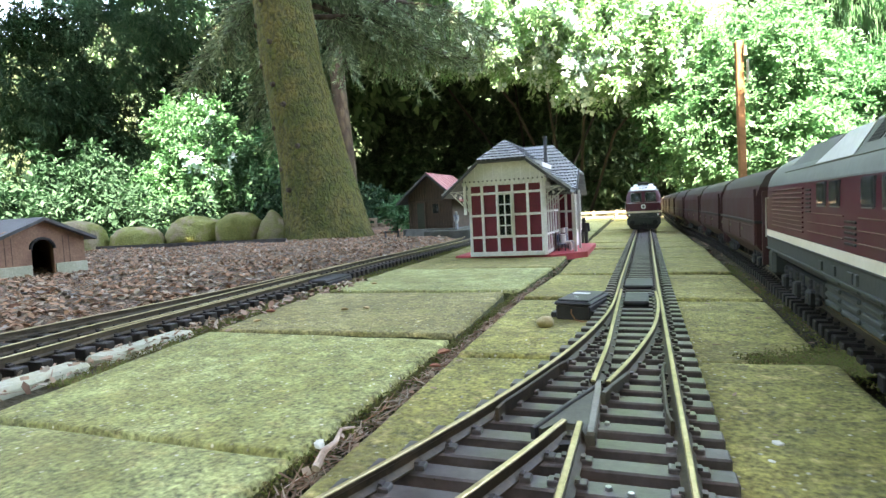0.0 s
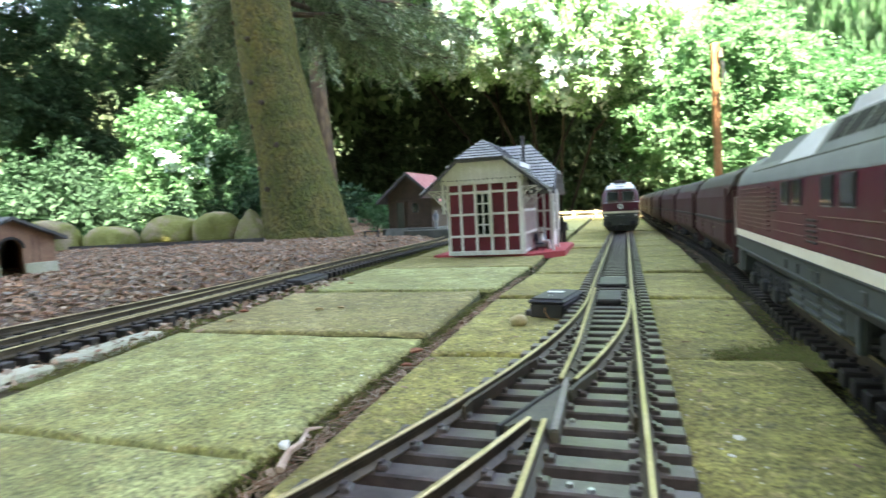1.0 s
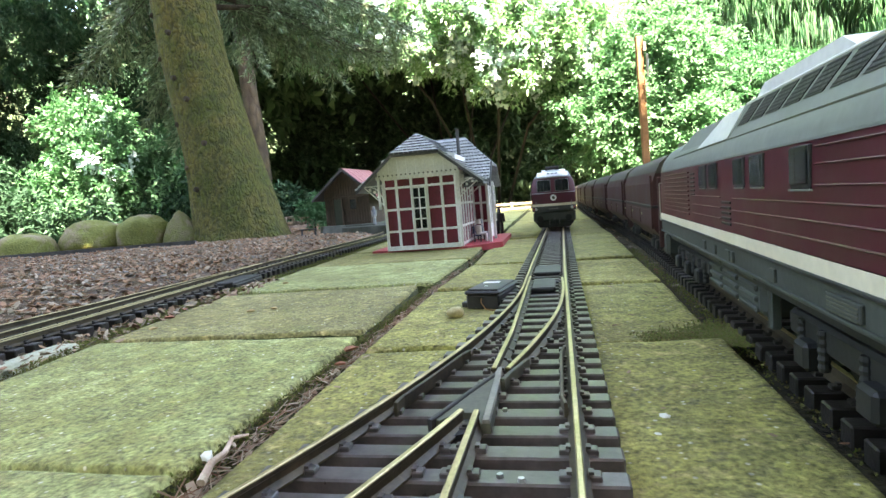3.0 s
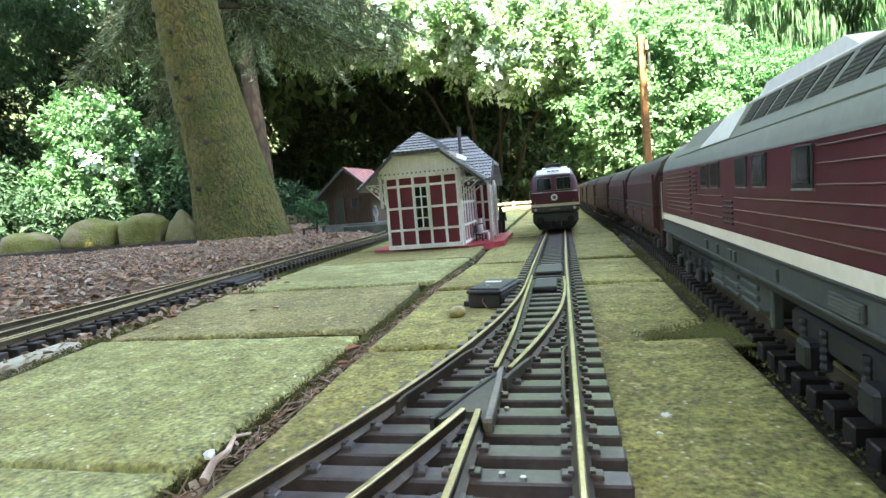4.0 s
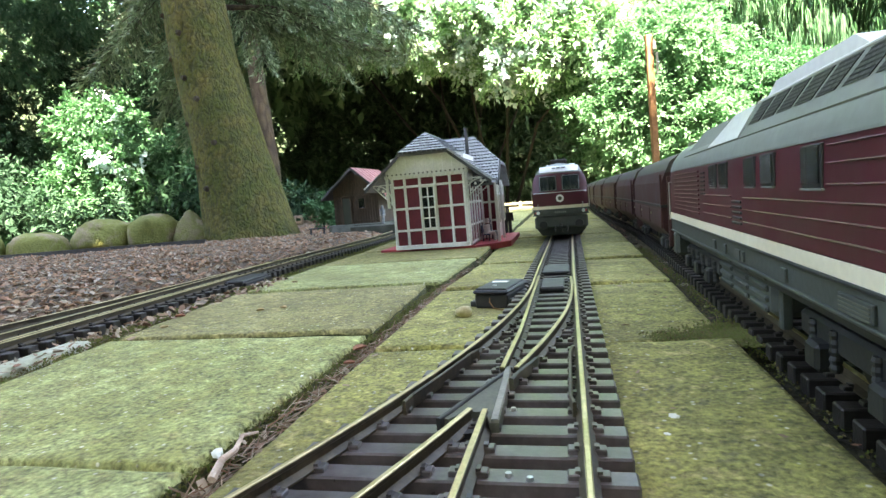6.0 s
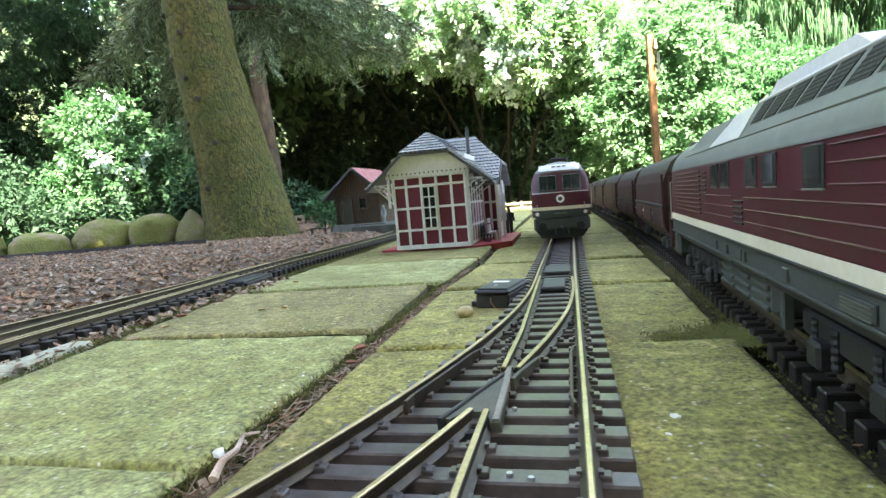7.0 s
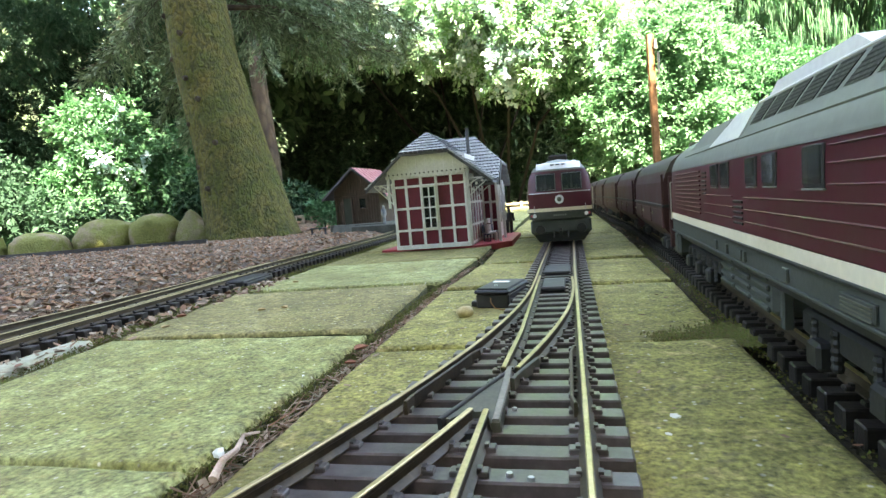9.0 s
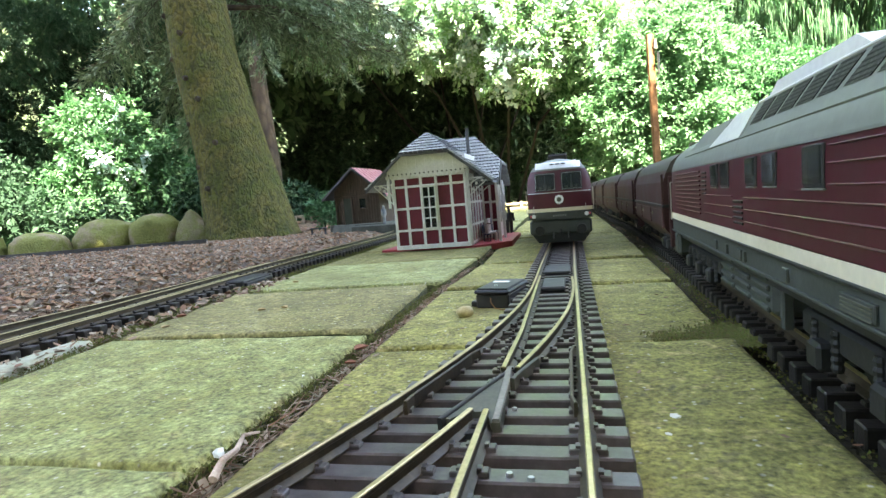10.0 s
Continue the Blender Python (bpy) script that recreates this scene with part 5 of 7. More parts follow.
        ob.matrix_basis = pose(x, y, s * 0.35 if x > -0.155 else 0.004, 0, 0, x * 900)


def joint_scraps():
    """A pale root and a curled dead leaf in the joint between the slabs."""
    pts = [(-0.1505, 0.226, 0.000), (-0.1525, 0.238, 0.004), (-0.1530, 0.250, 0.0035), (-0.1560, 0.262, 0.006), (-0.1555, 0.276, 0.002)]
    sh = Shape()
    for k, (a, b) in enumerate(zip(pts, pts[1:])):
        sh.tube(a, b, 0.0023 - 0.0004 * k, 0.0019 - 0.0004 * k, 8)
    sh.tube(pts[1], (-0.1490, 0.246, 0.006), 0.0014, 0.0006, 6).tube(pts[2], (-0.1590, 0.262, 0.001), 0.0012, 0.0005, 6)
    root = new("dead_root", sh.mesh("dead_root", surf("bleached_root", (0.40, 0.27, 0.20), (0.60, 0.48, 0.38), 90, 0.8, 0, 0.6, 6), True))
    tagged(root, "pale dry root lying in the slab joint", "root")
    leaf_red = surf("dead_leaf_red", (0.20, 0.055, 0.030), (0.36, 0.14, 0.06), 120, 0.7)
    leaf_tan = surf("dead_leaf_tan", (0.36, 0.23, 0.10), (0.52, 0.37, 0.18), 120, 0.7)
    for x, y, z, size, turn, mat, label in ((-0.1570, 0.440, 0.004, 0.014, 60, leaf_red, "curled red-brown dead leaf in the slab joint"), (-0.1530, 0.405, 0.002, 0.009, 10, leaf_red, "curled red-brown dead leaf in the slab joint"),
                                            (-0.355, 0.617, 0.0070, 0.010, 30, leaf_tan, "dry tan leaf scrap lying on a slab"), (-0.330, 0.628, 0.0070, 0.011, -20, leaf_tan, "dry tan leaf scrap lying on a slab"),
                                            (-0.425, 0.535, 0.0070, 0.010, 70, leaf_tan, "dry tan leaf scrap lying on a slab"), (-0.455, 0.60, 0.006, 0.012, 20, leaf_red, "curled red-brown dead leaf beside the siding"),
                                            (-0.475, 0.655, 0.006, 0.010, -50, leaf_red, "curled red-brown dead leaf beside the siding"), (-0.435, 0.86, 0.0070, 0.010, 15, leaf_tan, "dry tan leaf scrap lying on a slab")):
        n, v, f = 7, [], []
        for h in (0.0, 0.0006):
            for i in range(n):
                t = i / (n - 1)
                w = 0.34 * math.sin(math.pi * (0.08 + 0.88 * t)) ** 0.8
                for u in (-1, 0, 1):
                    v.append((size * (t - 0.5), size * w * u, size * (0.22 * u * u * w / 0.34 + 0.25 * (t - 0.5) ** 2) + h))
        m = 3 * n
        for i in range(n - 1):
            for u in (0, 1):
                a = 3 * i + u
                f += [(a, a + 1, a + 4, a + 3), (m + a, m + a + 3, m + a + 4, m + a + 1)]
            f += [(3 * i, 3 * i + 3, m + 3 * i + 3, m + 3 * i), (3 * i + 2, m + 3 * i + 2, m + 3 * i + 5, 3 * i + 5)]
        ob = new("dead_leaf", quick("dead_leaf", v, f, mat, True))
        ob.matrix_basis = pose(x, y, z, 0, 0, turn)
        tagged(ob, label, "leaf", "dead leaves on the slabs")


# ---- trains ----
WIDE = [(0.0, 0.0605), (0.060, 0.0622), (0.104, 0.0622), (0.116, 0.0619), (0.121, 0.0614), (0.127, 0.0604), (0.133, 0.0586), (0.139, 0.0556), (0.145, 0.0515), (0.151, 0.0450), (0.157, 0.0350), (0.162, 0.020), (0.164, 0.004)]


def half_width(z):
    return float(np.interp(z, [p[0] for p in WIDE], [p[1] for p in WIDE]))


def nose(x, z):
    """How far behind the buffer plane the front lies at (x, z)."""
    u = min(1.0, abs(x) / half_width(z))
    return float(np.interp(z, [0, 0.102, 0.146, 0.156, 0.164], [0, 0, 0.014, 0.026, 0.060])) + 0.013 * u ** 4


def shell(z0, z1, length, rows, want, grow=0.0, front_only=False):
    """Rings of a double-ended car body from z0 to z1; want(z, is_end) picks the faces."""
    s, rings = Shape(), []
    us = [-1, -0.96, -0.85, -0.6, -0.3, 0, 0.3, 0.6, 0.85, 0.96, 1]
    zs = np.linspace(z0, z1, rows + 1)
    for z in zs:
        w = half_width(z) + grow
        front = [(u * w, nose(u * w * 0.999, z) - grow, z) for u in us]
        back = [(-x, length - y, z) for x, y, z in front]
        rings.append(front + back)
    n = len(us)
    for j in range(rows):
        f = []
        for i in range(2 * n):
            k = (i + 1) % (2 * n)
            end = i % n != n - 1
            if want((zs[j] + zs[j + 1]) / 2, end):
                f.append((i, k, 2 * n + k, 2 * n + i))
        if f:
            s.add(rings[j] + rings[j + 1], f)
    return s


def on_nose(xa, xb, za, zb, lo, hi, n=4):
    """A plate that follows the front, from lo to hi before it."""
    s, v, f = Shape(), [], []
    for off in (lo, hi):
        for j in range(n + 1):
            for i in range(n + 1):
                x, z = xa + (xb - xa) * i / n, za + (zb - za) * j / n
                v.append((x, nose(x, z) - off, z))
    m = (n + 1) ** 2
    for j in range(n):
        for i in range(n):
            a = j * (n + 1) + i
            f += [(a, a + 1, a + n + 2, a + n + 1), (m + a, m + a + n + 1, m + a + n + 2, m + a + 1)]
    rim = list(range(n + 1)) + [j * (n + 1) + n for j in range(1, n + 1)] + [n * (n + 1) + i for i in range(n - 1, -1, -1)] + [j * (n + 1) for j in range(n - 1, 0, -1)]
    f += [(rim[i], rim[(i + 1) % len(rim)], m + rim[(i + 1) % len(rim)], m + rim[i]) for i in range(len(rim))]
    return s.add(v, f)


def wheelset_bogie(root, y0, y1, axles, name="bogie"):
    """A bogie with frames, axle boxes, coil springs and wheels."""
    b = part(name, Shape().box(-0.030, 0.030, y0 + 0.01, y1 - 0.01, 0.018, 0.030, 0.002), DARKGREY, root)
    r = 0.0165
    for sx in (-1, 1):
        part("side_frame", Shape().box(sx * 0.044 - 0.003, sx * 0.044 + 0.003, y0, y1, 0.020, 0.034, 0.002), DARKGREY, b)
        for k in range(axles):
            y = y0 + (y1 - y0) * (k + 0.5) / axles
            w = Shape()
            w.tube((sx * 0.0215, y, r), (sx * 0.0265, y, r), r, r, 24).tube((sx * 0.0195, y, r), (sx * 0.0215, y, r), r + 0.0022, r + 0.0022, 24)
            part("wheel", w, DARKGREY, b, "dark worn metal wheel", True)
            part("axle_box", Shape().box(sx * 0.049 - 0.005, sx * 0.049 + 0.005, y - 0.008, y + 0.008, 0.010, 0.024, 0.002), DARKGREY, b)
            for q in (-0.013, 0.013):
                part("spring", Shape().lathe((sx * 0.047, y + q, 0.012), [(0.0030 if h % 2 else 0.0024, h * 0.002) for h in range(11)], 10), DARKGREY, b)
    return b


def diesel(at, label, roof=1.0):
    """A six-axle wine-red diesel locomotive, front at y=0, rail top at z=0."""
    L = 0.70
    root = thing("diesel_locomotive", label, "locomotive", "red diesel locomotives", at=at)
    part("body", shell(0.0722, 0.1440, L, 25, lambda z, e: z < 0.1210 or e), WINERED, root, "wine-red painted body", True)
    part("roof", shell(0.1210, 0.164, L, 20, lambda z, e: not e or z > 0.1435, 0.0006), LIGHTGREY, root, "light grey curved roof", True)
    part("stripe", shell(0.0650, 0.0722, L, 2, lambda z, e: True, 0.0008), CREAM, root, "cream waist stripe", True)
    part("frame", shell(0.0500, 0.0650, L, 2, lambda z, e: True), FRAMEGREY, root, "dirty grey frame", True)
    part("floor", Shape().box(-0.055, 0.055, 0.02, L - 0.02, 0.042, 0.049), DARKGREY, root)
    for end in (0, 1):
        m = pose(0, L, 0, 0, 0, 180) if end else pose(0, 0, 0)

        def p(name, s, mat, label="", smooth=False):
            return part(name, s, mat, root, label, smooth, m)
        p("buffer_beam", Shape().box(-0.060, 0.060, 0.004, 0.03, 0.020, 0.0495, 0.004), FRAMEGREY, "grey front beam")
        p("plough", Shape().prism([(-0.056, 0.021), (0.056, 0.021), (0.044, 0.004), (-0.044, 0.004)], 0.008, 0.02), DARKGREY)
        for sx in (-1, 1):
            p("buffer", Shape().tube((sx * 0.040, 0.004, 0.030), (sx * 0.040, -0.012, 0.030), 0.005, 0.005, 14).tube((sx * 0.040, -0.012, 0.030), (sx * 0.040, -0.0145, 0.030), 0.0098, 0.009, 20), DARKGREY, "", True)
            x = sx * 0.0255
            w = p("windscreen", on_nose(x - 0.0200, x + 0.0200, 0.1065, 0.1385, 0.0003, 0.0012), RUBBER, "black window seal")
            part("rim", on_nose(x - 0.0185, x + 0.0185, 0.1080, 0.1370, 0.0004, 0.0016), WHITEROOF, w, "pale inner window rim")
            part("cab_interior", on_nose(x - 0.0178, x + 0.0178, 0.1087, 0.1363, 0.0006, 0.0019), DARKIN, w)
            part("pane", on_nose(x - 0.0182, x + 0.0182, 0.1083, 0.1367, 0.0023, 0.0027), PANE, w, "reflecting glass pane")
            for k in range(3):
                part("seat", on_nose(x - 0.012 + k * 0.009, x - 0.007 + k * 0.009, 0.1085, 0.115 + 0.004 * (k == 1), 0.0018, 0.0021, 1), SEATIN, w, "pale cab fitting")
            part("wiper", on_nose(x - 0.001, x + 0.0004, 0.112, 0.134, 0.0028, 0.0034, 1), BLACKP, w)
            p("headlight", Shape().tube((sx * 0.051, 0.006, 0.0575), (sx * 0.051, -0.0022, 0.0575), 0.0040, 0.0036, 14), WHITEROOF, "pale round lamp", True)
            p("tail_lamp", Shape().tube((sx * 0.0565, 0.010, 0.0575), (sx * 0.0565, 0.001, 0.0575), 0.0026, 0.0022, 12), REDBASE, "red lamp", True)
            p("grab_rail", Shape().tube((sx * 0.050, -0.003, 0.064), (sx * 0.050, -0.003, 0.078), 0.0006, n=6), STEEL)
            p("handrail", Shape().tube((sx * 0.0655, 0.028, 0.064), (sx * 0.0655, 0.028, 0.108), 0.0008, n=6).box(sx * 0.0635 - 0.003, sx * 0.0635 + 0.002, 0.0275, 0.0285, 0.1075, 0.1085), STEEL)
            p("hose", Shape().tube((sx * 0.014, 0.004, 0.026), (sx * 0.014, -0.006, 0.012), 0.0015, n=8), BLACKP)
        p("crest", Shape().tube((0, 0.001, 0.0885), (0, -0.0016, 0.0885), 0.0095, 0.0088, 8).tube((0, -0.0016, 0.0885), (0, -0.0024, 0.0885), 0.0068, 0.0064, 18), WHITEROOF, "silver badge")
        p("badge_centre", Shape().tube((0, -0.0023, 0.0885), (0, -0.0030, 0.0885), 0.0045, 0.0042, 16), GREYP)
        p("sill_trim", on_nose(-0.0605, 0.0605, 0.1020, 0.1032, 0.0, 0.0012, 12), STEEL, "pale trim line")
        p("coupling", Shape().tube((0, 0.006, 0.028), (0, -0.010, 0.024), 0.003, 0.002, 10).box(-0.003, 0.003, -0.012, -0.006, 0.012, 0.026, 0.001), DARKGREY)
        for k in range(6):
            p("plate_bar", Shape().box(-0.013 + k * 0.0045, -0.0105 + k * 0.0045, -0.0014, 0.002, 0.0555, 0.0590), LIGHTGREY, "pale bar of a number plate")
        p("roof_visor", on_nose(-0.044, 0.044, 0.1455, 0.1575, 0.0006, 0.0018, 10), WHITEROOF, "off-white roof front")
        for sx in (-1, 0, 1):
            p("roof_lamp", on_nose(sx * 0.011 - 0.004, sx * 0.011 + 0.004, 0.1520, 0.1545, 0.0016, 0.0030, 2), DARKIN)
        p("exhaust", Shape().box(-0.020, 0.020, 0.085, 0.125, 0.158, 0.174, 0.003), DARKGREY, "dark roof exhaust box")
        # sides
        for sx in (-1, 1):
            def side(name, y0, y1, z0, z1, mat, label="", proud=0.0012, b=0.0004, parent=None):
                w = half_width((z0 + z1) / 2)
                xa, xb = sorted((sx * (w - 0.0015), sx * (w + proud)))
                return part(name, Shape().box(xa, xb, y0, y1, z0, z1, b), mat, parent or root, label, False, m)
            for k in range(10) if not end else ():
                side("louvre_slat", 0.05, 0.205, 0.0775 + k * 0.0041, 0.0792 + k * 0.0041, WINERED, proud=0.0013)
            for k in range(6) if not end else ():
                side("louvre_slat", 0.215, 0.232, 0.095 + k * 0.0035, 0.0968 + k * 0.0035, RUBBER, proud=0.0008)
            for y0, y1 in ((0.256, 0.280), (0.293, 0.316), (0.364, 0.386), (0.400, 0.423)) if not end else ():
                w = side("window", y0, y1, 0.1012, 0.1192, RUBBER, "", 0.0010)
                side("pane", y0 + 0.002, y1 - 0.002, 0.1030, 0.1180, CABIN, "", 0.0013, 0, w)
                side("glass", y0 + 0.002, y1 - 0.002, 0.1030, 0.1180, PANE, "reflecting glass pane", 0.0019, 0, w)
                side("sill", y0 + 0.001, y1 - 0.001, 0.1003, 0.1012, LIGHTGREY, "pale metal sill", 0.0014, 0, w)
            if not end:
                w = side("window", 0.463, 0.486, 0.1000, 0.1190, RUBBER, "", 0.0010)
                side("pane", 0.465, 0.484, 0.1020, 0.1178, CABIN, "", 0.0013, 0, w)
                side("glass", 0.465, 0.484, 0.1020, 0.1178, PANE, "", 0.0019, 0, w)
                side("blind", 0.465, 0.471, 0.1020, 0.1178, GREYP, "dim blind", 0.0015, 0, w)
                side("sill", 0.462, 0.487, 0.0991, 0.1000, LIGHTGREY, "pale metal sill", 0.0014, 0, w)
                for z in (0.1168, 0.1095, 0.1010):
                    side("rib", 0.490, 0.69, z, z + 0.0009, WINERED, "", 0.0010)
                for z in (0.0938, 0.0862, 0.0785):
                    side("rib", 0.356, 0.69, z, z + 0.0009, WINERED, "", 0.0010)
                for z in (0.0945, 0.0870, 0.0795):
                    side("rib", 0.222, 0.325, z, z + 0.0009, WINERED, "", 0.0010)
                for k in range(5):
                    side("grille_slat", 0.328, 0.352, 0.0765 + k * 0.0035, 0.0783 + k * 0.0035, RUBBER, "", 0.0010)
                for k, y in enumerate((0.26, 0.30, 0.335, 0.35, 0.43, 0.50, 0.515, 0.60)):
                    side("frame_fitting", y, y + (0.010, 0.006, 0.012, 0.006, 0.008, 0.030, 0.006, 0.02)[k], 0.0530, 0.0600, FRAMEGREY, "", 0.0014)
                side("frame_flange", 0.012, 0.688, 0.0500, 0.0518, FRAMEGREY, "", 0.0016)
                side("frame_ledge", 0.012, 0.688, 0.0630, 0.0648, DARKGREY, "dark ledge under the stripe", 0.0016)
                for k in range(4):
                    side("data_bar", 0.502, 0.528, 0.0530 + k * 0.0016, 0.0537 + k * 0.0016, GREYP, "small pale lettering bar", 0.0018, 0)
        # roof hood with grilles and sloping pale end
    hood = part("cooling_hood", Shape().prism([(0.30, 0.150), (0.350, 0.1735), (0.46, 0.1735), (0.50, 0.150)], -0.040, 0.040, "x"), WHITEROOF, root, "off-white raised roof hood")
    for sx in (-1, 1):
        def slope_panel(name, b0, b1, t0, t1, mat, label, out=0.0):
            v = [(sx * (0.0572 + out), b0, 0.137), (sx * (0.0572 + out), b1, 0.137), (sx * (0.0495 + out), t1, 0.159), (sx * (0.0495 + out), t0, 0.159),
                 (sx * 0.020, b0, 0.137), (sx * 0.020, b1, 0.137), (sx * 0.020, t1, 0.159), (sx * 0.020, t0, 0.159)]
            part(name, Shape().add(v, [(0, 1, 2, 3), (4, 7, 6, 5), (0, 4, 5, 1), (1, 5, 6, 2), (2, 6, 7, 3), (3, 7, 4, 0)]), mat, hood, label)
        slope_panel("hood_side", 0.329, 0.68, 0.346, 0.66, LIGHTGREY, "light grey sloping panel")
        slope_panel("end_panel", 0.227, 0.3288, 0.292, 0.3458, WHITEROOF, "off-white sloping panel", 0.0008)
        slope_panel("roof_step", 0.098, 0.2268, 0.165, 0.270, LIGHTGREY, "light grey sloping roof step", -0.0012)
        part("seam", Shape().box(sx * 0.0578 - 0.0006, sx * 0.0578 + 0.0006, 0.10, 0.68, 0.1352, 0.1362), GREYP, hood)
        edge = lambda z: 0.0572 - (z - 0.137) * 0.0077 / 0.022
        for k in range(11):
            y, wide = 0.345 + k * 0.0282, 0.0225 if k % 5 < 4 else 0.0205
            lean, za, zb = 0.015, 0.1440, 0.1580
            q = [(y, za), (y + wide, za), (y + wide + lean, zb), (y + lean, zb)]
            g = Shape().add([(sx * (edge(z) + 0.0005), a, z) for a, z in q] + [(sx * (edge(z) - 0.001), a, z) for a, z in q],
                            [(0, 1, 2, 3), (7, 6, 5, 4), (0, 4, 5, 1), (1, 5, 6, 2), (2, 6, 7, 3), (3, 7, 4, 0)])
            gr = part("grille", g, RUBBER, hood, "dark roof grille")
            for j in range(6):
                z = za + (zb - za) * (j + 0.5) / 6
                a = y + lean * (j + 0.5) / 6
                part("slat", Shape().box(sx * edge(z) - 0.0009, sx * edge(z) + 0.0006, a + 0.0008, a + wide - 0.0008, z - 0.0004, z + 0.0005), DARKGREY, gr)
        part("hood_rim", Shape().box(sx * 0.0488 - 0.0012, sx * 0.0488 + 0.0012, 0.346, 0.66, 0.1588, 0.1606, 0.0005), WHITEROOF, hood, "off-white rim over the grilles")
    part("gutter", Shape().box(-0.0620, -0.0600, 0.03, L - 0.03, 0.1206, 0.1220).box(0.0600, 0.0620, 0.03, L - 0.03, 0.1206, 0.1220), LIGHTGREY, root)
    tank = part("fuel_tank", Shape().box(-0.054, 0.054, 0.241, 0.382, 0.022, 0.049, 0.004), FRAMEGREY, root, "grey ribbed tank between the bogies")
    for sx in (-1, 1):
        for k in range(3):
            for j in range(4):
                part("tank_rib", Shape().box(sx * 0.0545 - 0.0015, sx * 0.0545 + 0.0015, 0.246 + k * 0.045, 0.284 + k * 0.045, 0.0240 + j * 0.0065, 0.0278 + j * 0.0065, 0.001), FRAMEGREY, tank)
        part("strut", Shape().box(sx * 0.050 - 0.003, sx * 0.050 + 0.003, 0.388, 0.394, 0.018, 0.050, 0.001), FRAMEGREY, root)
    wheelset_bogie(root, 0.025, 0.200, 3)
    wheelset_bogie(root, 0.405, 0.610, 3)
    for ob in root.children_recursive:
        for q in ob.data.vertices:
            if q.co.z > 0.116:
                q.co.z = 0.116 + (q.co.z - 0.116) * roof
    return root


def hopper(at):
    """A covered red-brown hopper wagon, its middle at y=0."""
    H = 0.228
    root = thing("hopper_wagon", "red-brown hopper wagon with dull curved lid on track", "railway wagon", "hopper wagons of the train", at=at)
    lower = [(-0.040, 0.020), (0.040, 0.020), (0.060, 0.042), (0.0620, 0.050), (0.0620, 0.0735), (-0.0620, 0.0735), (-0.0620, 0.050), (-0.060, 0.042)]
    part("lower_hopper", Shape().prism(lower, -H + 0.008, H - 0.008), RUSTRED, root)
    upper = [(-0.0615, 0.0775), (0.0615, 0.0775), (0.0615, 0.108), (0.056, 0.122), (-0.056, 0.122), (-0.0615, 0.108)]
    part("upper_hopper", Shape().prism(upper, -H + 0.006, H - 0.006), RUSTRED, root)
    part("lid", Shape().prism([(-0.0568, 0.1195), (0.0568, 0.1195), (0.050, 0.132), (0.036, 0.141), (0.018, 0.1445), (-0.018, 0.1445), (-0.036, 0.141), (-0.050, 0.132)], -H + 0.004, H - 0.004), WAGONTOP, root, "dull grey-brown curved lid", True)
    part("ledge", Shape().box(-0.0645, 0.0645, -H + 0.004, H - 0.004, 0.0735, 0.0778, 0.0008), DARKGREY, root, "dark ledge")
    for sx in (-1, 1):
        for y in (-H + 0.01, H - 0.01):
            part("post", Shape().box(sx * 0.0628 - 0.0016, sx * 0.0628 + 0.0016, y - 0.004, y + 0.004, 0.044, 0.1175, 0.0006), RUSTRED, root)
        for k in range(3):
            y = -0.15 + 0.15 * k
            part("discharge_flap", Shape().box(sx * 0.0618 - 0.001, sx * 0.0618 + 0.0014, y - 0.062, y + 0.062, 0.046, 0.070, 0.0008), RUSTRED, root)
            part("rivet_bar", Shape().box(sx * 0.0632 - 0.001, sx * 0.0632 + 0.001, y + 0.055, y + 0.058, 0.060, 0.064), PALE, root, "small pale chipped mark")
        for y in (-H, H):
            part("buffer", Shape().tube((sx * 0.040, y, 0.030), (sx * 0.040, y + math.copysign(0.010, y), 0.030), 0.008, 0.008, 12), DARKGREY, root)
    for y in (-H + 0.003, H - 0.003):
        part("end_frame", Shape().box(-0.055, 0.055, y - 0.003, y + 0.003, 0.018, 0.115, 0.001), RUSTRED, root)
    for y in (-0.15, 0.15):
        wheelset_bogie(root, y - 0.045, y + 0.045, 2)
    for ob in root.children_recursive:
        for q in ob.data.vertices:
            if q.co.z > 0.1:
                q.co.z = 0.1 + (q.co.z - 0.1) * 1.17
    return root


def heading(line, y):
    return math.degrees(math.atan2(-(along(line, y + 0.2) - along(line, y - 0.2)), 0.4))


def train_on_the_side():
    diesel(pose(0.2028, 0.745, 0.0158, 0, 0, 178.0), "wine-red diesel locomotive with cream stripe and grey roof", 0.85)
    first = None
    for k in range(9):
        y = 1.075 + 0.480 * k
        m = pose(along(TRACK_TRAIN, y), y, 0.0155, 0, 0, heading(TRACK_TRAIN, y))
        if first is None:
            first = hopper(m)
        else:
            copy_thing(first, m)


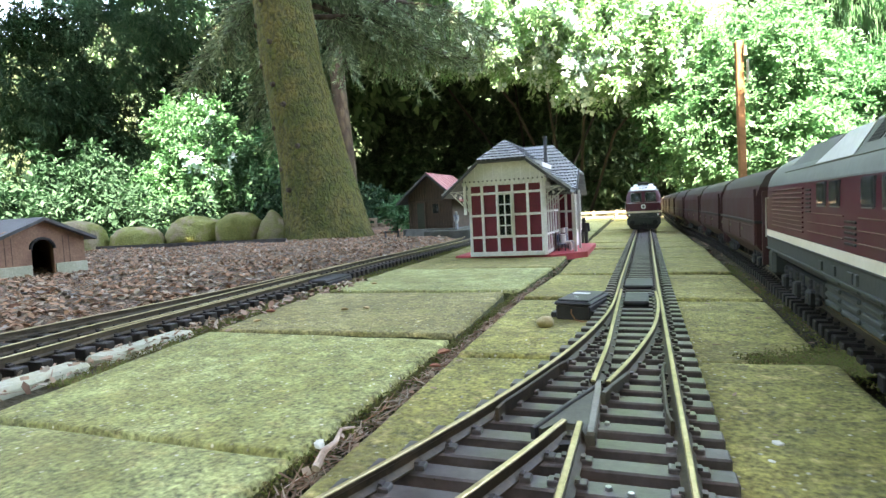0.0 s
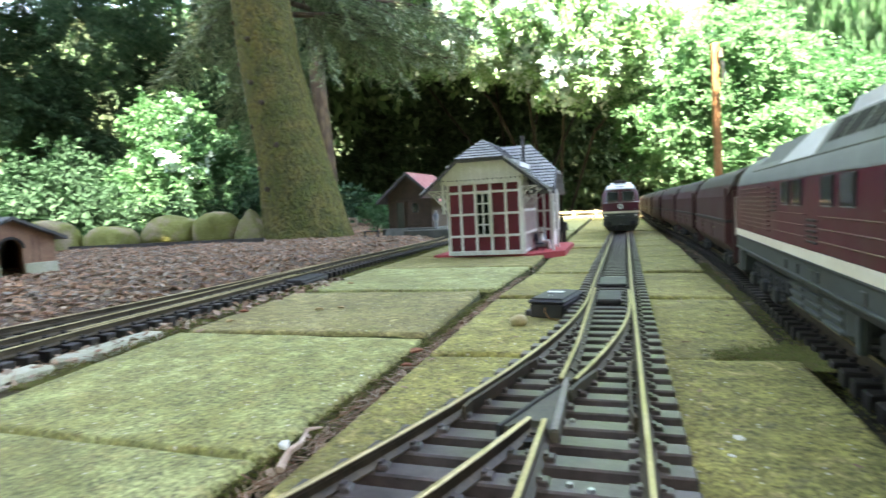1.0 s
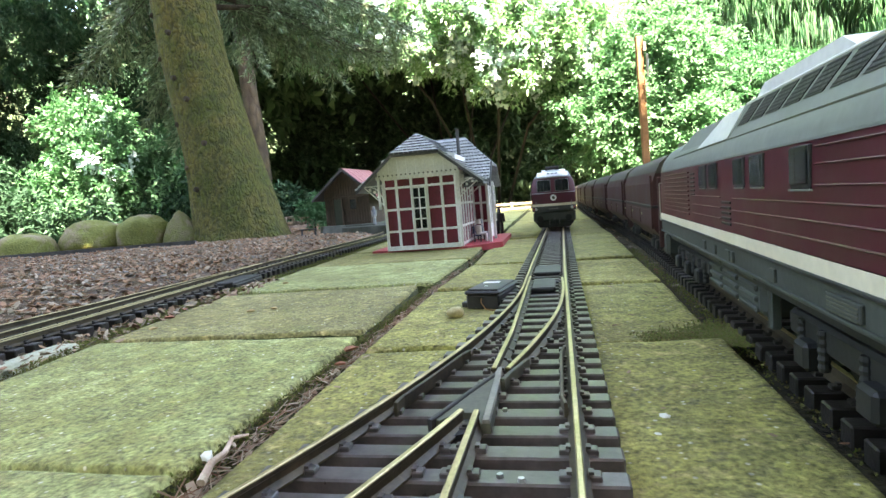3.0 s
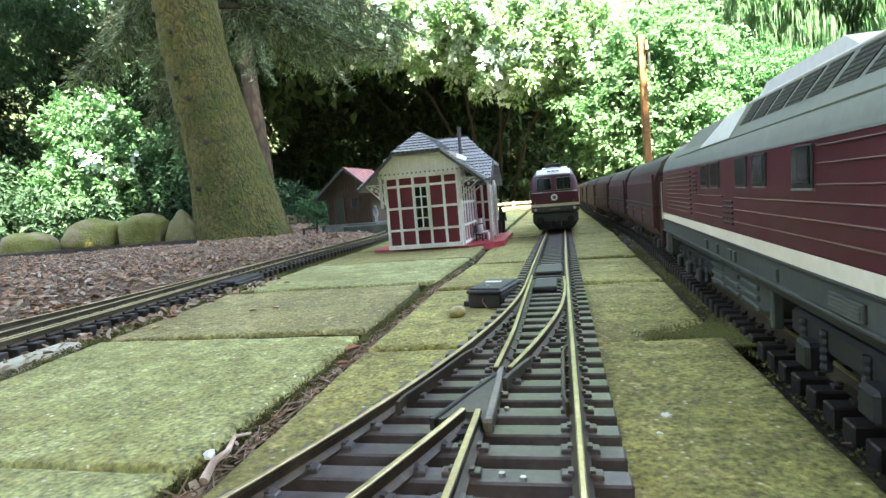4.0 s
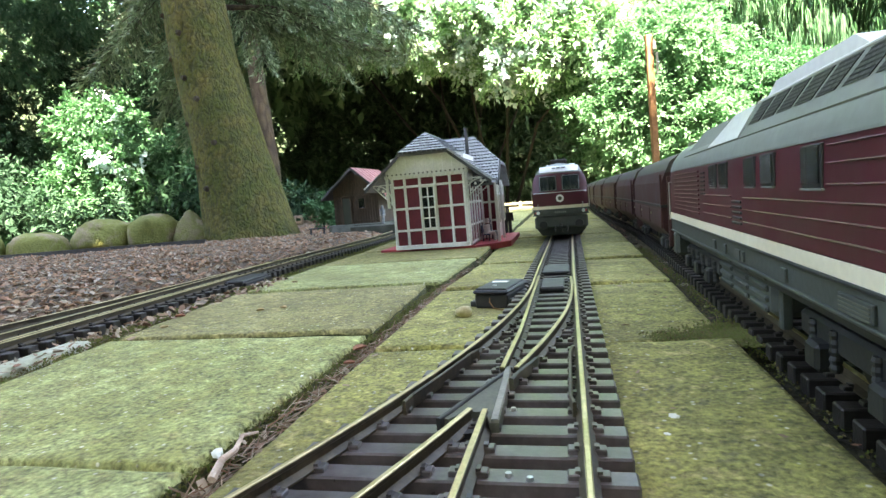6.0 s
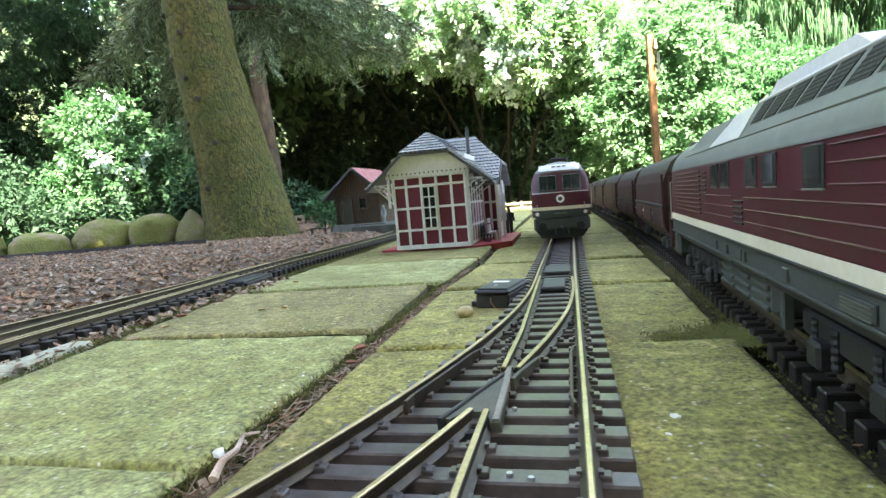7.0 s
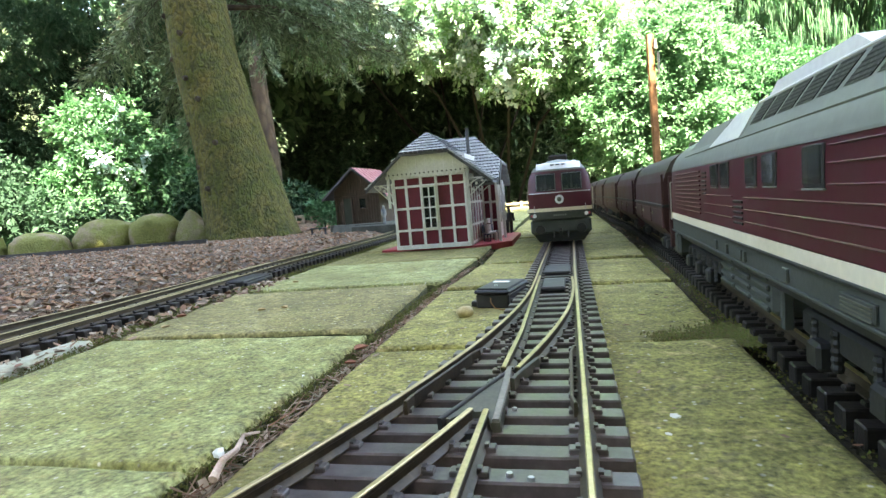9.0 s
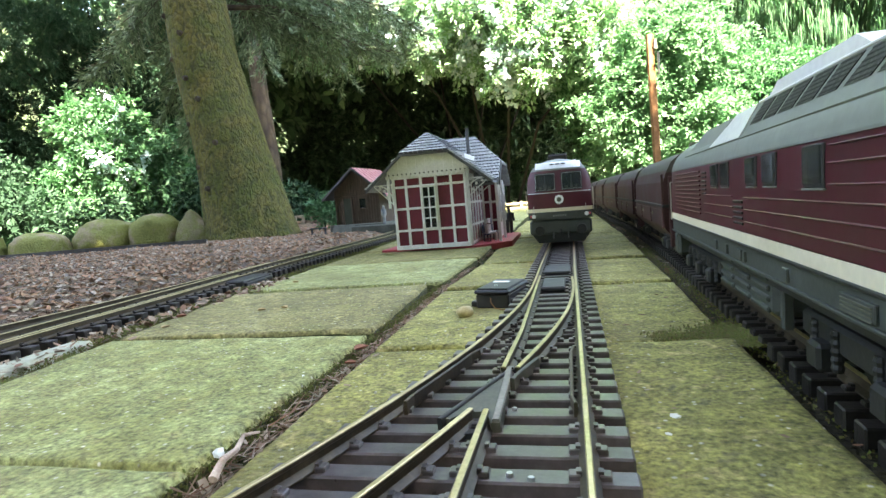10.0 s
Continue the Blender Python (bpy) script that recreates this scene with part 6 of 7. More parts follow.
# ---- model buildings ----
def tiles(p0, p1, p2, p3, rows, cols, thick=0.0030):
    """Courses of tiles over a roof plane: eave p0 to p1, ridge p3 to p2."""
    p0, p1, p2, p3 = (Vector(p) for p in (p0, p1, p2, p3))
    nor = (p1 - p0).cross((p2 + p3) / 2 - p0).normalized()
    if nor.z < 0:
        nor = -nor
    s = Shape()
    rnd = random.Random(rows * 31 + cols)
    for j in range(rows):
        t0, t1 = j / rows - 0.012, (j + 1) / rows + 0.02
        for i in range(cols):
            u0, u1 = i / cols + 0.006, (i + 1) / cols - 0.006
            if j % 2:
                u0, u1 = u0 + 0.5 / cols, u1 + 0.5 / cols
                u1 = min(u1, 1.0)
                if u0 >= 1:
                    continue
            lift = thick * (1.0 + 0.10 * rnd.random())
            q = lambda u, t: (p0.lerp(p1, u)).lerp(p3.lerp(p2, u), min(1, max(0, t)))
            a, b, c, d = q(u0, t0), q(u1, t0), q(u1, t1), q(u0, t1)
            top = [a + nor * lift * 2, b + nor * lift * 2, c + nor * lift, d + nor * lift]
            s.add([a, b, c, d] + top, [(0, 3, 2, 1), (4, 5, 6, 7), (0, 1, 5, 4), (1, 2, 6, 5), (2, 3, 7, 6), (3, 0, 4, 7)])
    return s


def tile_course(root, shape):
    """Tiles laid on a roof; a shadow line is painted on their lower butt edges."""
    ob = part("tile_course", shape, TILES, root, "grey slate tiles")
    ob.data.materials.append(BUTT_SHADOW)
    for i, p in enumerate(ob.data.polygons):
        if i % 6 == 2:
            p.material_index = 1
    ob["kind"] = "stuff"


def plate(pts, thick, inward):
    """A flat plate of given thickness from its corners."""
    n = len(pts)
    pts = [Vector(p) for p in pts]
    d = Vector(inward) * thick
    return Shape().add(pts + [p + d for p in pts], [tuple(range(n)), tuple(range(2 * n - 1, n - 1, -1))] + [(i, (i + 1) % n, n + (i + 1) % n, n + i) for i in range(n)])


def lattice_wall(root, x0, x1, z0, z1, cols, rows, y=0.0, panel=REDPANEL, bar=0.0032, m=None, skip=()):
    """Half-timber front at y: red panels between proud white bars."""
    for i in range(len(cols) - 1):
        for j in range(len(rows) - 1):
            if (i, j) in skip:
                continue
            part("panel", Shape().box(cols[i], cols[i + 1], y - 0.001, y + 0.003, rows[j], rows[j + 1]), panel, root, "", False, m)
    for c in cols:
        part("upright", Shape().box(c - bar, c + bar, y - 0.004, y + 0.002, z0, z1, 0.0006), WHITEWOOD, root, "", False, m)
    for r in rows:
        part("rail_bar", Shape().box(x0, x1, y - 0.0033, y + 0.002, r - bar * 0.9, r + bar * 0.9, 0.0006), WHITEWOOD, root, "", False, m)


def sash(root, x0, x1, z0, z1, nx, nz, y=0.0, m=None):
    """A tall window of small panes in a white frame."""
    w = part("window", Shape().box(x0, x1, y + 0.002, y + 0.004, z0, z1), DARKIN, root, "dark glazed window", False, m)
    b = 0.0022
    for x in (x0, x1):
        part("window_frame", Shape().box(x - b, x + b, y - 0.005, y + 0.002, z0 - b, z1 + b, 0.0005), CREAMBOARD, w)
    for z in (z0, z1):
        part("window_frame", Shape().box(x0 - b, x1 + b, y - 0.0048, y + 0.002, z - b, z + b, 0.0005), CREAMBOARD, w)
    for i in range(1, nx):
        x = x0 + (x1 - x0) * i / nx
        part("glazing_bar", Shape().box(x - 0.0014, x + 0.0014, y - 0.003, y + 0.001, z0, z1), WHITEWOOD, w)
    for j in range(1, nz):
        z = z0 + (z1 - z0) * j / nz
        part("glazing_bar", Shape().box(x0, x1, y - 0.0028, y + 0.001, z - 0.0014, z + 0.0014), WHITEWOOD, w)
    for i in range(nx):
        for j in range(nz):
            a, c = x0 + (x1 - x0) * i / nx, z0 + (z1 - z0) * j / nz
            part("pane", Shape().box(a + 0.001, a + (x1 - x0) / nx - 0.001, y - 0.0008, y - 0.0002, c + 0.001, c + (z1 - z0) / nz - 0.001), PANE, w)


def station():
    root = thing("station_building", "model station with red panels, white timbering and slate roof", "model building", at=pose(-0.3115, 1.331, 0.0, 0, -0.3, 0.5))
    part("platform", Shape().prism([(-0.142, 0.030), (0.105, -0.004), (0.183, 0.075), (0.180, 0.385), (-0.145, 0.46)], -0.004, 0.011, "z"), REDBASE, root, "red painted base board")
    x0, x1, zt = -0.090, 0.0925, 0.186
    part("core", Shape().prism([(x0, 0.012), (x1, 0.012), (x1, 0.232), (0.078, 0.238), (-0.072, 0.238), (x0, 0.232)], 0.004, 0.42), WHITEWOOD, root, "white inner walls")
    cols = [x0 + 0.003, -0.056, -0.0185, 0.019, 0.0555, x1 - 0.003]
    rows = [0.0165, 0.058, 0.111, 0.164, 0.186]
    lattice_wall(root, x0, x1, 0.012, zt, cols, rows, 0.0, skip=((2, 1), (2, 2)))
    part("window_panel", Shape().box(-0.0185, 0.019, 0.001, 0.003, 0.058, 0.164), CREAMBOARD, root)
    sash(root, -0.0166, 0.0166, 0.060, 0.1615, 2, 4, -0.0035)
    part("ground_beam", Shape().box(x0 - 0.001, x1 + 0.001, -0.005, 0.003, 0.0115, 0.022, 0.0006), WHITEWOOD, root)
    # gable boards with scalloped edge
    gable = [(-0.100, 0.190), (0.100, 0.190), (0.098, 0.204), (0.060, 0.236), (-0.061, 0.237), (-0.099, 0.206)]
    part("gable_board", Shape().prism(gable, -0.010, -0.004), CREAMBOARD, root, "cream gable boarding")
    for k in range(9):
        x = -0.092 + k * 0.0225
        part("board_joint", Shape().box(x - 0.0005, x + 0.0005, -0.0108, -0.0095, 0.191, 0.232 - max(0, abs(x) - 0.07)), WHITEWOOD, root)
    for k in range(19):
        x = -0.099 + k * 0.0110
        tooth = Shape().prism([(x - 0.0042, 0.193), (x + 0.0042, 0.193), (x + 0.0042, 0.187), (x, 0.1825), (x - 0.0042, 0.187)], -0.012, -0.0095)
        part("scallop", tooth, CREAMBOARD, root)
        part("scallop_hole", Shape().box(x + 0.0040, x + 0.0070, -0.0125, -0.0118, 0.1925, 0.1960), DARKIN, root)
    # main roof: two slopes and the half hip
    apex, eL, eR = (-0.002, 0.2885), (-0.152, 0.163), (0.158, 0.162)
    hl, hr, yb = (-0.060, 0.242), (0.0585, 0.2415), 0.43
    yf, ya = -0.022, 0.030
    left = [(eL[0], yf, eL[1]), (eL[0], yb, eL[1]), (apex[0], yb, apex[1]), (apex[0], ya, apex[1]), (hl[0], yf, hl[1])]
    right = [(eR[0], yf, eR[1]), (eR[0], 0.080, eR[1]), (apex[0], 0.225, apex[1]), (apex[0], ya, apex[1]), (hr[0], yf, hr[1])]
    part("roof_left", plate(left, 0.005, (0, 0, -1)), SLATE, root)
    part("roof_right", plate(right, 0.005, (0, 0, -1)), SLATE, root)
    part("half_hip", plate([(hl[0], yf, hl[1]), (hr[0], yf, hr[1]), (apex[0], ya, apex[1])], 0.005, (0, 0.3, -1)), SLATE, root)
    tile_course(root, tiles((hl[0], yf - 0.002, hl[1] - 0.001), (hr[0], yf - 0.002, hr[1] - 0.001), (apex[0] + 0.003, ya, apex[1]), (apex[0] - 0.003, ya, apex[1]), 7, 10))
    mid = lambda e, t: (e[0] + (apex[0] - e[0]) * t, e[1] + (apex[1] - e[1]) * t)
    tile_course(root, tiles((eR[0], yf, eR[1]), (eR[0], 0.080, eR[1]), (mid(eR, 0.68)[0], 0.178, mid(eR, 0.68)[1]), (mid(eR, 0.68)[0], yf, mid(eR, 0.68)[1]), 10, 13))
    tile_course(root, tiles((mid(eR, 0.68)[0], yf, mid(eR, 0.68)[1]), (mid(eR, 0.68)[0], 0.178, mid(eR, 0.68)[1]), (apex[0], 0.225, apex[1]), (apex[0], ya, apex[1]), 5, 16))
    tile_course(root, tiles((eL[0], yb, eL[1]), (eL[0], yf, eL[1]), (apex[0], ya, apex[1]), (apex[0], yb, apex[1]), 15, 40))

    def board(a, b, h=0.008, mat=GREYWOOD):
        s = Shape()
        d = Vector((0, -0.003, 0))
        a, b = Vector(a), Vector(b)
        dn = Vector((0, 0, -h))
        v = [a + d, b + d, b + d + dn, a + d + dn, a, b, b + dn, a + dn]
        s.add(v, [(0, 1, 2, 3), (7, 6, 5, 4), (0, 4, 5, 1), (1, 5, 6, 2), (2, 6, 7, 3), (3, 7, 4, 0)])
        part("bargeboard", s, mat, root)
    board((eL[0], yf, eL[1]), (hl[0], yf, hl[1]))
    board((hr[0], yf, hr[1]), (eR[0], yf, eR[1]))
    board((hl[0], yf, hl[1]), (hr[0], yf, hr[1]), 0.004)
    part("ridge_tiles", Shape().tube((apex[0], ya, apex[1] + 0.002), (apex[0], yb, apex[1] + 0.002), 0.0035, n=8), SLATE, root)
    for e in (hl, hr):
        part("hip_tiles", Shape().tube((e[0], yf, e[1] + 0.002), (apex[0], ya, apex[1] + 0.003), 0.0026, n=8), SLATE, root)
    part("stove_pipe", Shape().tube((0.075, 0.17, 0.20), (0.075, 0.17, 0.306), 0.0045, n=12).tube((0.075, 0.17, 0.306), (0.075, 0.17, 0.310), 0.006, n=12), GREYWOOD, root, "dark metal stove pipe")
    # cross wing with its own half-hipped roof
    rz, wy, xr = 0.287, 0.225, 0.088
    front_eave = [(0.0, 0.075, 0.158), (0.160, 0.075, 0.158), (0.160, 0.145, 0.213), (xr, wy, rz), (-0.02, wy, rz)]
    part("wing_roof", plate(front_eave, 0.005, (0, 0, -1)), SLATE, root)
    part("wing_roof", plate([(0.0, 0.375, 0.158), (0.160, 0.375, 0.158), (0.160, 0.305, 0.213), (xr, wy, rz), (-0.02, wy, rz)], 0.005, (0, 0, -1)), SLATE, root)
    part("wing_hip", plate([(0.160, 0.145, 0.213), (0.160, 0.305, 0.213), (xr, wy, rz)], 0.005, (-0.3, 0, -1)), SLATE, root)
    tile_course(root, tiles((0.03, 0.075, 0.159), (0.160, 0.075, 0.159), (0.160, 0.145, 0.214), (0.03, 0.145, 0.214), 7, 14))
    tile_course(root, tiles((0.0, 0.145, 0.214), (0.160, 0.145, 0.214), (xr, wy, rz + 0.001), (0.0, wy, rz + 0.001), 8, 17))
    part("wing_barge", plate([(0.164, 0.072, 0.161), (0.164, 0.145, 0.217), (0.164, 0.145, 0.207), (0.164, 0.072, 0.151)], 0.003, (-1, 0, 0)), GREYWOOD, root)
    part("ridge_tiles", Shape().tube((0.0, wy, rz + 0.002), (xr, wy, rz + 0.002), 0.003, n=8), SLATE, root)
    part("wing_gable", Shape().prism([(0.095, 0.160), (0.355, 0.160), (0.30, 0.210), (0.15, 0.210)], 0.128, 0.134, "x"), CREAMBOARD, root)
    # glazed wing wall and veranda
    part("wing_wall", Shape().box(0.092, 0.138, 0.215, 0.37, 0.012, 0.17), WHITEWOOD, root)
    turn = pose(0.0945, 0.0, 0, 0, 0, 90)
    lattice_wall(root, 0.004, 0.215, 0.012, zt, [0.006, 0.04, 0.08, 0.12, 0.165, 0.212], [0.018, 0.06, 0.115, 0.165], 0.0, m=turn)
    turn2 = pose(0.1395, 0.0, 0, 0, 0, 90)
    sash(root, 0.225, 0.35, 0.055, 0.155, 4, 4, 0.0, turn2)
    lattice_wall(root, 0.095, 0.138, 0.012, 0.165, [0.098, 0.118, 0.136], [0.018, 0.06, 0.11, 0.16], 0.214)
    for y in (0.09, 0.20):
        post = part("veranda_post", Shape().box(0.150, 0.157, y - 0.0035, y + 0.0035, 0.011, 0.166, 0.0008), WHITEWOOD, root)
        part("brace", Shape().box(-0.002, 0.002, -0.0015, 0.0015, 0, 0.045, 0, pose(0.1535, y, 0.125, 35, 0, 0)), WHITEWOOD, post)
        part("brace", Shape().box(-0.002, 0.002, -0.0015, 0.0015, 0, 0.045, 0, pose(0.1535, y, 0.125, -35, 0, 0)), WHITEWOOD, post)
    for sx, xw, xe in ((-1, x0, -0.135), (1, x1, 0.148)):
        for k, y in enumerate((-0.006, 0.13)):
            s = Shape()
            for a, b in (((xw, y, 0.125), (xe, y, 0.170)), ((xw, y, 0.172), (xe, y, 0.172)), ((xw, y, 0.122), (xw, y, 0.175))):
                s.tube(a, b, 0.0015, n=6)
            for t in range(8):
                aa, bb = math.pi / 2 * t / 8, math.pi / 2 * (t + 1) / 8
                ex = (xe - xw) * 0.7
                s.tube((xw + ex * (1 - math.cos(aa)), y, 0.13 + 0.04 * math.sin(aa)), (xw + ex * (1 - math.cos(bb)), y, 0.13 + 0.04 * math.sin(bb)), 0.0015, n=5)
            for q in ((0.45, 0.158), (0.7, 0.164), (0.25, 0.145)):
                cx = xw + (xe - xw) * q[0]
                s.tube((cx, y - 0.001, q[1]), (cx, y + 0.001, q[1]), 0.0035, n=10)
            part("eaves_bracket", s, WHITEWOOD, root, "white carved bracket")
    part("eaves_post", Shape().box(x0 - 0.012, x0 - 0.006, -0.008, -0.002, 0.115, 0.19, 0.0008), WHITEWOOD, root)


def bench_and_figures():
    b = thing("bench", "small dark blue slatted bench on the platform", "bench", at=pose(-0.196, 1.475, 0.011, 0, 0, 90))
    part("seat", Shape().box(-0.035, 0.035, -0.010, 0.010, 0.016, 0.019, 0.0006), surf("blue_bench_paint", (0.03, 0.045, 0.09), (0.05, 0.07, 0.13), 60, 0.5), b)
    part("backrest", Shape().box(-0.035, 0.035, 0.009, 0.012, 0.022, 0.042, 0.0006), b.children[0].data.materials[0], b)
    for x in (-0.03, 0.03):
        for y in (-0.008, 0.008):
            part("leg", Shape().box(x - 0.0015, x + 0.0015, y - 0.0015, y + 0.0015, 0, 0.017), GREYWOOD, b)

    def doll(name, at, mat, label, seated=False, h=0.068):
        s = Shape()
        k = h / 0.068
        if seated:
            s.tube((0, 0, 0.018), (0, 0.002, 0.042), 0.008, 0.009, 12).tube((0, 0, 0.046), (0, 0, 0.058), 0.006, 0.0055, 12)
            for x in (-0.005, 0.005):
                s.tube((x, 0, 0.020), (x, -0.018, 0.021), 0.0045, 0.004, 8).tube((x, -0.018, 0.021), (x, -0.019, 0.0), 0.004, 0.003, 8)
        else:
            for x in (-0.005, 0.005):
                s.tube((x * k, 0, 0), (x * k, 0, 0.032 * k), 0.0045 * k, 0.005 * k, 10)
            s.tube((0, 0, 0.030 * k), (0, 0, 0.054 * k), 0.0095 * k, 0.010 * k, 14).tube((0, 0, 0.054 * k), (0, 0, 0.057 * k), 0.004 * k, 0.004 * k, 8)
            s.tube((0, 0, 0.056 * k), (0, 0, 0.068 * k), 0.0055 * k, 0.0045 * k, 12)
            for x in (-1, 1):
                s.tube((x * 0.010 * k, 0, 0.053 * k), (x * 0.013 * k, -0.003 * k, 0.032 * k), 0.0033 * k, 0.0028 * k, 8)
        ob = new(name, s.mesh(name, mat, True))
        ob.matrix_basis = at
        return tagged(ob, label, "figurine", "model railway figurines")
    pale = surf("pale_figurine_paint", (0.62, 0.58, 0.55), (0.74, 0.70, 0.66), 150, 0.6)
    blue = surf("blue_figurine_paint", (0.10, 0.14, 0.20), (0.40, 0.40, 0.36), 60, 0.6)
    doll("figurine", pose(-0.194, 1.460, 0.011, 0, 0, 90), pale, "plain pale seated figurine on the bench", True)
    doll("figurine", pose(-0.194, 1.493, 0.011, 0, 0, 90), blue, "plain pale-blue seated figurine on the bench", True)
    doll("figurine", pose(-0.168, 1.72, 0.011), BLACKP, "plain black standing figurine on the platform", h=0.078)
    doll("figurine", pose(-0.690, 2.09, 0.055, 0, 0, -60), blue, "plain pale-blue standing figurine by the shed", h=0.07)


def shed():
    root = thing("goods_shed", "dark brown plank shed with faded red roof and grey plinth", "model building", at=pose(-0.975, 2.29, 0.0, 0, 0, -3))
    w, d, zb, ze, za = 0.205, 0.26, 0.055, 0.205, 0.288
    part("plinth", Shape().box(-0.02, w + 0.03, -0.03, d + 0.02, -0.02, zb, 0.003), GREYSTONE, root, "grey stone plinth")
    part("ramp", Shape().prism([(-0.075, -0.01), (-0.03, zb), (-0.03, -0.01)], 0.0, 0.10, "x"), GREYSTONE, root)
    part("loading_dock", Shape().box(0.10, w + 0.10, -0.075, -0.028, 0.0, zb - 0.008, 0.003), GREYSTONE, root)
    part("plank_body", Shape().prism([(0, zb), (w, zb), (w, ze), (w / 2, za), (0, ze)], 0, d), BROWNWOOD, root)
    for k in range(17):
        x = 0.006 + k * (w - 0.012) / 16
        top = za - abs(x - w / 2) * (za - ze) / (w / 2) - 0.004
        part("batten", Shape().box(x - 0.0014, x + 0.0014, -0.003, 0.001, zb, top), BROWNWOOD, root)
    for z in (0.172, 0.062):
        part("rail_bar", Shape().box(0, w, -0.0045, 0.001, z, z + 0.007, 0.0006), BROWNWOOD, root)
    dr = part("door", Shape().box(0.040, 0.080, -0.005, 0.001, zb, 0.165, 0.0006), GREENWOOD, root, "dark green plank door")
    for x in (0.040, 0.080):
        part("door_frame", Shape().box(x - 0.003, x + 0.003, -0.007, 0.001, zb, 0.168), BROWNWOOD, dr)
    wn = part("window", Shape().box(0.115, 0.148, -0.005, 0.001, 0.118, 0.163), DARKIN, root, "dark small window")
    for x in (0.115, 0.148):
        part("window_frame", Shape().box(x - 0.0025, x + 0.0025, -0.008, 0.0, 0.115, 0.166), BROWNWOOD, wn)
    for z in (0.118, 0.163):
        part("window_frame", Shape().box(0.112, 0.151, -0.008, 0.0, z - 0.0025, z + 0.0025), BROWNWOOD, wn)
    part("pane", Shape().box(0.1175, 0.1455, -0.0062, -0.0056, 0.1205, 0.1605), PANE, wn)
    for sx in (-1, 1):
        xe = w / 2 + sx * (w / 2 + 0.045)
        zz = ze - 0.036
        part("roof_slope", plate([(xe, -0.03, zz), (xe, d + 0.03, zz), (w / 2, d + 0.03, za + 0.006), (w / 2, -0.03, za + 0.006)], 0.006, (0, 0, -1)), REDROOF if sx > 0 else GREYWOOD, root, "faded red roofing" if sx > 0 else "dark roof slope")
        part("bargeboard", plate([(xe, -0.032, zz - 0.010), (xe, -0.032, zz + 0.001), (w / 2, -0.032, za + 0.007), (w / 2, -0.032, za - 0.006)], 0.004, (0, 1, 0)), GREYWOOD, root)
        if sx > 0:
            for k in range(9):
                y = -0.02 + k * (d + 0.04) / 8
                part("roof_batten", plate([(xe, y - 0.0012, zz + 0.0025), (xe, y + 0.0012, zz + 0.0025), (w / 2, y + 0.0012, za + 0.0085), (w / 2, y - 0.0012, za + 0.0085)], 0.003, (0, 0, -1)), REDROOF, root)
    t = thing("trestle", "small dark wooden trestle beside the shed", "trestle", at=pose(-1.03, 2.22, 0.015, 0, 0, 13))
    part("top", Shape().box(-0.035, 0.035, -0.012, 0.012, 0.032, 0.037, 0.001), GREYWOOD, t)
    for x in (-0.028, 0.028):
        for y in (-0.009, 0.009):
            part("leg", Shape().box(x - 0.002, x + 0.002, y - 0.002, y + 0.002, 0, 0.033), GREYWOOD, t)
    b = thing("box_bush", "small rounded light green bush behind the shed", "shrub")
    part("stem", Shape().tube((-1.265, 2.80, 0.0), (-1.265, 2.80, 0.10), 0.006, 0.003, 8), BARK_BROWN, b)
    part("crown", leaf_cloud("crown", [(-1.265, 2.80, 0.135, 0.048, 0.048, 0.062), (-1.26, 2.80, 0.10, 0.04, 0.04, 0.03)], 1800, 0.018, LEAF_LIGHT, 77, slim=0.6), LEAF_LIGHT, b)["kind"] = "stuff"


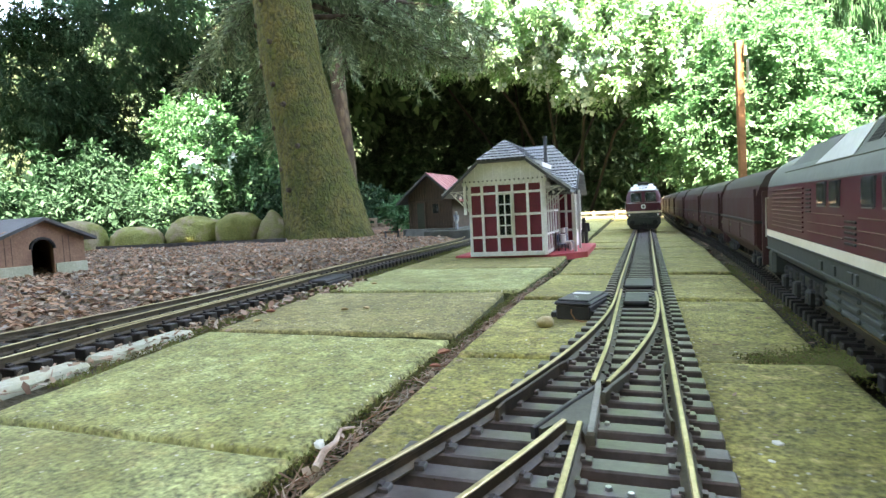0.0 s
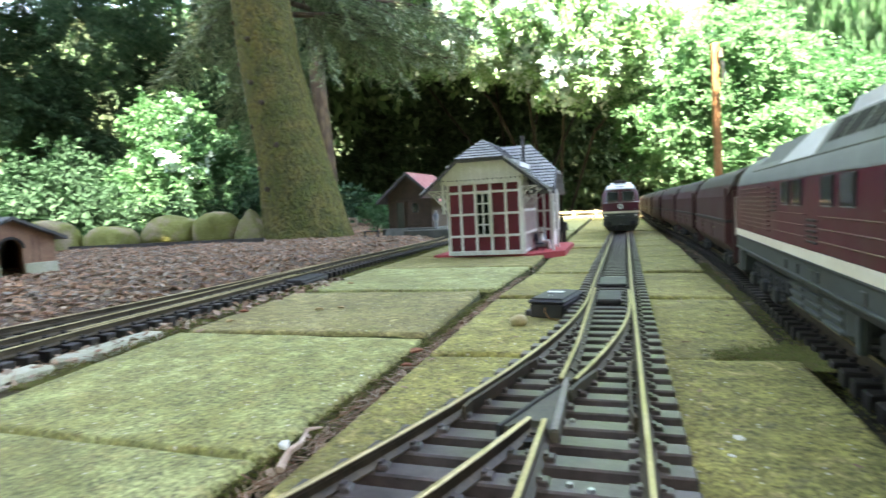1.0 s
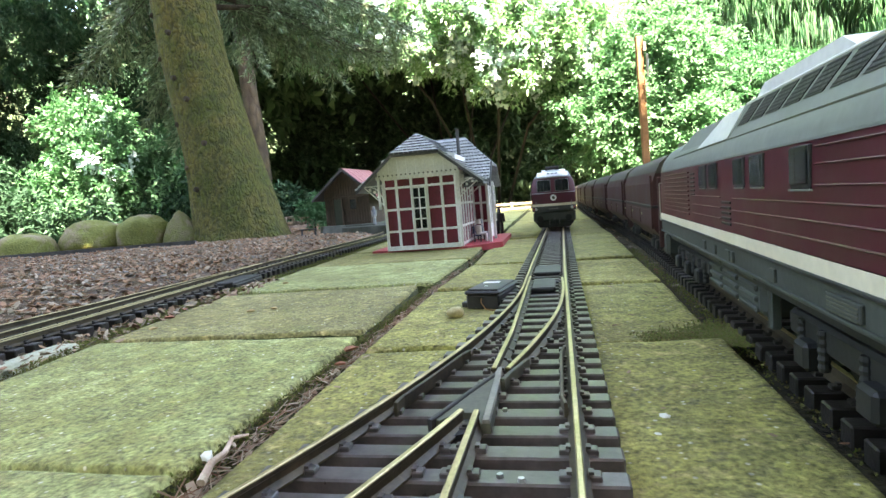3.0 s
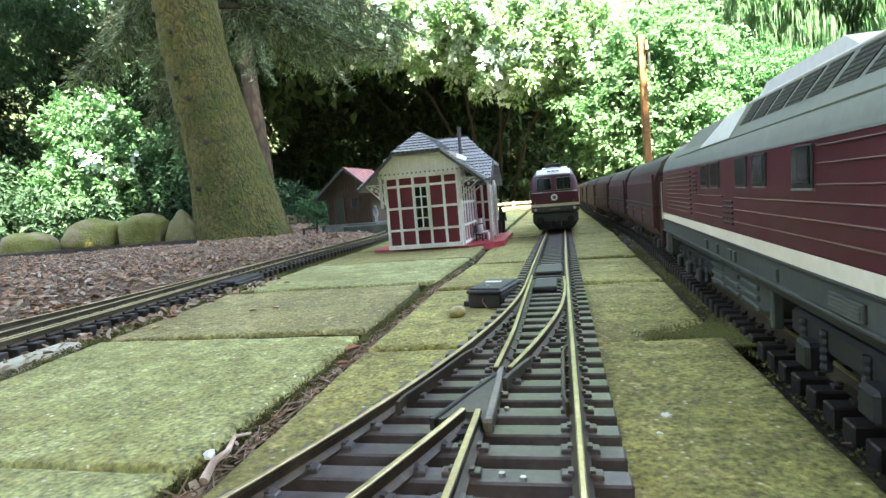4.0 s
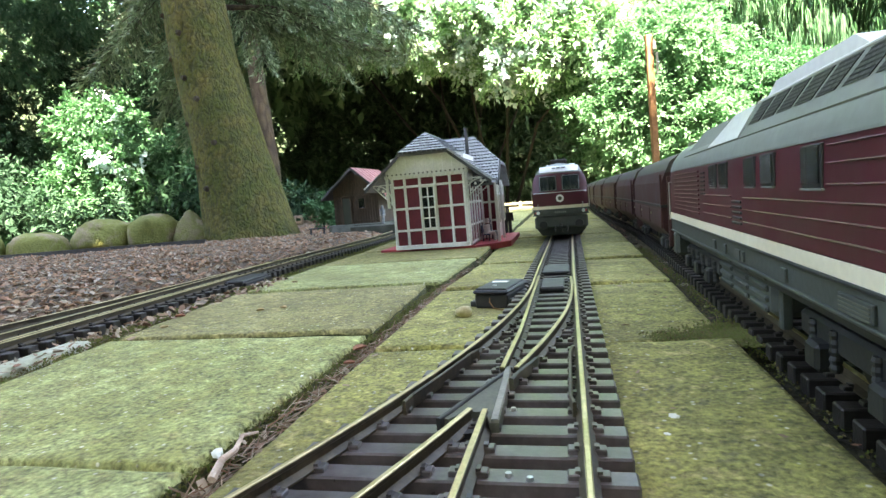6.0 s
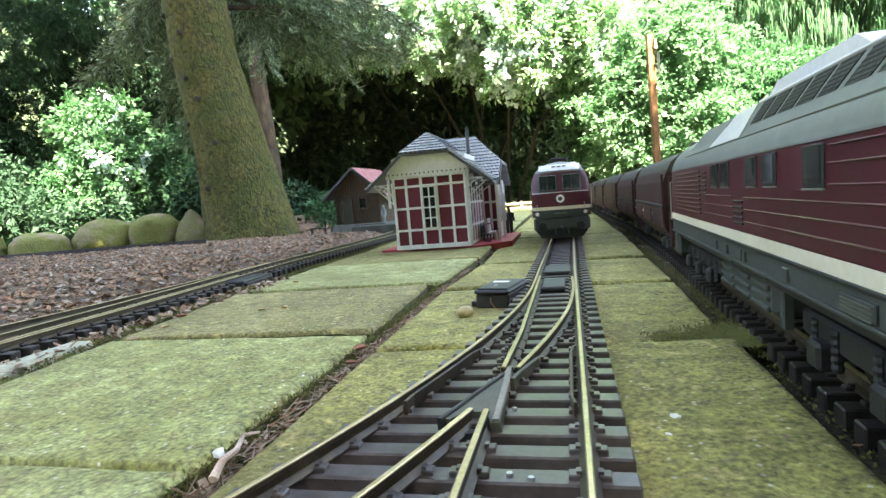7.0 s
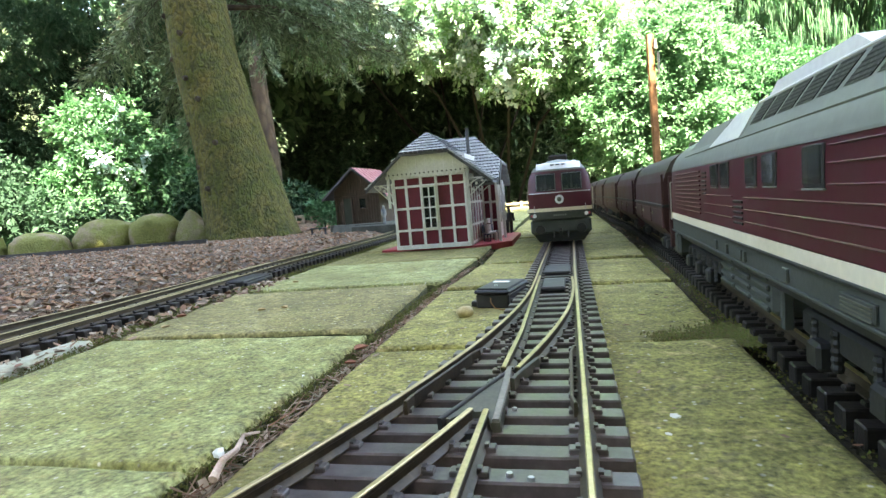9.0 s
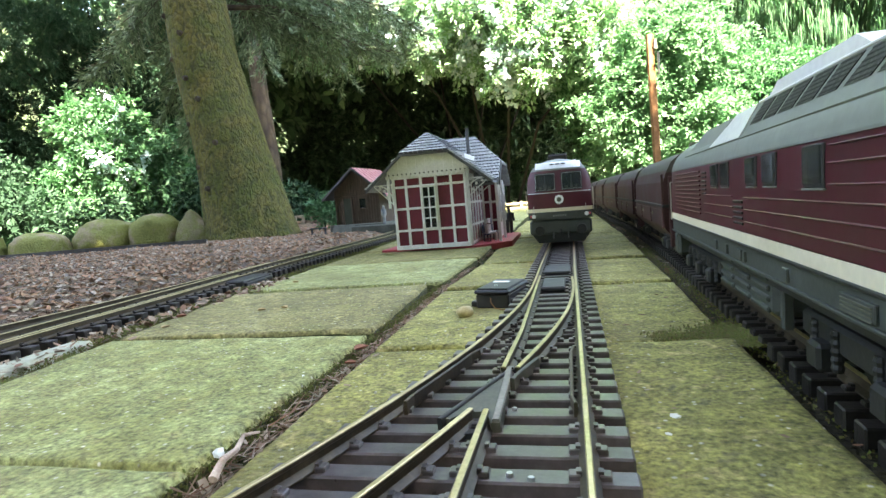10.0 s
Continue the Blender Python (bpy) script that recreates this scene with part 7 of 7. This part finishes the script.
def engine_shed():
    root = thing("engine_shed", "small model engine shed with arched door and dark roof", "model building", at=pose(-1.42, 0.985, 0.012, 0, 0, 84))
    w, d, ze, za = 0.105, 0.20, 0.105, 0.142
    arch = [(0.026 * math.cos(a), 0.068 + 0.026 * math.sin(a)) for a in np.linspace(math.pi, 0, 13)]
    out = [(-w, 0.0), (-w, ze), (0, za), (w, ze), (w, 0.0), (0.026, 0.0)] + arch[::-1] + [(-0.026, 0.0)]
    part("front_wall", Shape().prism(out, 0, 0.012), PINKWALL, root, "weathered terracotta front wall")
    part("side_wall", Shape().box(-w, -w + 0.012, 0.012, d, 0, ze - 0.004), PINKWALL, root)
    part("side_wall", Shape().box(w - 0.012, w, 0.012, d, 0, ze - 0.004), PINKWALL, root)
    part("back_wall", Shape().prism([(-w + 0.012, 0), (-w + 0.012, ze - 0.005), (0, za - 0.006), (w - 0.012, ze - 0.005), (w - 0.012, 0)], d - 0.012, d), DARKIN, root)
    part("inner_floor", Shape().box(-w + 0.012, w - 0.012, 0.012, d - 0.012, -0.004, 0.001), DARKIN, root)
    for a, b in ((-w - 0.003, -0.028), (0.028, w + 0.003)):
        part("stone_base", Shape().box(a, b, -0.004, 0.001, -0.01, 0.030, 0.001), PALE, root, "pale grey stone base course")
    for k in range(4):
        part("plank_joint", Shape().box(-w + 0.02 + k * 0.015 + (k > 1) * 0.105, -w + 0.021 + k * 0.015 + (k > 1) * 0.105, -0.0008, 0.0004, 0.03, 0.10), BROWNWOOD, root)
    arc = Shape()
    for i in range(12):
        p, q = arch[i], arch[i + 1]
        arc.tube((p[0] * 1.08, -0.002, p[1] + 0.001), (q[0] * 1.08, -0.002, q[1] + 0.001), 0.004, n=6)
    part("arch_trim", arc, DARKIN, root)
    for sx in (-1, 1):
        xe, zz = sx * (w + 0.022), ze - 0.012
        part("roof_slope", plate([(xe, -0.022, zz), (xe, d + 0.02, zz), (0, d + 0.02, za + 0.006), (0, -0.022, za + 0.006)], 0.008, (0, 0, -1)), GREYWOOD, root, "dark felt roof")


# ---- build ----
ground()
woods_wall()
railways()
point_motor()
woods()
trees()
garden_things()
train_on_the_side()
station()
bench_and_figures()
shed()
engine_shed()
diesel_moving = diesel(pose(-0.002, 2.27, 0.02), "wine-red diesel locomotive rolling towards the turnout", 1.14)
joint_scraps()
loose_cover()
pavement()


def motions():
    """The second locomotive rolls in along the straight track and comes to rest."""
    ys = [(0, 2.245), (0.5, 2.154), (1, 2.064), (1.5, 1.957), (2, 1.853), (2.5, 1.746), (3, 1.666), (3.5, 1.597), (4, 1.536), (4.5, 1.476), (5, 1.424), (5.5, 1.373),
          (6, 1.327), (6.5, 1.286), (7, 1.252), (7.5, 1.225), (8, 1.202), (8.5, 1.180), (9, 1.160), (9.5, 1.147), (10, 1.137)]
    walk(diesel_moving, [(t, pose(-0.003, y, 0.02)) for t, y in ys])


motions()
